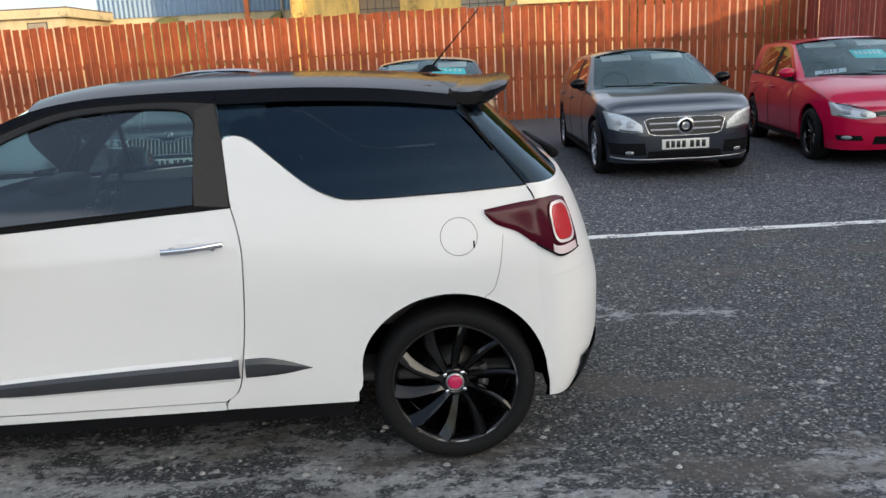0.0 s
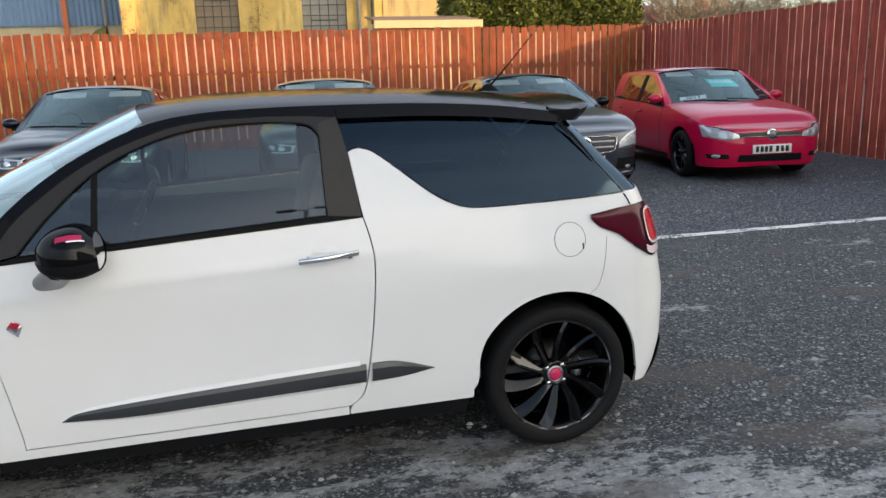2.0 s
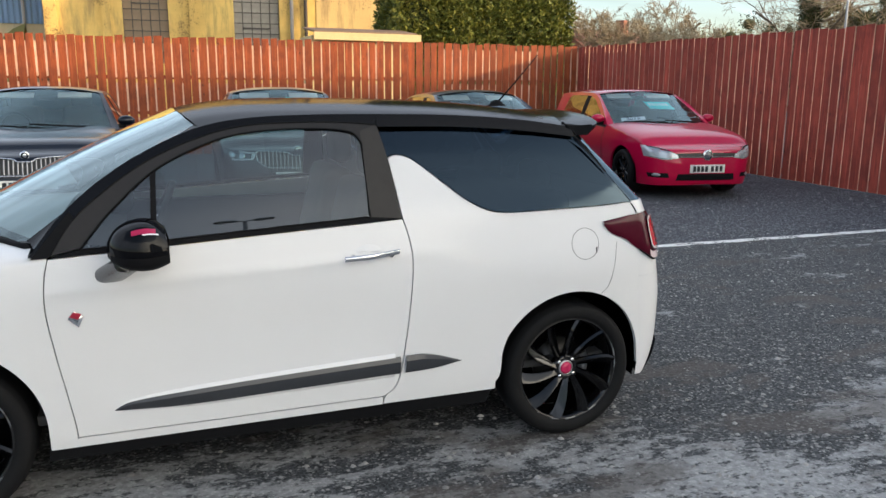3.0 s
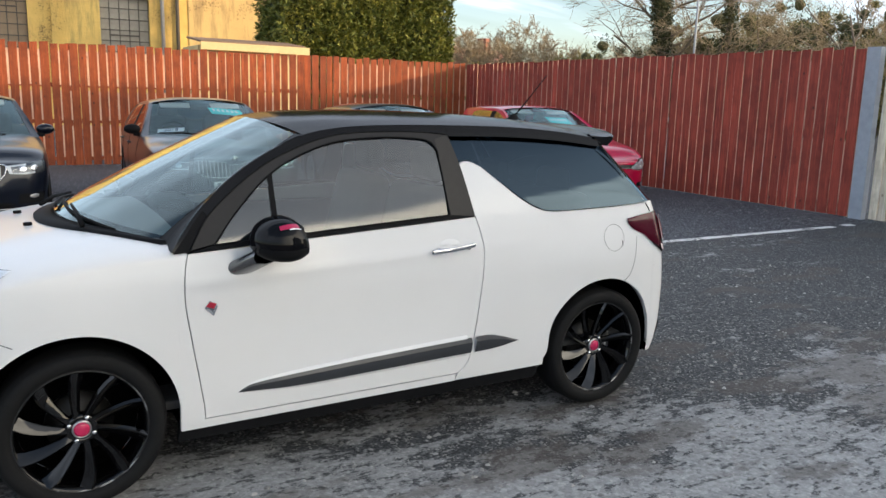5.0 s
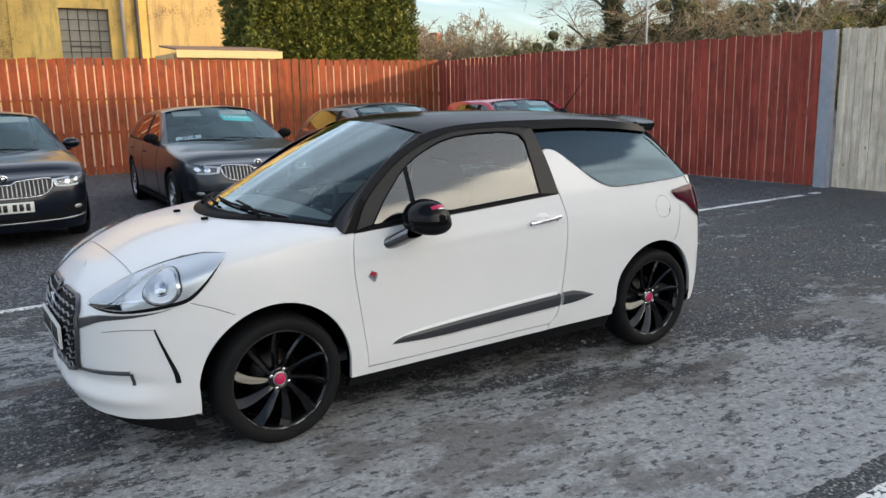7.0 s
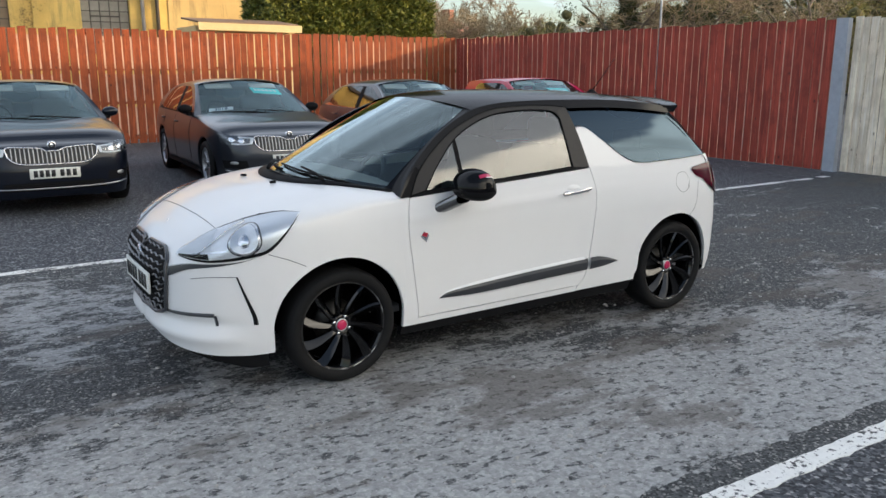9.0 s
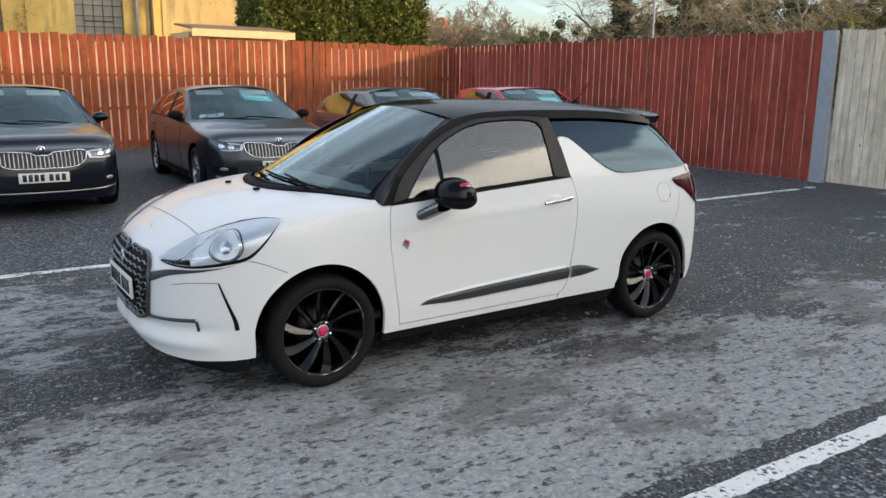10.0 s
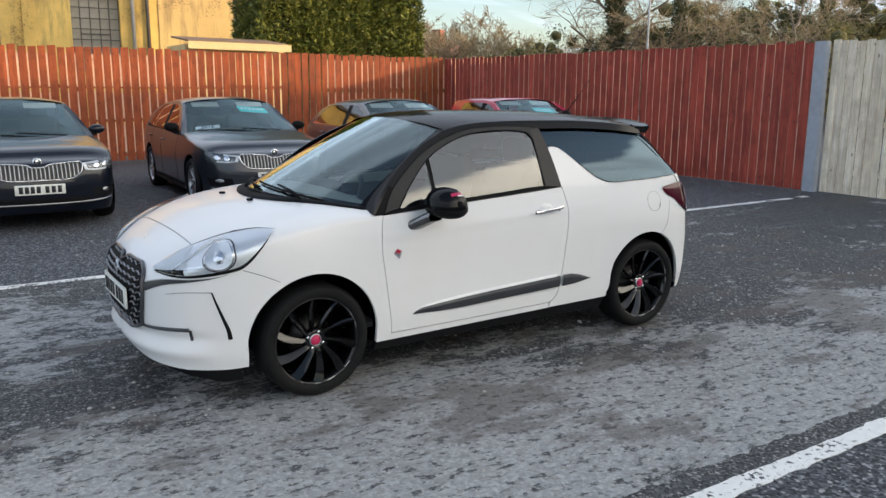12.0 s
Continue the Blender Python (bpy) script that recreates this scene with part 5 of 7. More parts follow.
    wheel = part("steering_wheel", tube_bm([(0.0 + 0.0, 0.18 * math.cos(t), 0.18 * math.sin(t)) for t in np.linspace(0, 2 * math.pi, 33)], 0.016, 8, False), cabin_dark, car)
    wheel.location, wheel.rotation_euler = (1.70, -0.36, 0.90), (0, radians(-25), 0)
    part("steering_boss", box_bm(0.05, 0.13, 0.11, (0.01, 0, -0.01), 0.025, 3), cabin_dark, wheel)
    for y in (-1, 1):
        part("steering_spoke", box_bm(0.02, 0.13, 0.035, (0.005, y * 0.11, 0), 0.006), alloy_silver, wheel)
    for y in (0.36, -0.36):
        seat = part("seat", merge_bm(box_bm(0.50, 0.50, 0.16, (1.18, y, 0.52), 0.06, 3), box_bm(0.16, 0.48, 0.62, (0.88, y, 0.84), 0.06, 3, pose(0, 0, 0, 0, -14))), cabin_grey, car)
        part("headrest", box_bm(0.10, 0.26, 0.17, (0.78, y, 1.235), 0.045, 3), cabin_grey, seat)
    rear = part("rear_bench", merge_bm(box_bm(0.45, 1.2, 0.15, (0.32, 0, 0.55), 0.05, 3), box_bm(0.14, 1.2, 0.55, (0.03, 0, 0.82), 0.05, 3, pose(0, 0, 0, 0, -18))), cabin_grey, car)
    for y in (0.3, -0.3):
        part("headrest", box_bm(0.09, 0.24, 0.14, (-0.05, y, 1.13), 0.04, 3), cabin_grey, rear)
    part("inside_mirror", box_bm(0.03, 0.24, 0.06, (1.66, 0, 1.37), 0.012), cabin_dark, car)
    part("headlining", box_bm(1.45, 1.08, 0.02, (0.75, 0, 1.405), 0.008), cabin_grey, car)

    # wheels
    style = {"spokes": 10, "sweep": 0.42, "wide": (0.028, 0.054), "twist": -0.024, "bolts": 4, "shiny": True, "curl": 0.30}
    for x, half in ((0.0, 0.730), (2.464, 0.730)):
        for s in (1, -1):
            wheel = make_wheel(car, (x, s * half, HUB), s, HUB, 0.236, 0.205, style, alloy_black, pink_cap, 0.35 if x else 0.1)
            if not x:
                arc = [[(-r * math.cos(a), s * y, r * math.sin(a)) for a in np.linspace(-0.28, 0.42, 7)] for r, y in ((0.095, 0.005), (0.098, 0.022), (0.132, 0.022), (0.135, 0.005))]
                grip = part("brake_caliper", grid_bm(arc), alloy_silver, wheel, "bare metal brake caliper")
                grip.rotation_euler = (0, -0.1, 0)
    return car


ds_car = build_ds()


def face_out(car, centre=(0.9, 0, 0.9)):
    """Turns the panes' faces outwards; clear panes let the daylight in."""
    for ob in car.children_recursive:
        if ob.name.split(".")[0] in ("windscreen", "window_glass", "rear_side_glass", "rear_screen", "lamp_cover"):
            if sum(p.normal.dot(p.center - Vector(centre)) * p.area for p in ob.data.polygons) < 0:
                ob.data.flip_normals()
            ob.visible_shadow = not ob.name.startswith("wind")


face_out(ds_car)

# ---------------------------------------------------------------- the parked cars
def build_parked(place, spec, label):
    """A saloon or hatchback from its main lines; x runs forward from the rear axle."""
    W, wb, nose, tail, hub = spec["half"], spec["wb"], spec["wb"] + spec["front"], -spec["rear"], spec["hub"]
    car = empty(spec["name"], place, label, "car", "parked cars along the fence")
    body_mat = spec["paint"]
    half = smooth_fn([(tail, 0.0), (tail + 0.012, 0.40 * W), (tail + 0.05, 0.66 * W), (tail + 0.14, 0.82 * W), (tail + 0.32, 0.92 * W), (tail + 0.7, 0.975 * W), (0.4, W), (wb - 0.4, W), (wb + 0.1, 0.985 * W),
                      (nose - 0.55, 0.955 * W), (nose - 0.32, 0.90 * W), (nose - 0.16, 0.80 * W), (nose - 0.07, 0.66 * W), (nose - 0.022, 0.45 * W), (nose - 0.006, 0.25 * W), (nose, 0.0)])
    tuck = smooth_fn([(0.1, 0.92), (0.2, 0.95), (0.30, 0.975), (0.42, 0.985), (0.6, 1.0), (0.72, 1.0), (0.82, 0.985), (0.92, 0.958), (1.02, 0.92)])
    belt0, belt1 = spec["belt"]
    belt = lambda x: belt0 + (belt1 - belt0) * (x - 0.0) / wb
    xa0, xa1, xc1, xc0 = spec["a_base"], spec["a_top"], spec["c_top"], spec["c_base"]
    zr, crown = spec["rail"], spec["crown"]
    hood = spec["hood"]
    zt = smooth_fn([(tail, 0.60), (tail + 0.03, 0.72), (tail + 0.08, spec["deck"] - 0.08), (min(tail + 0.16, xc0 - 0.02), spec["deck"]), (xc0, belt0 + 0.04), (xc0 + 0.3, belt0 + 0.03), (xa0 - 0.5, belt1 + 0.02), (xa0 + 0.12, hood[0]),
                    (wb + 0.05, hood[1]), (nose - 0.42, hood[2]), (nose - 0.20, hood[3]), (nose - 0.09, hood[3] - 0.012), (nose - 0.03, hood[3] - 0.028), (nose, hood[3] - 0.04)])
    zs = smooth_fn([(tail, 0.58), (tail + 0.1, 0.80), (min(tail + 0.4, xc0 - 0.03), belt0 - 0.06), (xc0, belt0 - 0.02), (0.8, belt0 - 0.01), (xa0 - 0.3, belt1 - 0.015), (xa0 + 0.1, belt1 - 0.03), (wb, belt1 - 0.08), (nose - 0.4, hood[2] - 0.09), (nose - 0.12, hood[3] - 0.06), (nose, hood[3] - 0.07)])
    zb = smooth_fn([(tail, 0.30), (tail + 0.03, 0.27), (tail + 0.12, 0.25), (tail + 0.3, 0.22), (0.5, 0.20), (wb - 0.5, 0.20), (nose - 0.3, 0.19), (nose - 0.03, 0.195), (nose - 0.006, 0.20), (nose, 0.205)])
    R = hub + 0.055
    xs = set(np.round(tail + (nose - tail) * (1 - np.cos(np.linspace(0, math.pi, 90))) / 2, 4))
    for c in (0.0, wb):
        xs |= {round(c + R * math.cos(a), 4) for a in np.linspace(0, math.pi, 25)} | {c - R - 0.003, c + R + 0.003}
    xs |= {nose - 0.002, nose - 0.0005}
    xs = sorted(xs)
    NS, NT = 14, 12

    def section(x):
        b, s_, t = float(zb(x)), float(zs(x)), float(zt(x))
        for c in (0.0, wb):
            if abs(x - c) < R:
                b = max(b, hub + math.sqrt(R * R - (x - c) ** 2))
        s_, t = max(s_, b + 0.003), max(t, max(s_, b) + 0.004)
        rows = [(float(half(x) * tuck(b + (s_ - b) * k / NS)), b + (s_ - b) * k / NS) for k in range(NS)]
        w = float(half(x) * tuck(s_))
        for k in range(NT + 1):
            a = math.pi / 2 * k / NT
            rows.append((w * math.cos(a) ** 0.46, s_ + (t - s_) * math.sin(a) ** 0.80))
        return rows
    secs = [section(x) for x in xs]

    def rake(x, z):
        """Leans the nose back above and below the bumper."""
        w = max(0.0, (x - nose + 0.6) / 0.6) ** 2
        return x - w * (0.9 * max(0.0, z - 0.52) ** 2 + 0.10 * max(0.0, z - 0.50) + 1.6 * max(0.0, 0.36 - z) ** 2)

    def grid(s, j0, j1, i0, i1):
        return [[(rake(xs[i], secs[i][j][1]), s * secs[i][j][0], secs[i][j][1]) for i in range(i0, i1 + 1)] for j in range(j0, j1 + 1)]
    i_a = max(i for i, x in enumerate(xs) if x < xa0 + 0.02)
    i_c = min(i for i, x in enumerate(xs) if x > xc0 - 0.02)
    last = len(xs) - 1
    pv, pf = [], []

    def keep(bm):
        bm.verts.ensure_lookup_table()
        bm.verts.index_update()
        n0 = len(pv)
        pv.extend(v.co.copy() for v in bm.verts)
        pf.extend([n0 + v.index for v in f.verts] for f in bm.faces)
        return bm
    for s in (1, -1):
        sharpen(part("body_side", keep(grid_bm(grid(s, 0, NS, 0, last), 0.03, (0, -s, 0))), body_mat, car), 50)
    hoodg = grid(1, NS, NS + NT, i_a, last) + grid(-1, NS, NS + NT, i_a, last)[-2::-1]
    part("bonnet", keep(grid_bm(hoodg)), body_mat, car)
    part("boot_lid", grid_bm(grid(1, NS, NS + NT, 0, i_c) + grid(-1, NS, NS + NT, 0, i_c)[-2::-1]), body_mat, car)
    part("cabin_deck", grid_bm(grid(1, NS, NS + NT, i_c, i_a) + grid(-1, NS, NS + NT, i_c, i_a)[-2::-1]), cabin_dark, car)
    for c in (0.0, wb):
        for s in (1, -1):
            part("wheel_arch_liner", grid_bm([[(c + (R + 0.02) * math.cos(a), s * y, hub + (R + 0.02) * math.sin(a)) for a in np.linspace(-0.3, math.pi + 0.3, 18)] for y in (W * 0.95, W - 0.36)]), arch_shade, car)
    part("underbody", box_bm(nose - tail - 0.5, 2 * W - 0.55, 0.14, ((nose + tail) / 2, 0, 0.28), 0.03), satin_black, car)
    tree = BVHTree.FromPolygons(pv, pf)

    def ahead(y, z, out=0.0):
        hit, nor, _, _ = tree.ray_cast(Vector((nose + 1, y, z)), Vector((-1, 0, 0)))
        if hit is None:
            hit, nor, _, _ = tree.find_nearest(Vector((nose, y, z)))
        return hit + (nor if nor.x > 0 else -nor) * out

    def patch(name, low, high, mat_, out, parent=car, n=16, m=5, label_=""):
        g = ruled(low, high, n, m)
        return part(name, grid_bm([[ahead(p[0], p[1], out) for p in r] for r in g]), mat_, parent, label_)

    # glasshouse
    def up(x, z):
        d = max(z - float(belt(x)), 0)
        edge = float(half(x) * tuck(float(belt(x))))
        return edge - spec["lean"] * d - 0.18 * d * d

    def side3(g, s, out=0.0):
        return [[(p[0], s * (up(p[0], p[1]) + out), p[1]) for p in r] for r in g]
    rail = spline([(xa0, float(belt(xa0)) + 0.005), (xa0 - (xa0 - xa1) * 0.5, float(belt(xa0)) + (zr - float(belt(xa0))) * 0.60), (xa1, zr - 0.01), (xa1 * 0.6 + xc1 * 0.4, zr + 0.012), (xc1, zr - 0.02), ((xc1 + xc0) / 2, (zr + belt0) / 2 + 0.055), (xc0, belt0 + 0.01)], 90)
    dlo_t = spline([(xa0 - 0.13, float(belt(xa0)) + 0.012), (xa0 - (xa0 - xa1) * 0.5 - 0.10, float(belt(xa0)) + (zr - float(belt(xa0))) * 0.53), (xa1 - 0.07, zr - 0.052), (xa1 * 0.6 + xc1 * 0.4, zr - 0.034), (spec["q_top"], zr - 0.055), ((spec["q_top"] + spec["q_end"]) / 2 - 0.04, (zr + belt0) / 2 + 0.03), (spec["q_end"], belt0 + 0.045)], 90)
    dlo_b = np.array([(x, float(belt(x)) + 0.012 + 0.03 * max(0, 1 - (x - spec["q_end"]) / 0.25)) for x in dlo_t[:, 0]])
    bx = spec["b_pillar"]
    for s in (1, -1):
        part("cant_rail", grid_bm(side3(ruled(dlo_t, rail, 90, 2, False), s, 0.003)), body_mat, car)
        base = np.array([(x, float(belt(x)) - 0.03) for x in np.linspace(xa0, xc0, 91)])
        part("belt_moulding", grid_bm(side3(ruled(base, dlo_b, 90, 1, False), s, 0.004)), spec["belt_trim"], car)
        for name, lo, hi in (("window_glass", bx + 0.05, 9), ("window_glass", -9, bx - 0.05)):
            idx = [i for i in range(91) if lo < dlo_t[i][0] < hi]
            part(name, grid_bm(side3(ruled(dlo_b[idx], dlo_t[idx], len(idx) - 1, 5, False), s)), glass_side, car)
        idx = [i for i in range(91) if bx - 0.09 < dlo_t[i][0] < bx + 0.09]
        part("b_pillar", grid_bm(side3(ruled(dlo_b[idx], dlo_t[idx], len(idx) - 1, 4, False), s, 0.004)), satin_black, car)
        for gx in spec["gaps"]:
            pts = [(gx + (0.03 if z > 0.8 else 0.0), s * (float(half(gx) * tuck(z)) + 0.001), z) for z in np.linspace(0.24, float(belt(gx)) - 0.03, 14)]
            part("door_gap", tube_bm(pts, 0.004, 4), plate_ink, car)
        for hx in spec["handles"]:
            pts = [(hx + dx, s * (float(half(hx) * tuck(0.80)) + o), float(belt(hx)) - 0.13) for dx, o in ((-0.10, 0.0), (-0.07, 0.03), (0.07, 0.03), (0.10, 0.0))]
            part("door_handle", tube_bm(pts, 0.011, 6), body_mat, car)
        pts = [(x, s * (float(half(x) * tuck(0.42)) + 0.001), 0.25) for x in np.linspace(R + 0.02, wb - R - 0.02, 14)]
        part("sill", grid_bm([[(p[0], p[1], p[2] + dz) for p in pts] for dz in (-0.04, 0.0, 0.03)]), satin_black, car)
        rows = []
        for a in np.linspace(0, math.pi, 9):
            c, q = math.cos(a), math.sin(a)
            rows.append([(xa0 - 0.20 + 0.07 * c, s * (W + 0.028 + 0.105 * q ** 0.7 * math.cos(t)), float(belt(xa0)) + 0.095 + 0.066 * q ** 0.7 * math.sin(t)) for t in np.linspace(0, 2 * math.pi, 16, endpoint=False)])
        mir = part("door_mirror", grid_bm(rows, wrap=True), spec["mirror"], car)
        part("mirror_foot", box_bm(0.07, 0.10, 0.05, (xa0 - 0.19, s * (W - 0.03), float(belt(xa0)) + 0.03), 0.012), satin_black, mir)

    def screen(u, v):
        a = abs(u)
        xb = xa0 + spec["bow"]
        zlow = hood[0] - 0.01
        low = Vector((xb - (xb - xa0 - 0.02) * a ** 2.2, (up(xa0, float(belt(xa0))) - 0.045) * u, zlow - (zlow - float(belt(xa0)) - 0.006) * a * a))
        hi = Vector((xa1 + 0.09 - 0.09 * a * a, (up(xa1, zr) - 0.008) * u, crown - 0.015 - (crown - zr - 0.005) * a * a))
        p = low.lerp(hi, v)
        p.z += 0.05 * v * (1 - v)
        return p
    wind = part("windscreen", grid_bm([[screen(u, v) for u in np.linspace(-1, 1, 25)] for v in np.linspace(0, 1, 9)]), glass_screen, car)
    part("screen_band", grid_bm([[screen(u, v) + Vector((0, 0, -0.006)) for u in np.linspace(-1, 1, 25)] for v in (-0.04, 0.03, 0.07)]), satin_black, car)
    for s in (1, -1):
        n = max(i for i in range(91) if rail[i][0] >= xa1 - 0.02)
        outer = side3([spline(rail[:n + 1], 24, False)], s, 0.004)[0]
        part("windscreen_pillar", grid_bm([outer, [screen(s, v) + Vector((0, 0, 0.006)) for v in np.linspace(0, 1, 25)], [screen(s * 0.95, v) + Vector((0, 0, 0.004)) for v in np.linspace(0, 1, 25)]]), body_mat, car)
    rows = []
    for x, z in [p for p in rail if xc1 - 0.02 <= p[0] <= xa1 + 0.03]:
        f = (x - xc1) / (xa1 - xc1)
        rows.append([(x + (0.09 * f ** 4 - 0.06 * (1 - f) ** 4) * (1 - u * u), (up(x, z) + 0.003) * math.copysign(abs(u) ** 0.9, u), z + (crown - zr) * (1 - abs(u) ** 2.6)) for u in np.linspace(-1, 1, 21)])
    part("roof", grid_bm(rows), body_mat, car)
    low = [(xc0 - 0.12 * (1 - abs(u) ** 2.2), u * (up(xc0, belt0) - 0.03), belt0 + 0.012 + 0.03 * (1 - u * u)) for u in np.linspace(-1, 1, 17)]
    high = [(xc1 - 0.06 * (1 - u * u), u * (up(xc1, zr) - 0.01), zr - 0.015 + (crown - zr) * (1 - abs(u) ** 2.6)) for u in np.linspace(-1, 1, 17)]
    part("rear_screen", grid_bm(ruled(low, high, 16, 6, False)), glass_dark, car)
    for s in (1, -1):
        n = min(i for i in range(91) if rail[i][0] <= xc1 + 0.01)
        outer = side3([spline(rail[n:][::-1], 16, False)], s, 0.004)[0]
        inner = ruled(low, high, 16, 16, False)[:, -1 if s > 0 else 0]
        part("rear_pillar", grid_bm([outer, inner]), body_mat, car)
    # cabin seen through the glass
    for y in (0.37, -0.37):
        part("seat", merge_bm(box_bm(0.16, 0.50, 0.42, (xa1 - 0.45, y, 1.0), 0.06, 2), box_bm(0.10, 0.27, 0.17, (xa1 - 0.50, y, 1.24), 0.04, 2)), cabin_grey, car)
    part("rear_bench", box_bm(0.14, 1.2, 0.30, (xc1 + 0.15, 0, 1.0), 0.05, 2), cabin_grey, car)
    wheel = part("steering_wheel", tube_bm([(0, 0.18 * math.cos(t), 0.18 * math.sin(t)) for t in np.linspace(0, 2 * math.pi, 25)], 0.016, 6, False), cabin_dark, car)
    wheel.location, wheel.rotation_euler = (xa1 + 0.20, -0.37, 0.98), (0, radians(-25), 0)
    part("inside_mirror", box_bm(0.03, 0.24, 0.06, (xa1 + 0.03, 0, zr - 0.06), 0.01), cabin_dark, car)
    for y in (0.34, -0.34):
        part("sun_visor", box_bm(0.15, 0.40, 0.016, (xa1 + 0.075, y, zr - 0.030), 0.006, 2, pose(0, 0, 0, 0, 24)), visor_pale, car)
    for u0, u1 in ((0.62, -0.1), (-0.12, -0.8)):
        part("wiper", tube_bm([screen(u, v) + Vector((0.02, 0, 0.016)) for u, v in zip(np.linspace(u0, u1, 8), np.linspace(-0.01, 0.05, 8))], 0.009, 5), satin_black, car)

    # face
    for s in (1, -1):
        lo = [(s * y, z) for y, z in spec["lamp_low"]]
        hi = [(s * y, z) for y, z in spec["lamp_high"]]
        lamp = patch("headlamp", lo, hi, spec.get("lamp_mat", lamp_grey), 0.004, n=18, label_="clear headlamp")
        mid = lambda q, v: (np.array(spline(lo, 10)[int(q * 10)]) * (1 - v) + np.array(spline(hi, 10)[int(q * 10)]) * v)
        for q in spec["bulbs"]:
            c = mid(q, 0.5)
            r = spec["bulb_r"]
            part("reflector", grid_bm([[ahead(c[0] + r * k * math.cos(t), c[1] + r * k * math.sin(t), o) for t in np.linspace(0, 2 * math.pi, 16, endpoint=False)] for k, o in ((1, 0.006), (0.8, 0.013), (0.4, 0.007), (0.02, 0.012))], wrap=True), chrome if spec.get("lamp_mat") else bar_metal, lamp)
        for v0, v1, q0, q1, mt in spec["lamp_bars"]:
            part("lamp_bar", grid_bm([[ahead(*(mid(q, v)), 0.007) for q in np.linspace(q0, q1, 10)] for v in np.linspace(v0, v1, 3)]), mt, lamp)
        part("lamp_cover", grid_bm([[ahead(*(np.array(a) * (1 - v) + np.array(b) * v), 0.010 + 0.008 * math.sin(math.pi * v)) for a, b in zip(spline(lo, 18), spline(hi, 18))] for v in np.linspace(0, 1, 7)]), glass_lens, lamp)
        fog = spec["fog"]
        intake = patch("side_intake", [(s * fog[0], fog[2]), (s * (fog[1] - 0.02), fog[2])], [(s * (fog[0] + 0.02), fog[3]), (s * fog[1], fog[3])], satin_black, 0.004, n=8)
        part("fog_lamp", grid_bm([[ahead(s * (fog[4] + 0.045 * k * math.cos(t)), fog[5] + 0.022 * k * math.sin(t), o) for t in np.linspace(0, 2 * math.pi, 14, endpoint=False)] for k, o in ((1, 0.006), (0.7, 0.014), (0.02, 0.010))], wrap=True), bar_metal, intake)
    g = spec["grille"]
    lo, hi = [(-y, z) for y, z in g["low"][::-1]] + list(g["low"]), [(-y, z) for y, z in g["high"][::-1]] + list(g["high"])
    gr = patch("grille", lo, hi, plate_ink, 0.004, n=28, m=6)
    lo_s, hi_s = spline(lo, 60), spline(hi, 60)
    edge = [ahead(*p, 0.010) for p in lo_s] + [ahead(*p, 0.010) for p in hi_s[::-1]]
    if g["frame"]:
        part("grille_frame", tube_bm(edge + [edge[0]], g["frame"], 6, False), chrome, gr, "chrome grille surround")
    ytop = lambda y: float(np.interp(y, hi_s[:, 0], hi_s[:, 1]))
    ylow = lambda y: float(np.interp(y, lo_s[:, 0], lo_s[:, 1]))
    if g["kind"] == "upright":
        for y in np.linspace(-g["span"], g["span"], g["count"]):
            a, b = ylow(y) + 0.012, ytop(y) - 0.012
            pts = [ahead(y, z, 0.014) for z in np.linspace(a, b, 4)]
            part("grille_bar", grid_bm([[p + Vector((dx, dy, 0)) for p in pts] for dx, dy in ((-0.012, -0.006), (0.002, -0.0045), (0.002, 0.0045), (-0.012, 0.006))]), bar_metal, gr)
    else:
        for z in g["levels"]:
            w = float(np.interp(z, [lo_s[-1][1], hi_s[-1][1]], [g["span"] * 0.94, g["span"]]))
            for h, mt, o in ((g["bar"], alloy_silver, 0.018),):
                part("grille_bar", grid_bm([[ahead(y, z + dz, o + do) for y in np.linspace(-w, w, 24)] for dz, do in ((-h, -0.01), (-h * 0.7, 0), (h * 0.7, 0.002), (h, -0.01))]), mt, gr)
    e = part("emblem", lathe_bm([(0.0001, 0.010), (spec["emblem"][1] * 0.8, 0.010), (spec["emblem"][1], 0.004), (spec["emblem"][1], -0.01)], 28, "x"), chrome, gr, "round chrome emblem")
    e.location = ahead(0, spec["emblem"][0], 0.016)
    part("emblem_disc", lathe_bm([(spec["emblem"][1] * spec.get("disc", 0.45), 0.0112), (spec["emblem"][1] * 0.74, 0.0105)], 24, "x"), satin_black, e)
    li = spec["intake"]
    low_in = patch("lower_intake", [(-li[0], li[2]), (li[0], li[2])], [(-li[1], li[3]), (li[1], li[3])], satin_black, 0.004, n=24)
    for z in np.linspace(li[2] + 0.02, li[3] - 0.02, 3):
        part("intake_bar", grid_bm([[ahead(y, z + dz, o) for y in np.linspace(-li[0] * 0.97, li[0] * 0.97, 18)] for dz, o in ((-0.006, 0.004), (0, 0.012), (0.006, 0.004))]), satin_black, low_in)
    if spec.get("lower_chrome"):
        part("lower_trim", grid_bm([[ahead(y, spec["lower_chrome"] + 0.04 * (abs(y) / W) ** 4 + dz, o) for y in np.linspace(-W * 0.86, W * 0.86, 36)] for dz, o in ((-0.008, 0.003), (0, 0.012), (0.008, 0.003))]), alloy_silver, car)
    pz = spec["plate"]
    plate = part("number_plate", box_bm(0.014, 0.52, 0.112, (0, 0, 0), 0.003), plate_white, car, "white number plate with dark characters")
    plate.location = ahead(0, pz, 0.012)
    for y in (-0.19, -0.125, -0.06, 0.03, 0.09, 0.15, 0.21):
        part("plate_mark", box_bm(0.003, 0.042, 0.076, (0.0085, -y + 0.01, 0)), plate_ink, plate)

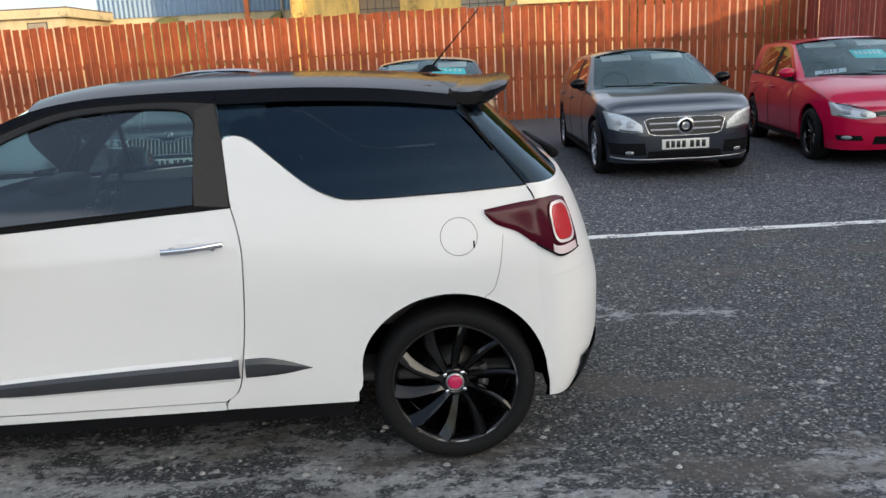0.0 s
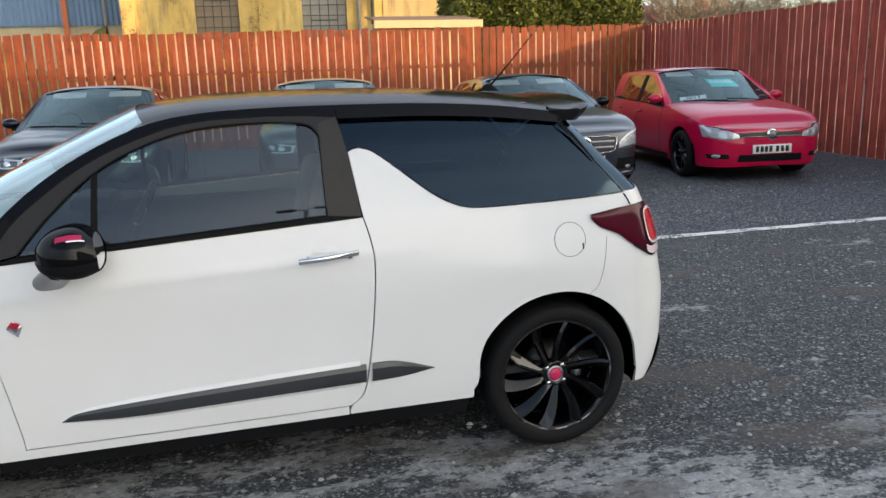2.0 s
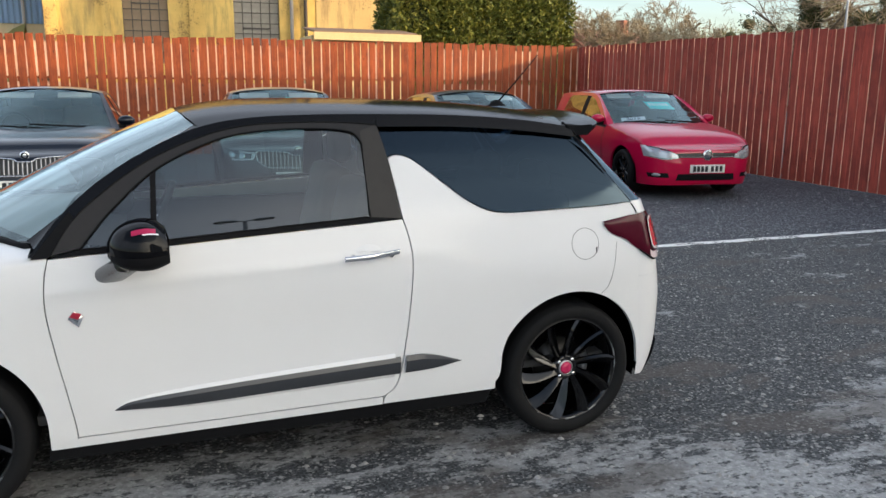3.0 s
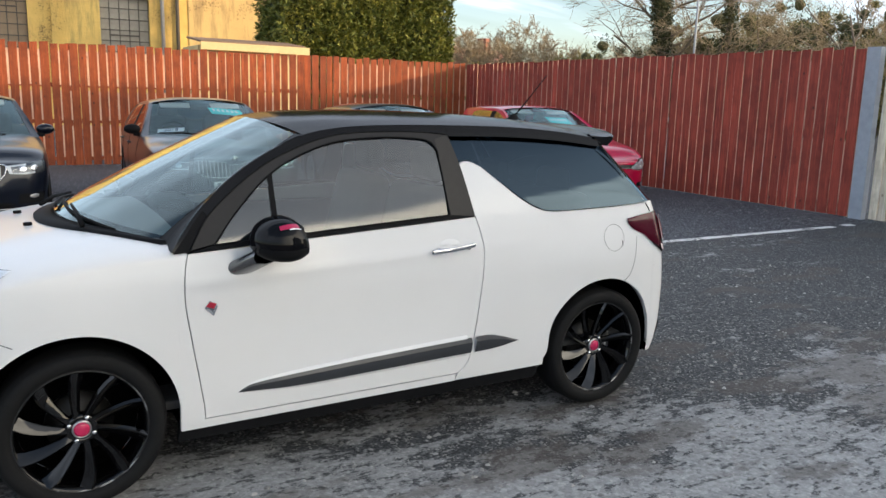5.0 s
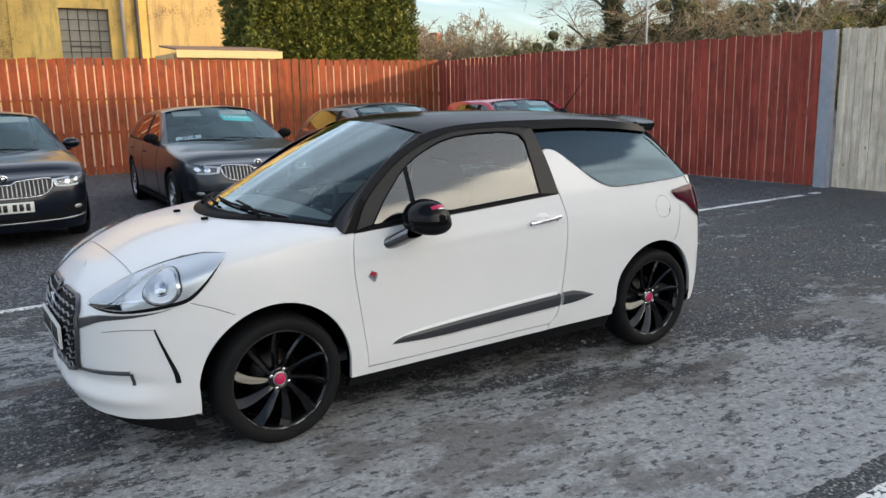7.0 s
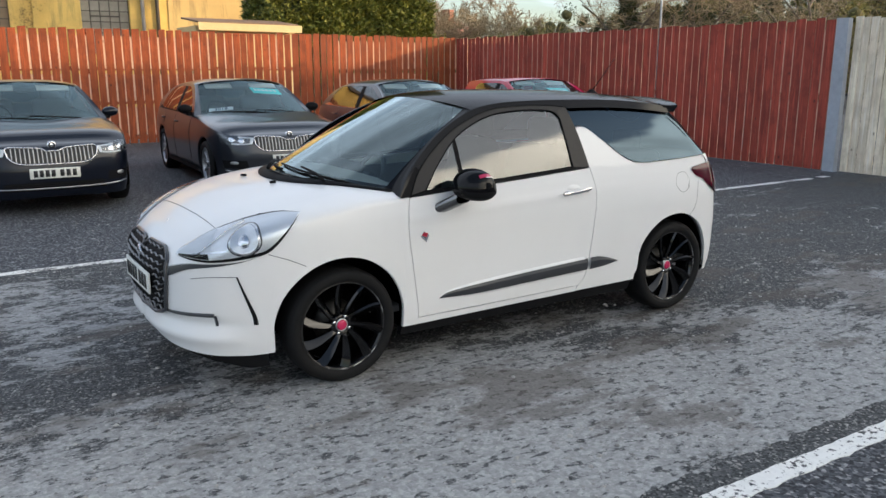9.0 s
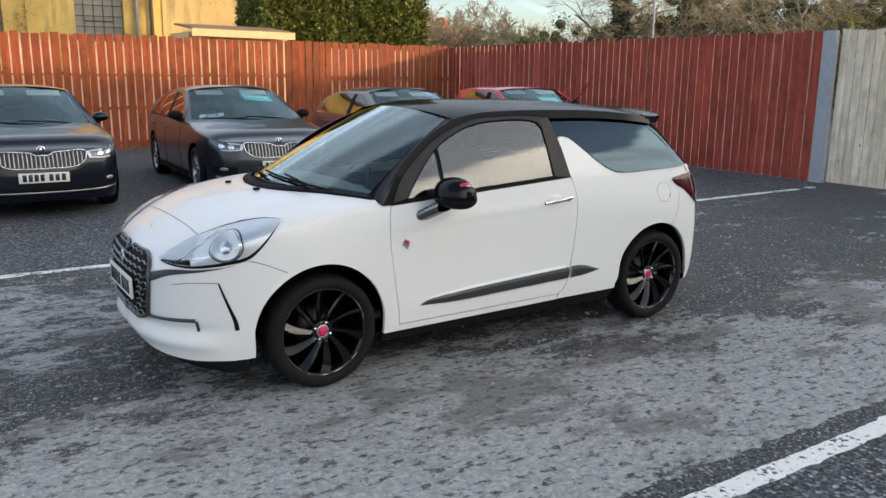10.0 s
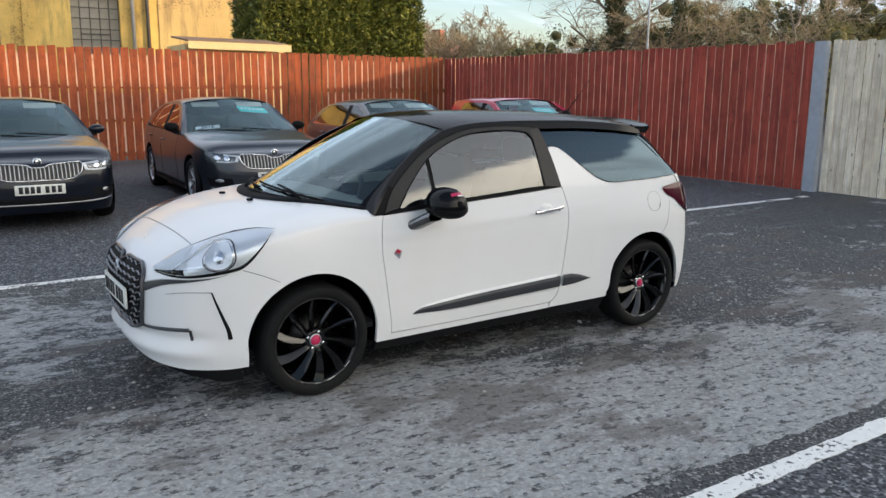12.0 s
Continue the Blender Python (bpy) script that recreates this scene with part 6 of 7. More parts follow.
    # cards behind the windscreen
    for kind, u, v, w, h, words in spec.get("cards", ()):
        c = screen(u, v)
        up_ = (screen(u, v + 0.05) - screen(u, v - 0.05)).normalized()
        across = (screen(u + 0.05, v) - screen(u - 0.05, v)).normalized()
        n = across.cross(up_).normalized()
        m = Matrix((across, up_, n)).transposed().to_4x4()
        card = part("windscreen_card", box_bm(w, h, 0.003), card_teal if kind == "price" else card_white, car, "teal price card behind the glass" if kind == "price" else "white year card behind the glass", smooth=False)
        card.matrix_local = Matrix.Translation(c - n * 0.02) @ m
        face = 1 if n.x > 0 else -1
        if words:
            tb = text_bm(words, h * 1.05, 0.0015)
            bmesh.ops.transform(tb, matrix=pose(0, 0, 0.003 * face, -90) if face > 0 else pose(0, 0, -0.003, -90, 0, 0), verts=tb.verts)
            part("card_letters", tb, card_ink, card, smooth=False)
        else:
            for k in range(6):
                part("card_mark", box_bm(w * 0.075, h * 0.34, 0.002, (w * (-0.36 + 0.14 * k), h * 0.12, 0.0025 * face)), card_white, card, smooth=False)
    face_out(car, (1.2, 0, 0.9))
    # wheels
    for x in (0.0, wb):
        for s in (1, -1):
            make_wheel(car, (x, s * (W - 0.125), hub), s, hub, spec["rim"], 0.225, spec["wheel"], spec["rim_mat"], satin_black, 0.4 * x)
    return car


def parked_at(x, front_y, yaw, spec):
    """The place of a car that looks along -y, with the middle of its nose at (x, front_y)."""
    return pose(x, front_y, 0, 0, 0, -90 + yaw) @ pose(-(spec["wb"] + spec["front"]), 0, 0)


FIVE = {"spokes": 10, "sweep": 0.0, "wide": (0.045, 0.030), "twist": 0.0, "bolts": 5}
BIG = dict(name="saloon_car", half=0.93, wb=2.841, front=0.93, rear=1.09, hub=0.335, belt=(0.99, 0.955), a_base=2.20, a_top=1.42, c_top=0.42, c_base=-0.80, q_end=-0.30, q_top=0.34, rail=1.395, crown=1.462, deck=1.02,
           hood=(1.02, 0.955, 0.90, 0.80), lean=0.42, bow=0.36, b_pillar=1.02, gaps=(2.02, 0.98, 0.22), handles=(1.18, 0.20), emblem=(0.765, 0.048), plate=0.475, rim=0.238, wheel=FIVE, rim_mat=alloy_silver,
           lamp_low=[(0.50, 0.665), (0.66, 0.655), (0.845, 0.675)], lamp_high=[(0.47, 0.755), (0.66, 0.775), (0.845, 0.795)], bulbs=(0.45, 0.75), bulb_r=0.036, lamp_mat=lamp_dark, lamp_bars=((0.06, 0.20, 0.05, 0.75, lamp_white), (0.78, 0.92, 0.05, 0.55, lamp_white), (0.20, 0.78, 0.05, 0.13, lamp_white)),
           fog=(0.56, 0.83, 0.36, 0.46, 0.72, 0.43), intake=(0.55, 0.50, 0.285, 0.375), lower_chrome=0.305,
           grille=dict(kind="upright", low=[(0.0, 0.575), (0.30, 0.580), (0.40, 0.610), (0.455, 0.66)], high=[(0.0, 0.715), (0.07, 0.715), (0.13, 0.745), (0.42, 0.760), (0.475, 0.74)], frame=0.008, span=0.415, count=20))
build_parked(parked_at(-3.02, 9.0, 0, BIG), BIG | dict(paint=navy_paint, mirror=navy_paint, belt_trim=satin_black), "dark navy saloon car parked nose out by the fence")
build_parked(parked_at(-0.17, 9.05, -3.0, BIG), BIG | dict(paint=slate_paint, mirror=satin_black, belt_trim=satin_black, cards=(("year", -0.64, 0.17, 0.34, 0.09, "2018"), ("price", 0.42, 0.68, 0.46, 0.20, ""))),
                            "dark grey saloon car with price cards behind windscreen")
EXEC = dict(name="saloon_car", half=0.905, wb=2.84, front=0.80, rear=1.04, hub=0.325, belt=(0.98, 0.935), a_base=2.16, a_top=1.36, c_top=0.20, c_base=-0.64, q_end=-0.26, q_top=0.16, rail=1.365, crown=1.438, deck=1.0,
            hood=(1.0, 0.945, 0.89, 0.79), lean=0.42, bow=0.36, b_pillar=1.0, gaps=(2.0, 0.96, 0.24), handles=(1.16, 0.20), emblem=(0.60, 0.098), plate=0.405, rim=0.225, wheel=FIVE, rim_mat=alloy_silver,
            lamp_low=[(0.46, 0.545), (0.62, 0.550), (0.80, 0.585)], lamp_high=[(0.47, 0.622), (0.62, 0.722), (0.84, 0.780)], bulbs=(0.4, 0.75), bulb_r=0.036, lamp_bars=((0.82, 0.96, 0.1, 0.95, lamp_white), (0.02, 0.12, 0.1, 0.7, trim_grey)),
            fog=(0.42, 0.80, 0.29, 0.425, 0.60, 0.315), intake=(0.42, 0.40, 0.25, 0.33), lower_chrome=0.235,
            grille=dict(kind="level", low=[(0.0, 0.50), (0.30, 0.505), (0.40, 0.53)], high=[(0.0, 0.695), (0.36, 0.69), (0.445, 0.665)], frame=0.005, span=0.40, levels=(0.565, 0.632), bar=0.013))
build_parked(parked_at(2.78, 8.83, -1.8, EXEC), EXEC | dict(paint=grey_paint, mirror=black_paint, belt_trim=chrome), "dark metallic grey executive saloon parked nose out")
SMALL = dict(name="hatchback_car", half=0.895, wb=2.62, front=0.86, rear=0.78, hub=0.318, belt=(0.98, 0.93), a_base=2.02, a_top=1.16, c_top=-0.34, c_base=-0.60, q_end=0.02, q_top=0.14, rail=1.395, crown=1.452, deck=1.0,
             hood=(1.0, 0.935, 0.85, 0.715), lean=0.30, bow=0.36, b_pillar=0.93, gaps=(1.92, 0.90, 0.20), handles=(1.08, 0.16), emblem=(0.605, 0.072), disc=0.62, plate=0.425, rim=0.228, wheel=FIVE | {"sweep": 0.15, "shiny": False}, rim_mat=alloy_black,
             lamp_low=[(0.42, 0.568), (0.60, 0.550), (0.80, 0.588)], lamp_high=[(0.43, 0.620), (0.60, 0.690), (0.82, 0.735)], bulbs=(0.35, 0.72), bulb_r=0.040, lamp_bars=((0.90, 0.98, 0.02, 0.98, satin_black), (0.03, 0.10, 0.1, 0.9, trim_grey)),
             fog=(0.53, 0.77, 0.305, 0.365, 0.68, 0.340), intake=(0.44, 0.42, 0.265, 0.355), lower_chrome=None,
             grille=dict(kind="level", low=[(0.0, 0.57), (0.42, 0.575)], high=[(0.0, 0.64), (0.44, 0.63)], frame=0.0, span=0.42, levels=(0.582,), bar=0.0030))
build_parked(parked_at(5.38, 8.85, -7.0, SMALL), SMALL | dict(paint=red_paint, mirror=red_paint, belt_trim=satin_black, cards=(("year", -0.60, 0.17, 0.36, 0.10, "2013"), ("price", 0.16, 0.55, 0.42, 0.28, ""))),
                          "red five-door hatchback with black alloy wheels")

# ---------------------------------------------------------------- ground and lines
rng = random.Random(7)
ground = from_lists("ground", [(-300, -200, 0), (300, -200, 0), (300, 400, 0), (-300, 400, 0)], [(0, 1, 2, 3)], asphalt_mat, None, smooth=False)
tagged(ground, "worn dark asphalt car park with dusty patches", "ground", kind="structure")


def road_line(x0, x1, y, half, name="road_line"):
    """A painted line with uneven edges, a few millimetres thick."""
    top, n = [], int((x1 - x0) / 0.05)
    a = [(x0 + (x1 - x0) * i / n, y - half + 0.018 * noise.noise((i * 0.31, y, 0)) - 0.010 * rng.random() ** 2) for i in range(n + 1)]
    b = [(x0 + (x1 - x0) * i / n, y + half + 0.018 * noise.noise((i * 0.31, y, 9)) + 0.010 * rng.random() ** 2) for i in range(n + 1)]
    bm = grid_bm([[(*p, 0.0) for p in a], [(*p, 0.004) for p in a], [(*p, 0.004) for p in b], [(*p, 0.0) for p in b]])
    ob = part(name, bm, line_mat, None, smooth=False)
    return tagged(ob, "worn white painted line on the asphalt", "road marking", "white lines", "structure")


road_line(-16, 7.08, 6.27, 0.047)
road_line(-16, 14, 0.875, 0.050)
road_line(7.30, 7.52, 6.30, 0.045)


def pebbles(n, x0, x1, y0, y1, size):
    vs, fs = [], []
    for _ in range(n):
        x, y, r = rng.uniform(x0, x1), rng.uniform(y0, y1), size * rng.uniform(0.4, 1.0) ** 2
        if noise.noise((x * 0.9, y * 0.9, 3)) < rng.uniform(-0.5, 0.35):
            continue
        k, a0, fl = len(vs), rng.random() * 6, rng.uniform(0.3, 0.6)
        for j in range(5):
            a = a0 + j * 1.2566
            q = r * rng.uniform(0.7, 1.2)
            vs.append((x + q * math.cos(a) * 1.2, y + q * math.sin(a), 0.0005))
        for j in range(5):
            a = a0 + j * 1.2566 + 0.3
            q = r * rng.uniform(0.4, 0.7)
            vs.append((x + q * math.cos(a), y + q * math.sin(a), r * fl * 1.3))
        for j in range(5):
            fs.append((k + j, k + (j + 1) % 5, k + 5 + (j + 1) % 5, k + 5 + j))
        fs.append(tuple(range(k + 5, k + 10)))
    return vs, fs


va, fa = pebbles(5200, -6, 4.5, 1.0, 6.2, 0.015)
vb, fb = pebbles(2600, -3, 8, 6.4, 9.0, 0.014)
n0 = len(va)
gravel = from_lists("loose_gravel", va + vb, fa + [tuple(i + n0 for i in f) for f in fb], stone_mat, None, smooth=False)
tagged(gravel, "pale loose stone chips scattered on the asphalt", "gravel", kind="stuff")

# ---------------------------------------------------------------- fences
def board_mesh(name, w, h, t, material, edge_mat=None):
    bm = bmesh.new()
    c = 0.004
    ring = [(-w / 2, -t / 2 + c), (-w / 2 + c, -t / 2), (w / 2 - c, -t / 2), (w / 2, -t / 2 + c), (w / 2, t / 2), (-w / 2, t / 2)]
    lo = [bm.verts.new((x, y, 0)) for x, y in ring]
    hi = [bm.verts.new((x, y, h + (0.004 if x > 0 else -0.004))) for x, y in ring]
    n = len(ring)
    for i in range(n):
        bm.faces.new((lo[i], lo[(i + 1) % n], hi[(i + 1) % n], hi[i])).normal_update()
    bm.faces.new(hi)
    bm.faces.new(lo[::-1])
    if edge_mat:
        for f in bm.faces:
            if abs(f.normal.x) > 0.9 or abs(f.calc_center_median().z - h) < 0.01:
                f.material_index = 1
    bm.normal_update()
    me = bpy.data.meshes.new(name)
    bm.to_mesh(me)
    bm.free()
    me.materials.append(material)
    if edge_mat:
        me.materials.append(edge_mat)
    return me


def fence_run(label, origin, turn, length, top, material, pitch, gap, thick, rails, posts=3.0, seed=1, edge_mat=None, tight=99.0, battens=None):
    """A close-boarded fence along its own x; boards in front, rails and posts behind."""
    r = random.Random(seed)
    m = pose(*origin, 0, 0, turn)
    fence = empty("fence", m, label, "fence", "boundary fences")
    widths = [pitch - gap + d for d in (-0.012, 0.0, 0.008)]
    meshes = [[board_mesh("board", w, top(0) + dz, thick, material, edge_mat) for w in widths] for dz in (-0.02, 0.0, 0.015)]
    x, gaps = 0.0, []
    while x < length - 0.05:
        k = r.randrange(3)
        ob = new("board", meshes[r.randrange(3)][k])
        ob.parent = fence
        ob.location = (x + widths[k] / 2, r.uniform(-0.004, 0.004), 0.012)
        ob.scale = (1, 1, top(x) / top(0))
        ob.rotation_euler = (r.uniform(-0.002, 0.002), r.uniform(-0.0025, 0.0025), r.uniform(-0.02, 0.02))
        wide = gap * (r.uniform(0.75, 1.2) if r.random() < 0.88 else 0.3) if x < tight else gap * r.uniform(0.45, 0.8)
        gaps.append((x + widths[k] + wide / 2, wide))
        x += widths[k] + wide
    cuts = [0.06, *[v for z in sorted(rails) for v in (z - 0.048, z + 0.048)], top(0) - 0.13]
    spans = [(a, b) for a, b in zip(cuts[::2], cuts[1::2]) if b - a > 0.1]
    strips = []
    for k in range(3 if battens else 0):
        bm = merge_bm(*[box_bm(gap * 1.5, 0.008, b - a - r.uniform(0.0, 0.05), (0, 0, (a + b) / 2), 0.0015, 1) for a, b in spans])
        me = bpy.data.meshes.new("batten")
        bm.to_mesh(me)
        bm.free()
        me.materials.append(battens)
        strips.append(me)
    for gx, gw in gaps if battens else ():
        if gw > 0.012 and noise.noise((gx * 0.55, seed * 3.1, 0)) > -0.22 and r.random() < 0.93:
            ob = new("batten", r.choice(strips))
            ob.parent = fence
            ob.location = (gx, thick / 2 - 0.0065, 0)
            ob.scale = (1, 1, top(gx) / top(0))
    for z in rails:
        part("rail", box_bm(length, 0.038, 0.085, (length / 2, thick / 2 + 0.026, z), 0.005, 1), material, fence, smooth=False)
    n = max(2, int(length / posts) + 1)
    for i in range(n):
        part("post", box_bm(0.09, 0.09, top(0) - 0.08, (0.1 + (length - 0.2) * i / (n - 1), thick / 2 + 0.095, top(0) / 2 - 0.04), 0.006, 1), material, fence, smooth=False)
    return fence


fence_run("tall red-stained timber board fence in evening sun", (-13.5, 17.7, 0), 0, 21.62, lambda x: 2.52 - 0.0085 * min(x, 11), fence_sunny, 0.187, 0.034, 0.021, (0.14, 0.90, 1.62), seed=3, edge_mat=fence_edge, battens=fence_edge)
fence_run("tall red-stained timber board fence in shade", (8.15, 17.66, 0), -90, 10.80, lambda x: 2.40, fence_shaded, 0.187, 0.026, 0.022, (0.14, 1.17), seed=5, edge_mat=batten_shaded, tight=7.2, battens=batten_shaded)
fence_run("weathered pale grey timber board fence beside a post", (8.22, 6.52, 0), -90, 5.6, lambda x: 2.40, fence_raw, 0.137, 0.016, 0.021, (0.35, 1.12, 1.95), seed=9)
bm = bmesh.new()
ring = [(0, -0.10), (0.11, -0.10), (0.11, -0.085), (0.018, -0.085), (0.018, 0.085), (0.11, 0.085), (0.11, 0.10), (0, 0.10)]
low = [bm.verts.new((x, y, 0)) for x, y in ring]
cap = [bm.verts.new((x, y, 2.41)) for x, y in ring]
for i in range(8):
    bm.faces.new((low[i], low[(i + 1) % 8], cap[(i + 1) % 8], cap[i]))
bm.faces.new(cap)
bmesh.ops.recalc_face_normals(bm, faces=bm.faces)
gate_post = part("gate_post", bm, post_grey, None, smooth=False)
gate_post.location = (8.10, 6.66, 0)
tagged(gate_post, "grey painted steel post between two fences", "post")

# ---------------------------------------------------------------- buildings behind the fence
def block(name, x0, x1, y0, y1, z0, z1, material, parent, bevel=0.0):
    return part(name, box_bm(x1 - x0, y1 - y0, z1 - z0, ((x0 + x1) / 2, (y0 + y1) / 2, (z0 + z1) / 2), bevel, 1), material, parent, smooth=False)


works = empty("works_building", pose(0, 34, 0), "old yellow-ochre rendered workshop with steel grid windows", "building")
WIN = [(-2.75, -1.08, 2.2, 5.9, board_pane), (1.42, 3.24, 2.2, 5.07, old_pane)]
edges = [-5.5, *[v for w_ in WIN for v in w_[:2]], 8.7]
for a, b in zip(edges[::2], edges[1::2]):
    block("wall", a, b, 0, 0.4, 0, 9, wall_ochre, works)
for x0, x1, z0, z1, pane in WIN:
    block("wall", x0, x1, 0, 0.4, 0, z0, wall_ochre, works)
    block("wall", x0, x1, 0, 0.4, z1, 9, wall_ochre, works)
    win = block("window", x0, x1, 0.26, 0.29, z0, z1, old_steel, works)
    nx, nz = 5, max(4, round((z1 - z0) / 0.42))
    for i in range(nx):
        for j in range(nz):
            ax, az = (x1 - x0) / nx, (z1 - z0) / nz
            p = part("pane", box_bm(ax - 0.035, 0.012, az - 0.035), pane, win, smooth=False)
            p.location = (x0 + ax * (i + 0.5), 0.252 + rng.uniform(-0.003, 0.003), z0 + az * (j + 0.5))
            p.rotation_euler = (rng.uniform(-0.02, 0.02), 0, rng.uniform(-0.02, 0.02))
    for i in range(nx + 1):
        block("glazing_bar", x0 + (x1 - x0) * i / nx - 0.016, x0 + (x1 - x0) * i / nx + 0.016, 0.215, 0.26, z0, z1, old_steel, win)
    for j in range(nz + 1):
        block("glazing_bar", x0, x1, 0.218, 0.26, z0 + (z1 - z0) * j / nz - 0.016, z0 + (z1 - z0) * j / nz + 0.016, old_steel, win)
    block("opening_light", x0 + 0.34, x1 - 0.36, 0.19, 0.215, z1 - 1.45, z1 - 1.40, old_steel, win)
for x0, x1, d in ((-5.5, -5.05, 0.18), (-3.5, -3.2, 0.10), (-0.30, -0.08, 0.12), (8.15, 8.75, 0.25)):
    block("pilaster", x0, x1, -d, 0, 0, 9, wall_ochre if x0 < 8 else wall_panel, works)
block("render_panel", 4.75, 8.0, -0.05, 0, 0, 9, wall_panel, works)
for x in (3.72, 4.30):
    part("drainpipe", tube_bm([(x, -0.12, 0), (x, -0.12, 9)], 0.075, 10), pipe_mat if x < 4 else old_steel, works)
part("conduit", tube_bm([(8.02, -0.10, 0), (8.02, -0.10, 9)], 0.06, 8), old_steel, works)
block("wall", -5.5, -5.1, 0.4, 12, 0, 9, wall_ochre, works)
block("wall", 8.3, 8.7, 0.4, 12, 0, 9, wall_ochre, works)
block("wall", -5.1, 8.3, 11.6, 12, 0, 9, wall_ochre, works)
block("roof", -5.7, 8.9, -0.3, 12.2, 9, 9.25, roof_felt, works)

shed = empty("lean_to_shed", pose(3.7, 21.9, 0), "low cream shed with a brown felted roof", "shed")
block("wall", -1.35, 1.55, 0, 1.9, 0, 2.78, fascia_cream, shed)
ob = part("roof", box_bm(2.9, 1.7, 0.05, (0, 0, 0), 0.008, 1), shed_felt, shed, smooth=False)
ob.location, ob.rotation_euler = (0.1, 0.56, 2.94), (radians(6), radians(0.4), 0)
ob = part("fascia", box_bm(3.0, 0.03, 0.20, (0, 0, 0), 0.004, 1), fascia_cream, shed, smooth=False)
ob.location, ob.rotation_euler = (0.15, -0.30, 2.74), (0, radians(0.4), 0)

clad = empty("clad_warehouse", pose(-11.3, 42, 0), "blue corrugated metal warehouse above a cream wall", "building")
rows = [[(-5.2 + 0.04 * i, 0.05 * (1 if i % 6 in (1, 2) else (0.5 if i % 6 in (0, 3) else -0.2)), z) for i in range(260)] for z in (4.05, 9.0)]
part("cladding", grid_bm(rows), blue_clad, clad, smooth=False)
block("wall", -5.2, 5.2, 0.1, 0.4, 0, 4.05, wall_cream, clad)
block("wall", -5.2, 5.2, 0.4, 10, 0, 8.9, wall_cream, clad)
for x in (2.3, 5.05):
    block("post", x - 0.12, x + 0.12, -0.15, 0.0, 0, 9, orange_post, clad)
part("downpipe", tube_bm([(4.1, -0.35, 0), (4.1, -0.35, 6.5)], 0.07, 8), pipe_mat, clad)

office = empty("flat_roofed_office", pose(-18.6, 37, 0), "low cream flat-roofed office with small windows", "building")
block("wall", -6, 2.6, 0, 6, 0, 3.95, wall_cream, office)
block("fascia", -6.2, 2.85, -0.25, 6.2, 3.95, 4.32, wall_cream, office, 0.01)
block("roof", -6.2, 2.85, -0.25, 6.2, 4.32, 4.38, roof_felt, office)
for x in (-1.1, 1.35):
    w_ = block("window", x - 0.45, x + 0.45, -0.03, 0.02, 3.05, 3.78, old_steel, office)
    block("pane", x - 0.40, x + 0.40, -0.045, -0.03, 3.10, 3.73, old_pane, w_)

mound = part("grassy_bank", grid_bm([[(-14 + 0.5 * i, 38.5 + 0.6 * j, max(0, 3.95 * math.sin(math.pi * j / 6) * (0.75 + 0.25 * math.sin(i * 0.55)) + 0.1 * noise.noise((i * 0.7, j, 0)))) for i in range(15)] for j in range(7)]), olive_leaf, None)
tagged(mound, "low olive-green grassy bank behind the fence", "bank")

# ---------------------------------------------------------------- plants
def leaf_cloud(points, size, r, flat=0.5):
    """Small pointed leaves round given points with their outward ways."""
    vs, fs = [], []
    for p, n in points:
        k = len(vs)
        d = Vector((r.gauss(0, 1), r.gauss(0, 1), r.gauss(0, 1))).normalized()
        a = (n * flat + d).normalized()
        b = a.cross(Vector((r.gauss(0, 1), r.gauss(0, 1), r.gauss(0, 1)))).normalized()
        s = size * r.uniform(0.6, 1.3)
        vs += [p - b * s * 0.28, p + a * s * 0.5 - b * s * 0.05 + b * 0.0, p + a * s, p + a * s * 0.45 + b * s * 0.33]
        fs.append((k, k + 1, k + 2, k + 3))
    return vs, fs


def tall_hedge(x0, x1, y0, y1, h):
    r = random.Random(21)
    hedge = empty("conifer_hedge", pose(0, 0, 0), "tall dense green conifer hedge in evening sun", "hedge")
    pts = []

    def lump(x, z):
        return 0.28 * noise.noise((x * 0.9, z * 0.55, 1.7)) + 0.16 * noise.noise((x * 2.6, z * 1.8, 5.0))
    for _ in range(52000):
        f = r.random()
        z = r.uniform(1.2, h)
        if f < 0.60:
            x = r.uniform(x0, x1)
            p, n = Vector((x, y0 - lump(x, z) + r.uniform(-0.05, 0.22), z)), Vector((0, -1, 0.35))
        elif f < 0.76:
            y = r.uniform(y0, y1)
            p, n = Vector((x1 + lump(y, z) - r.uniform(-0.05, 0.2), y, z)), Vector((1, 0, 0.35))
        elif f < 0.90:
            y = r.uniform(y0, y1)
            p, n = Vector((x0 - lump(y, z) + r.uniform(-0.05, 0.2), y, z)), Vector((-1, 0, 0.35))
        else:
            x, y = r.uniform(x0, x1), r.uniform(y0, y1)
            p, n = Vector((x, y, h + lump(x, y) * 1.5)), Vector((0, 0, 1))
        pts.append((p, n))
    vs, fs = leaf_cloud(pts, 0.17, r, 0.9)
    # added dark box, stands in for the shaded depth behind the leaves
    part("core", box_bm(x1 - x0 - 0.5, y1 - y0 - 0.5, h - 0.2, ((x0 + x1) / 2, (y0 + y1) / 2, h / 2 - 0.1), 0.2, 2), hedge_inner_shade, hedge)
    tagged(from_lists("foliage", vs, fs, hedge_leaf, hedge, smooth=False), kind="stuff")
    return hedge


tall_hedge(5.35, 11.25, 23.9, 26.6, 7.6)


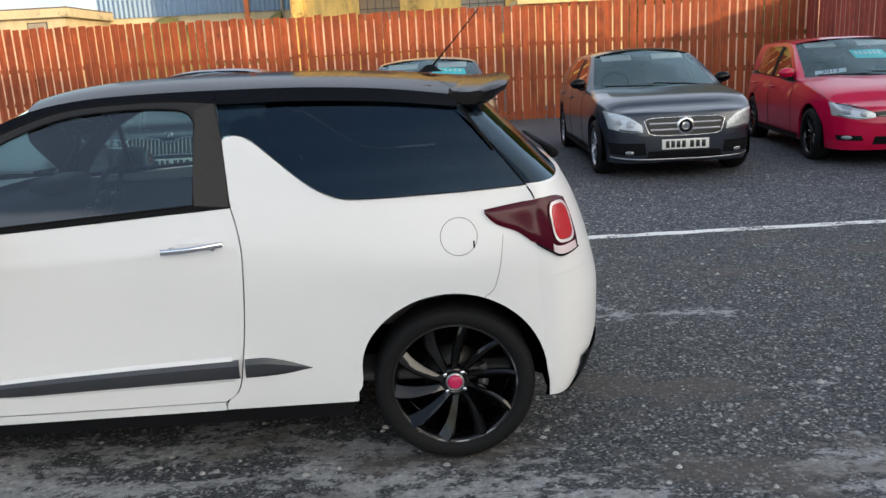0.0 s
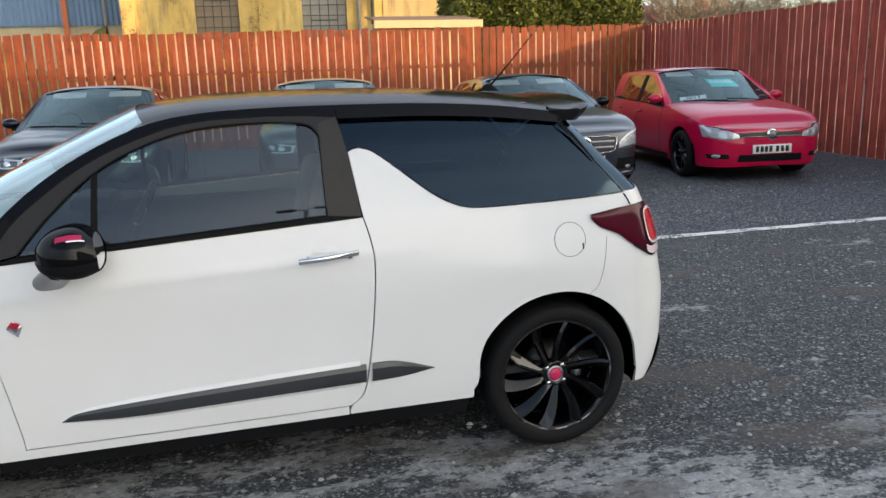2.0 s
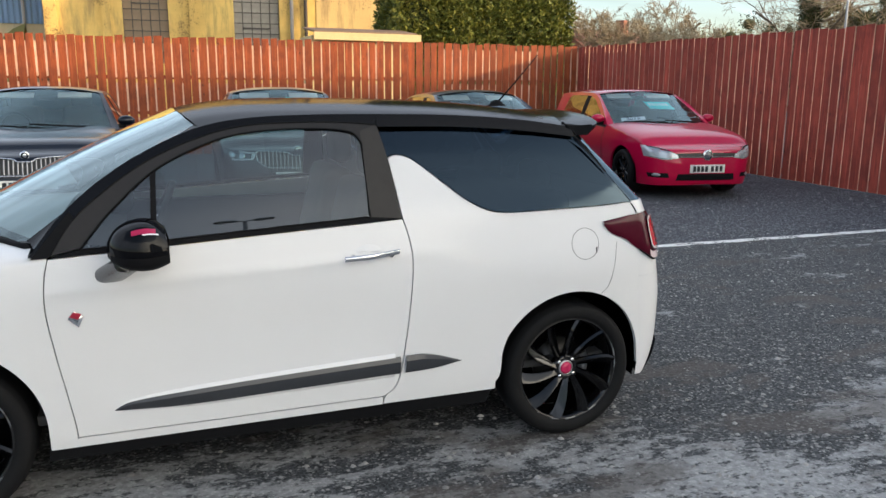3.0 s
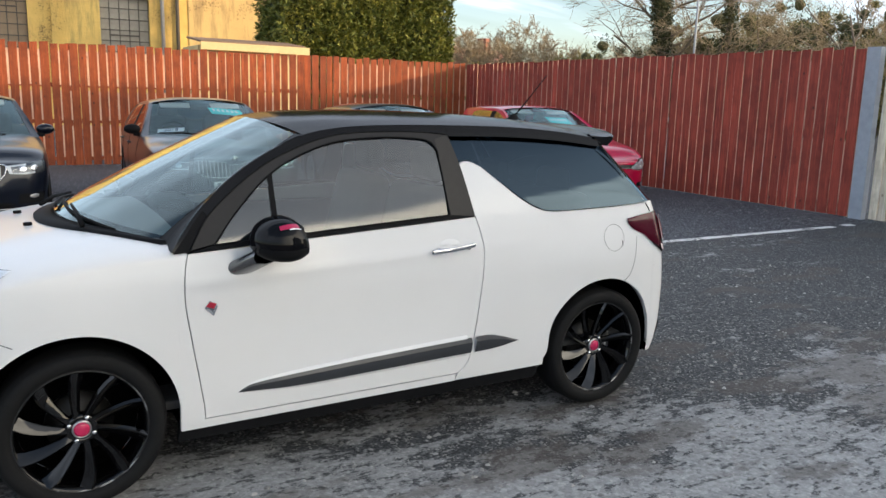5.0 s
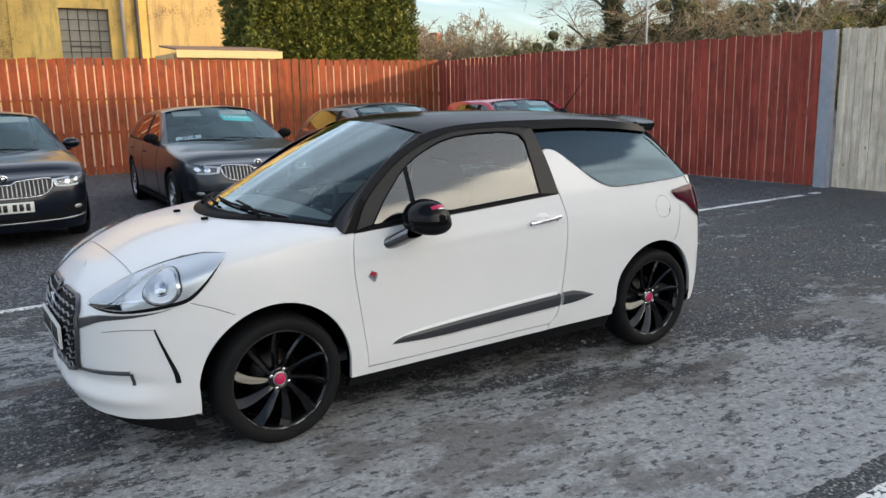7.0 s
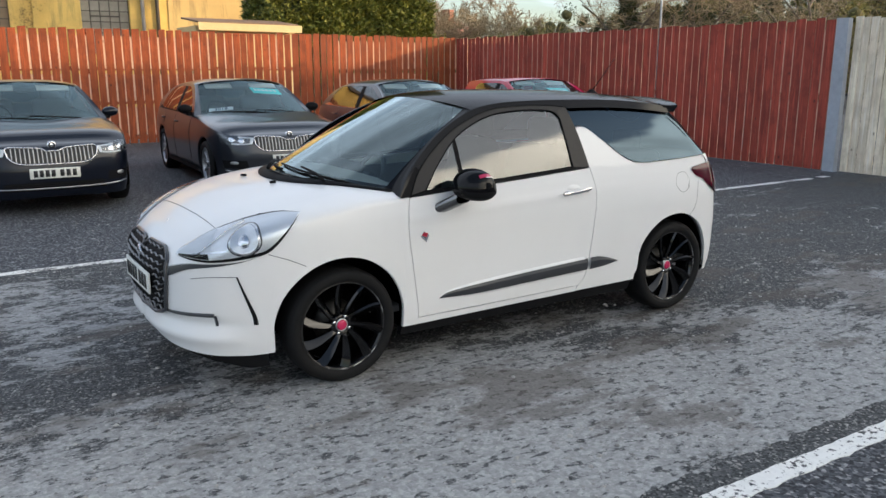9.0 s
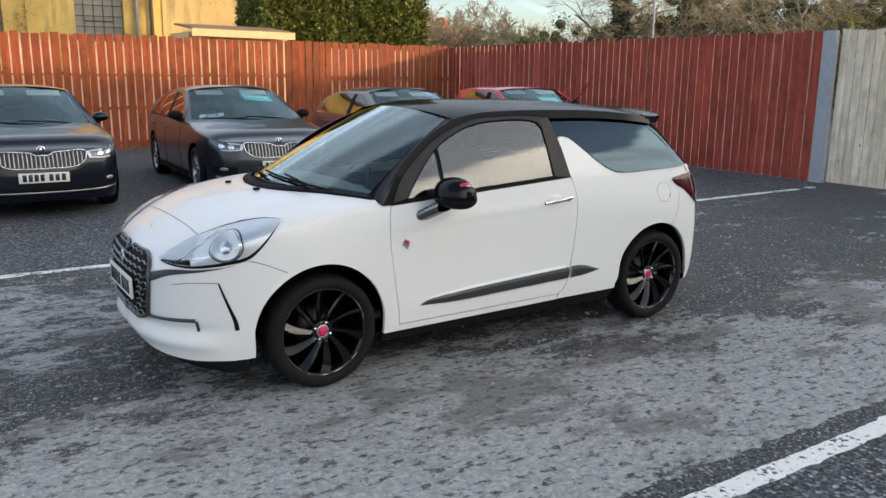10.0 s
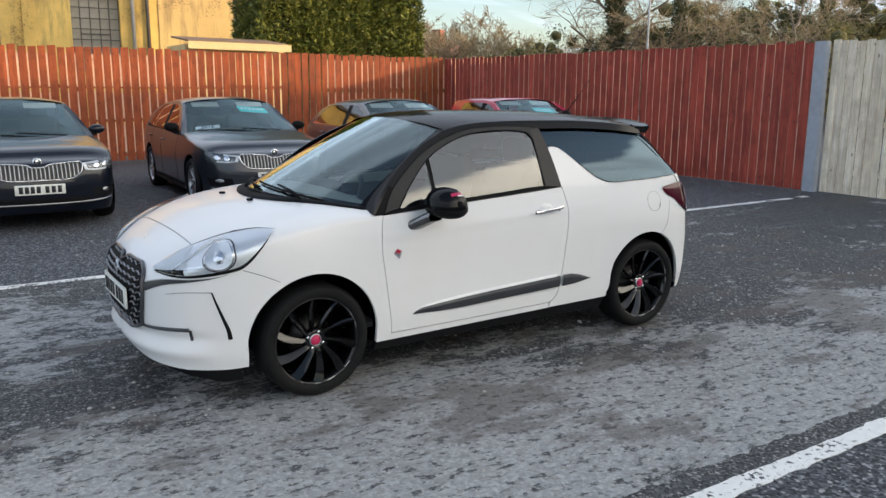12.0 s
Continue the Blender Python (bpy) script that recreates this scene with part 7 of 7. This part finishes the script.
def grow(r, start, way, length, radius, depth, out, droop=0.0, spread=0.7):
    """Adds the tubes of a limb and of those that leave it."""
    pts, p, d = [start], start, way
    steps = 4
    for _ in range(steps):
        d = (d + Vector((r.gauss(0, 0.16), r.gauss(0, 0.16), r.gauss(0, 0.12) - droop))).normalized()
        p = p + d * length / steps
        pts.append(p)
    out.append((pts, [max(0.004, radius * (1 - 0.55 * i / steps)) for i in range(steps + 1)]))
    if depth == 0:
        return
    for _ in range(r.choice((3, 3, 4)) if depth > 1 else 6):
        k = r.randrange(1, steps + 1)
        q = (d + Vector((r.gauss(0, spread), r.gauss(0, spread), r.gauss(0.1, spread * 0.6)))).normalized()
        grow(r, pts[k], q, length * r.uniform(0.5, 0.75), radius * (1 - 0.5 * k / steps) * 0.55, depth - 1, out, droop, spread)


def tubes_to_lists(tubes, n):
    vs, fs = [], []
    for pts, rad in tubes:
        k0 = len(vs)
        for i, p in enumerate(pts):
            d = (pts[min(i + 1, len(pts) - 1)] - pts[max(i - 1, 0)]).normalized()
            a = d.orthogonal().normalized()
            b = d.cross(a)
            for j in range(n):
                t = 2 * math.pi * j / n
                vs.append(p + (a * math.cos(t) + b * math.sin(t)) * rad[i])
        for i in range(len(pts) - 1):
            for j in range(n):
                fs.append((k0 + i * n + j, k0 + i * n + (j + 1) % n, k0 + (i + 1) * n + (j + 1) % n, k0 + (i + 1) * n + j))
    return vs, fs


def bare_tree(at, height, seed, label, ivy=0, spread=0.7, depth=4, floor=0.008, girth=1.0):
    r = random.Random(seed)
    tree = empty("tree", pose(*at), label, "tree", "bare trees beyond the fence")
    limbs = []
    trunk = [Vector((0, 0, 0)), Vector((0.1, 0.05, height * 0.2)), Vector((r.uniform(-0.3, 0.3), 0, height * 0.42)), Vector((r.uniform(-0.4, 0.4), 0.1, height * 0.62))]
    part("trunk", tube_bm(trunk, [height * girth * k for k in (0.028, 0.022, 0.017, 0.011)], 10), bark, tree)
    for k in range(9):
        q = r.uniform(0.25, 1.0)
        i = min(2, int(q * 3))
        p = trunk[i].lerp(trunk[i + 1], q * 3 - i)
        a = 2.4 * k + r.random()
        grow(r, p, Vector((math.cos(a) * 0.9, math.sin(a) * 0.9, r.uniform(0.35, 1.0))).normalized(), height * r.uniform(0.26, 0.40), height * 0.0072, depth - 1, limbs, 0.01, spread)
    limbs = [(p, [max(floor, q) for q in rad]) for p, rad in limbs]
    thick = [t for t in limbs if t[1][0] > 0.022]
    thin = [t for t in limbs if t[1][0] <= 0.022]
    tagged(from_lists("branchwork", *tubes_to_lists(thick, 5), bark, tree), kind="stuff")
    tagged(from_lists("twigwork", *tubes_to_lists(thin, 3), twig_mat, tree), kind="stuff")
    if ivy:
        pts = []
        for _ in range(ivy):
            q = r.random() ** 0.8
            i = min(2, int(q * 3))
            c = trunk[i].lerp(trunk[i + 1], q * 3 - i)
            d = Vector((r.gauss(0, 1), r.gauss(0, 1), r.gauss(0, 1))).normalized()
            wide = 0.30 + 0.65 * abs(noise.noise((c.x * 1.3, c.z * 0.8, seed)))
            pts.append((c + d * wide * r.random() ** 0.4, d))
        tagged(from_lists("ivy", *leaf_cloud(pts, 0.16, r, 0.6), ivy_leaf, tree), kind="stuff")
    return tree


bare_tree((24.3, 27.3, 0), 11.5, 4, "leafless tree with a thick ivy-covered trunk", 12000, 0.75, 5)
bare_tree((26.4, 25.4, 0), 10.0, 11, "leafless tree with some ivy on its trunk", 4000, 0.7, 5)
bare_tree((31.5, 22.8, 0), 9.0, 15, "leafless tree with thin pale branches", 0, 0.55, 5, girth=0.4)
for i, (x, y, h) in enumerate(((27.6, 52.0, 8.2), (29.5, 51.0, 8.6), (31.3, 52.5, 7.8), (33.5, 49.5, 7.2), (36.8, 49.0, 6.6), (28.5, 49.0, 7.4), (32.4, 50.0, 7.9), (35.2, 48.0, 7.0))):
    bare_tree((x, y, 0), h * 0.80, 30 + i, "distant leafless tree with brown twigs", 0, 0.5, 5, 0.015)


def bush(at, wide, high, seed, leaf, label):
    r = random.Random(seed)
    ob = empty("bush", pose(*at), label, "bush", "bushes beyond the fence")
    stems = []
    for k in range(12):
        a = r.random() * 6.28
        grow(r, Vector((r.gauss(0, wide * 0.15), r.gauss(0, wide * 0.15), 0)), Vector((math.cos(a) * 0.5, math.sin(a) * 0.5, 1)).normalized(), high * 0.6, 0.05, 2, stems, 0, 0.5)
    tagged(from_lists("stemwork", *tubes_to_lists(stems, 3), twig_mat, ob), kind="stuff")
    pts, cores = [], []
    clumps = [(Vector((r.gauss(0, wide * 0.42), r.gauss(0, wide * 0.34), high * r.uniform(0.12, 0.88) * (1 - 0.35 * r.random() ** 2))), r.uniform(0.09, 0.22) * wide * 0.6) for _ in range(90)]
    for c, q in clumps:
        core = bmesh.new()
        bmesh.ops.create_icosphere(core, subdivisions=2, radius=q * 0.70)
        for v in core.verts:
            v.co *= 1 + 0.45 * noise.noise(tuple(v.co * 2.2 + c))
        bmesh.ops.translate(core, verts=core.verts, vec=c)
        cores.append(core)
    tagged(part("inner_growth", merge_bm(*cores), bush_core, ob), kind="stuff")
    for _ in range(13000):
        c, q = r.choice(clumps)
        d = Vector((r.gauss(0, 1), r.gauss(0, 1), r.gauss(0, 1))).normalized()
        pts.append((c + d * q * r.random() ** 0.5 * (1.45 + 0.5 * noise.noise(tuple(d * 2 + c))), d))
    tagged(from_lists("foliage", *leaf_cloud(pts, 0.20, r, 0.6), leaf, ob, smooth=False), kind="stuff")
    return ob


ROW = ((30.5, 48.5, 5.0, 4.3, 0), (34.6, 45.6, 5.0, 4.9, 0), (37.5, 42.5, 4.5, 5.6, 1), (40.0, 39.5, 5.0, 6.8, 0), (42.6, 36.8, 5.5, 7.8, 0), (45.2, 34.2, 5.5, 8.0, 1), (47.0, 31.2, 5.5, 8.3, 0), (48.8, 28.2, 5.5, 8.6, 0),
       (50.0, 25.2, 5.5, 8.6, 1), (51.0, 22.2, 5.5, 8.6, 0), (27.5, 26.2, 3.5, 4.6, 1), (32.0, 19.5, 4.0, 4.8, 0))
for i, (x, y, w, h, dark) in enumerate(ROW):
    leaf = ivy_leaf if dark else olive_leaf
    bush((x, y, 0), w, h * 1.12, 60 + i, leaf, "rough olive-green hedgerow bush" if leaf is olive_leaf else "dark evergreen bush in the hedgerow")

thicket = []
rr = random.Random(77)
for _ in range(1500):
    q = rr.random()
    p = Vector((26, 53, 0)).lerp(Vector((52, 27, 0)), q) + Vector((rr.gauss(0, 1.2), rr.gauss(0, 1.2), 0))
    grow(rr, p, Vector((rr.gauss(0, 0.2), rr.gauss(0, 0.2), 1)).normalized(), rr.uniform(2.2, 3.6), 0.03, 1, thicket, 0, 0.45)
tw = from_lists("thicket", *tubes_to_lists(thicket, 3), twig_mat, None)
tagged(tw, "tangle of brown leafless hedgerow stems", "hedgerow", kind="stuff")

house = empty("far_house", pose(31.5, 57, 0, 0, 0, 25), "distant house with a reddish tiled roof", "house")
block("wall", -5, 5, -3, 3, 0, 3.6, wall_cream, house)
roofm = from_lists("roof", [(-5.3, -3.3, 3.5), (5.3, -3.3, 3.5), (5.3, 0, 5.6), (-5.3, 0, 5.6), (5.3, 3.3, 3.5), (-5.3, 3.3, 3.5)], [(0, 1, 2, 3), (3, 2, 4, 5), (1, 4, 2), (0, 3, 5)], roof_tile, house, smooth=False)
block("chimney", 2.6, 3.4, -0.4, 0.4, 5.0, 6.5, roof_tile, roofm)

pole = part("pole", tube_bm([(22.4, 23.6, 0), (22.4, 23.6, 7.6)], [0.05, 0.04], 10), post_grey, None)
tagged(pole, "thin pale upright pole beyond the fence", "pole")

# twin-headed lamp behind the parking bays, mirrored in the car's side glass
lamp_post = empty("street_lamp", pose(-0.36, -9.2, 0), "tall grey twin-headed street lamp behind the bays", "street lamp")
part("pole", tube_bm([(0, 0, 0), (0, 0, 1.2), (0, 0, 1.25), (0, 0, 10.0)], [0.11, 0.11, 0.075, 0.05], 12), post_grey, lamp_post)
part("base_plate", box_bm(0.36, 0.36, 0.03, (0, 0, 0.015), 0.006), post_grey, lamp_post)
for s in (1, -1):
    arm = part("arm", tube_bm([(0, 0, 9.94), (s * 0.16, 0, 10.0), (s * 0.24, 0, 10.02)], 0.03, 8), post_grey, lamp_post)
    part("lamp_head", box_bm(0.46, 0.22, 0.11, (s * 0.42, 0, 10.04), 0.04, 3), post_grey, arm)

# an unseen long hall, added behind the yard to shade it from the low sun
hall = empty("sales_hall", pose(18.5, -17, 0), "plain unseen hall added behind the yard to block the low sun", "building")
block("wall", -10, 20.5, -5, 5, 0, 9.15, wall_back, hall)
block("roof", -10.2, 20.7, -5.2, 5.2, 9.15, 9.3, roof_felt, hall)
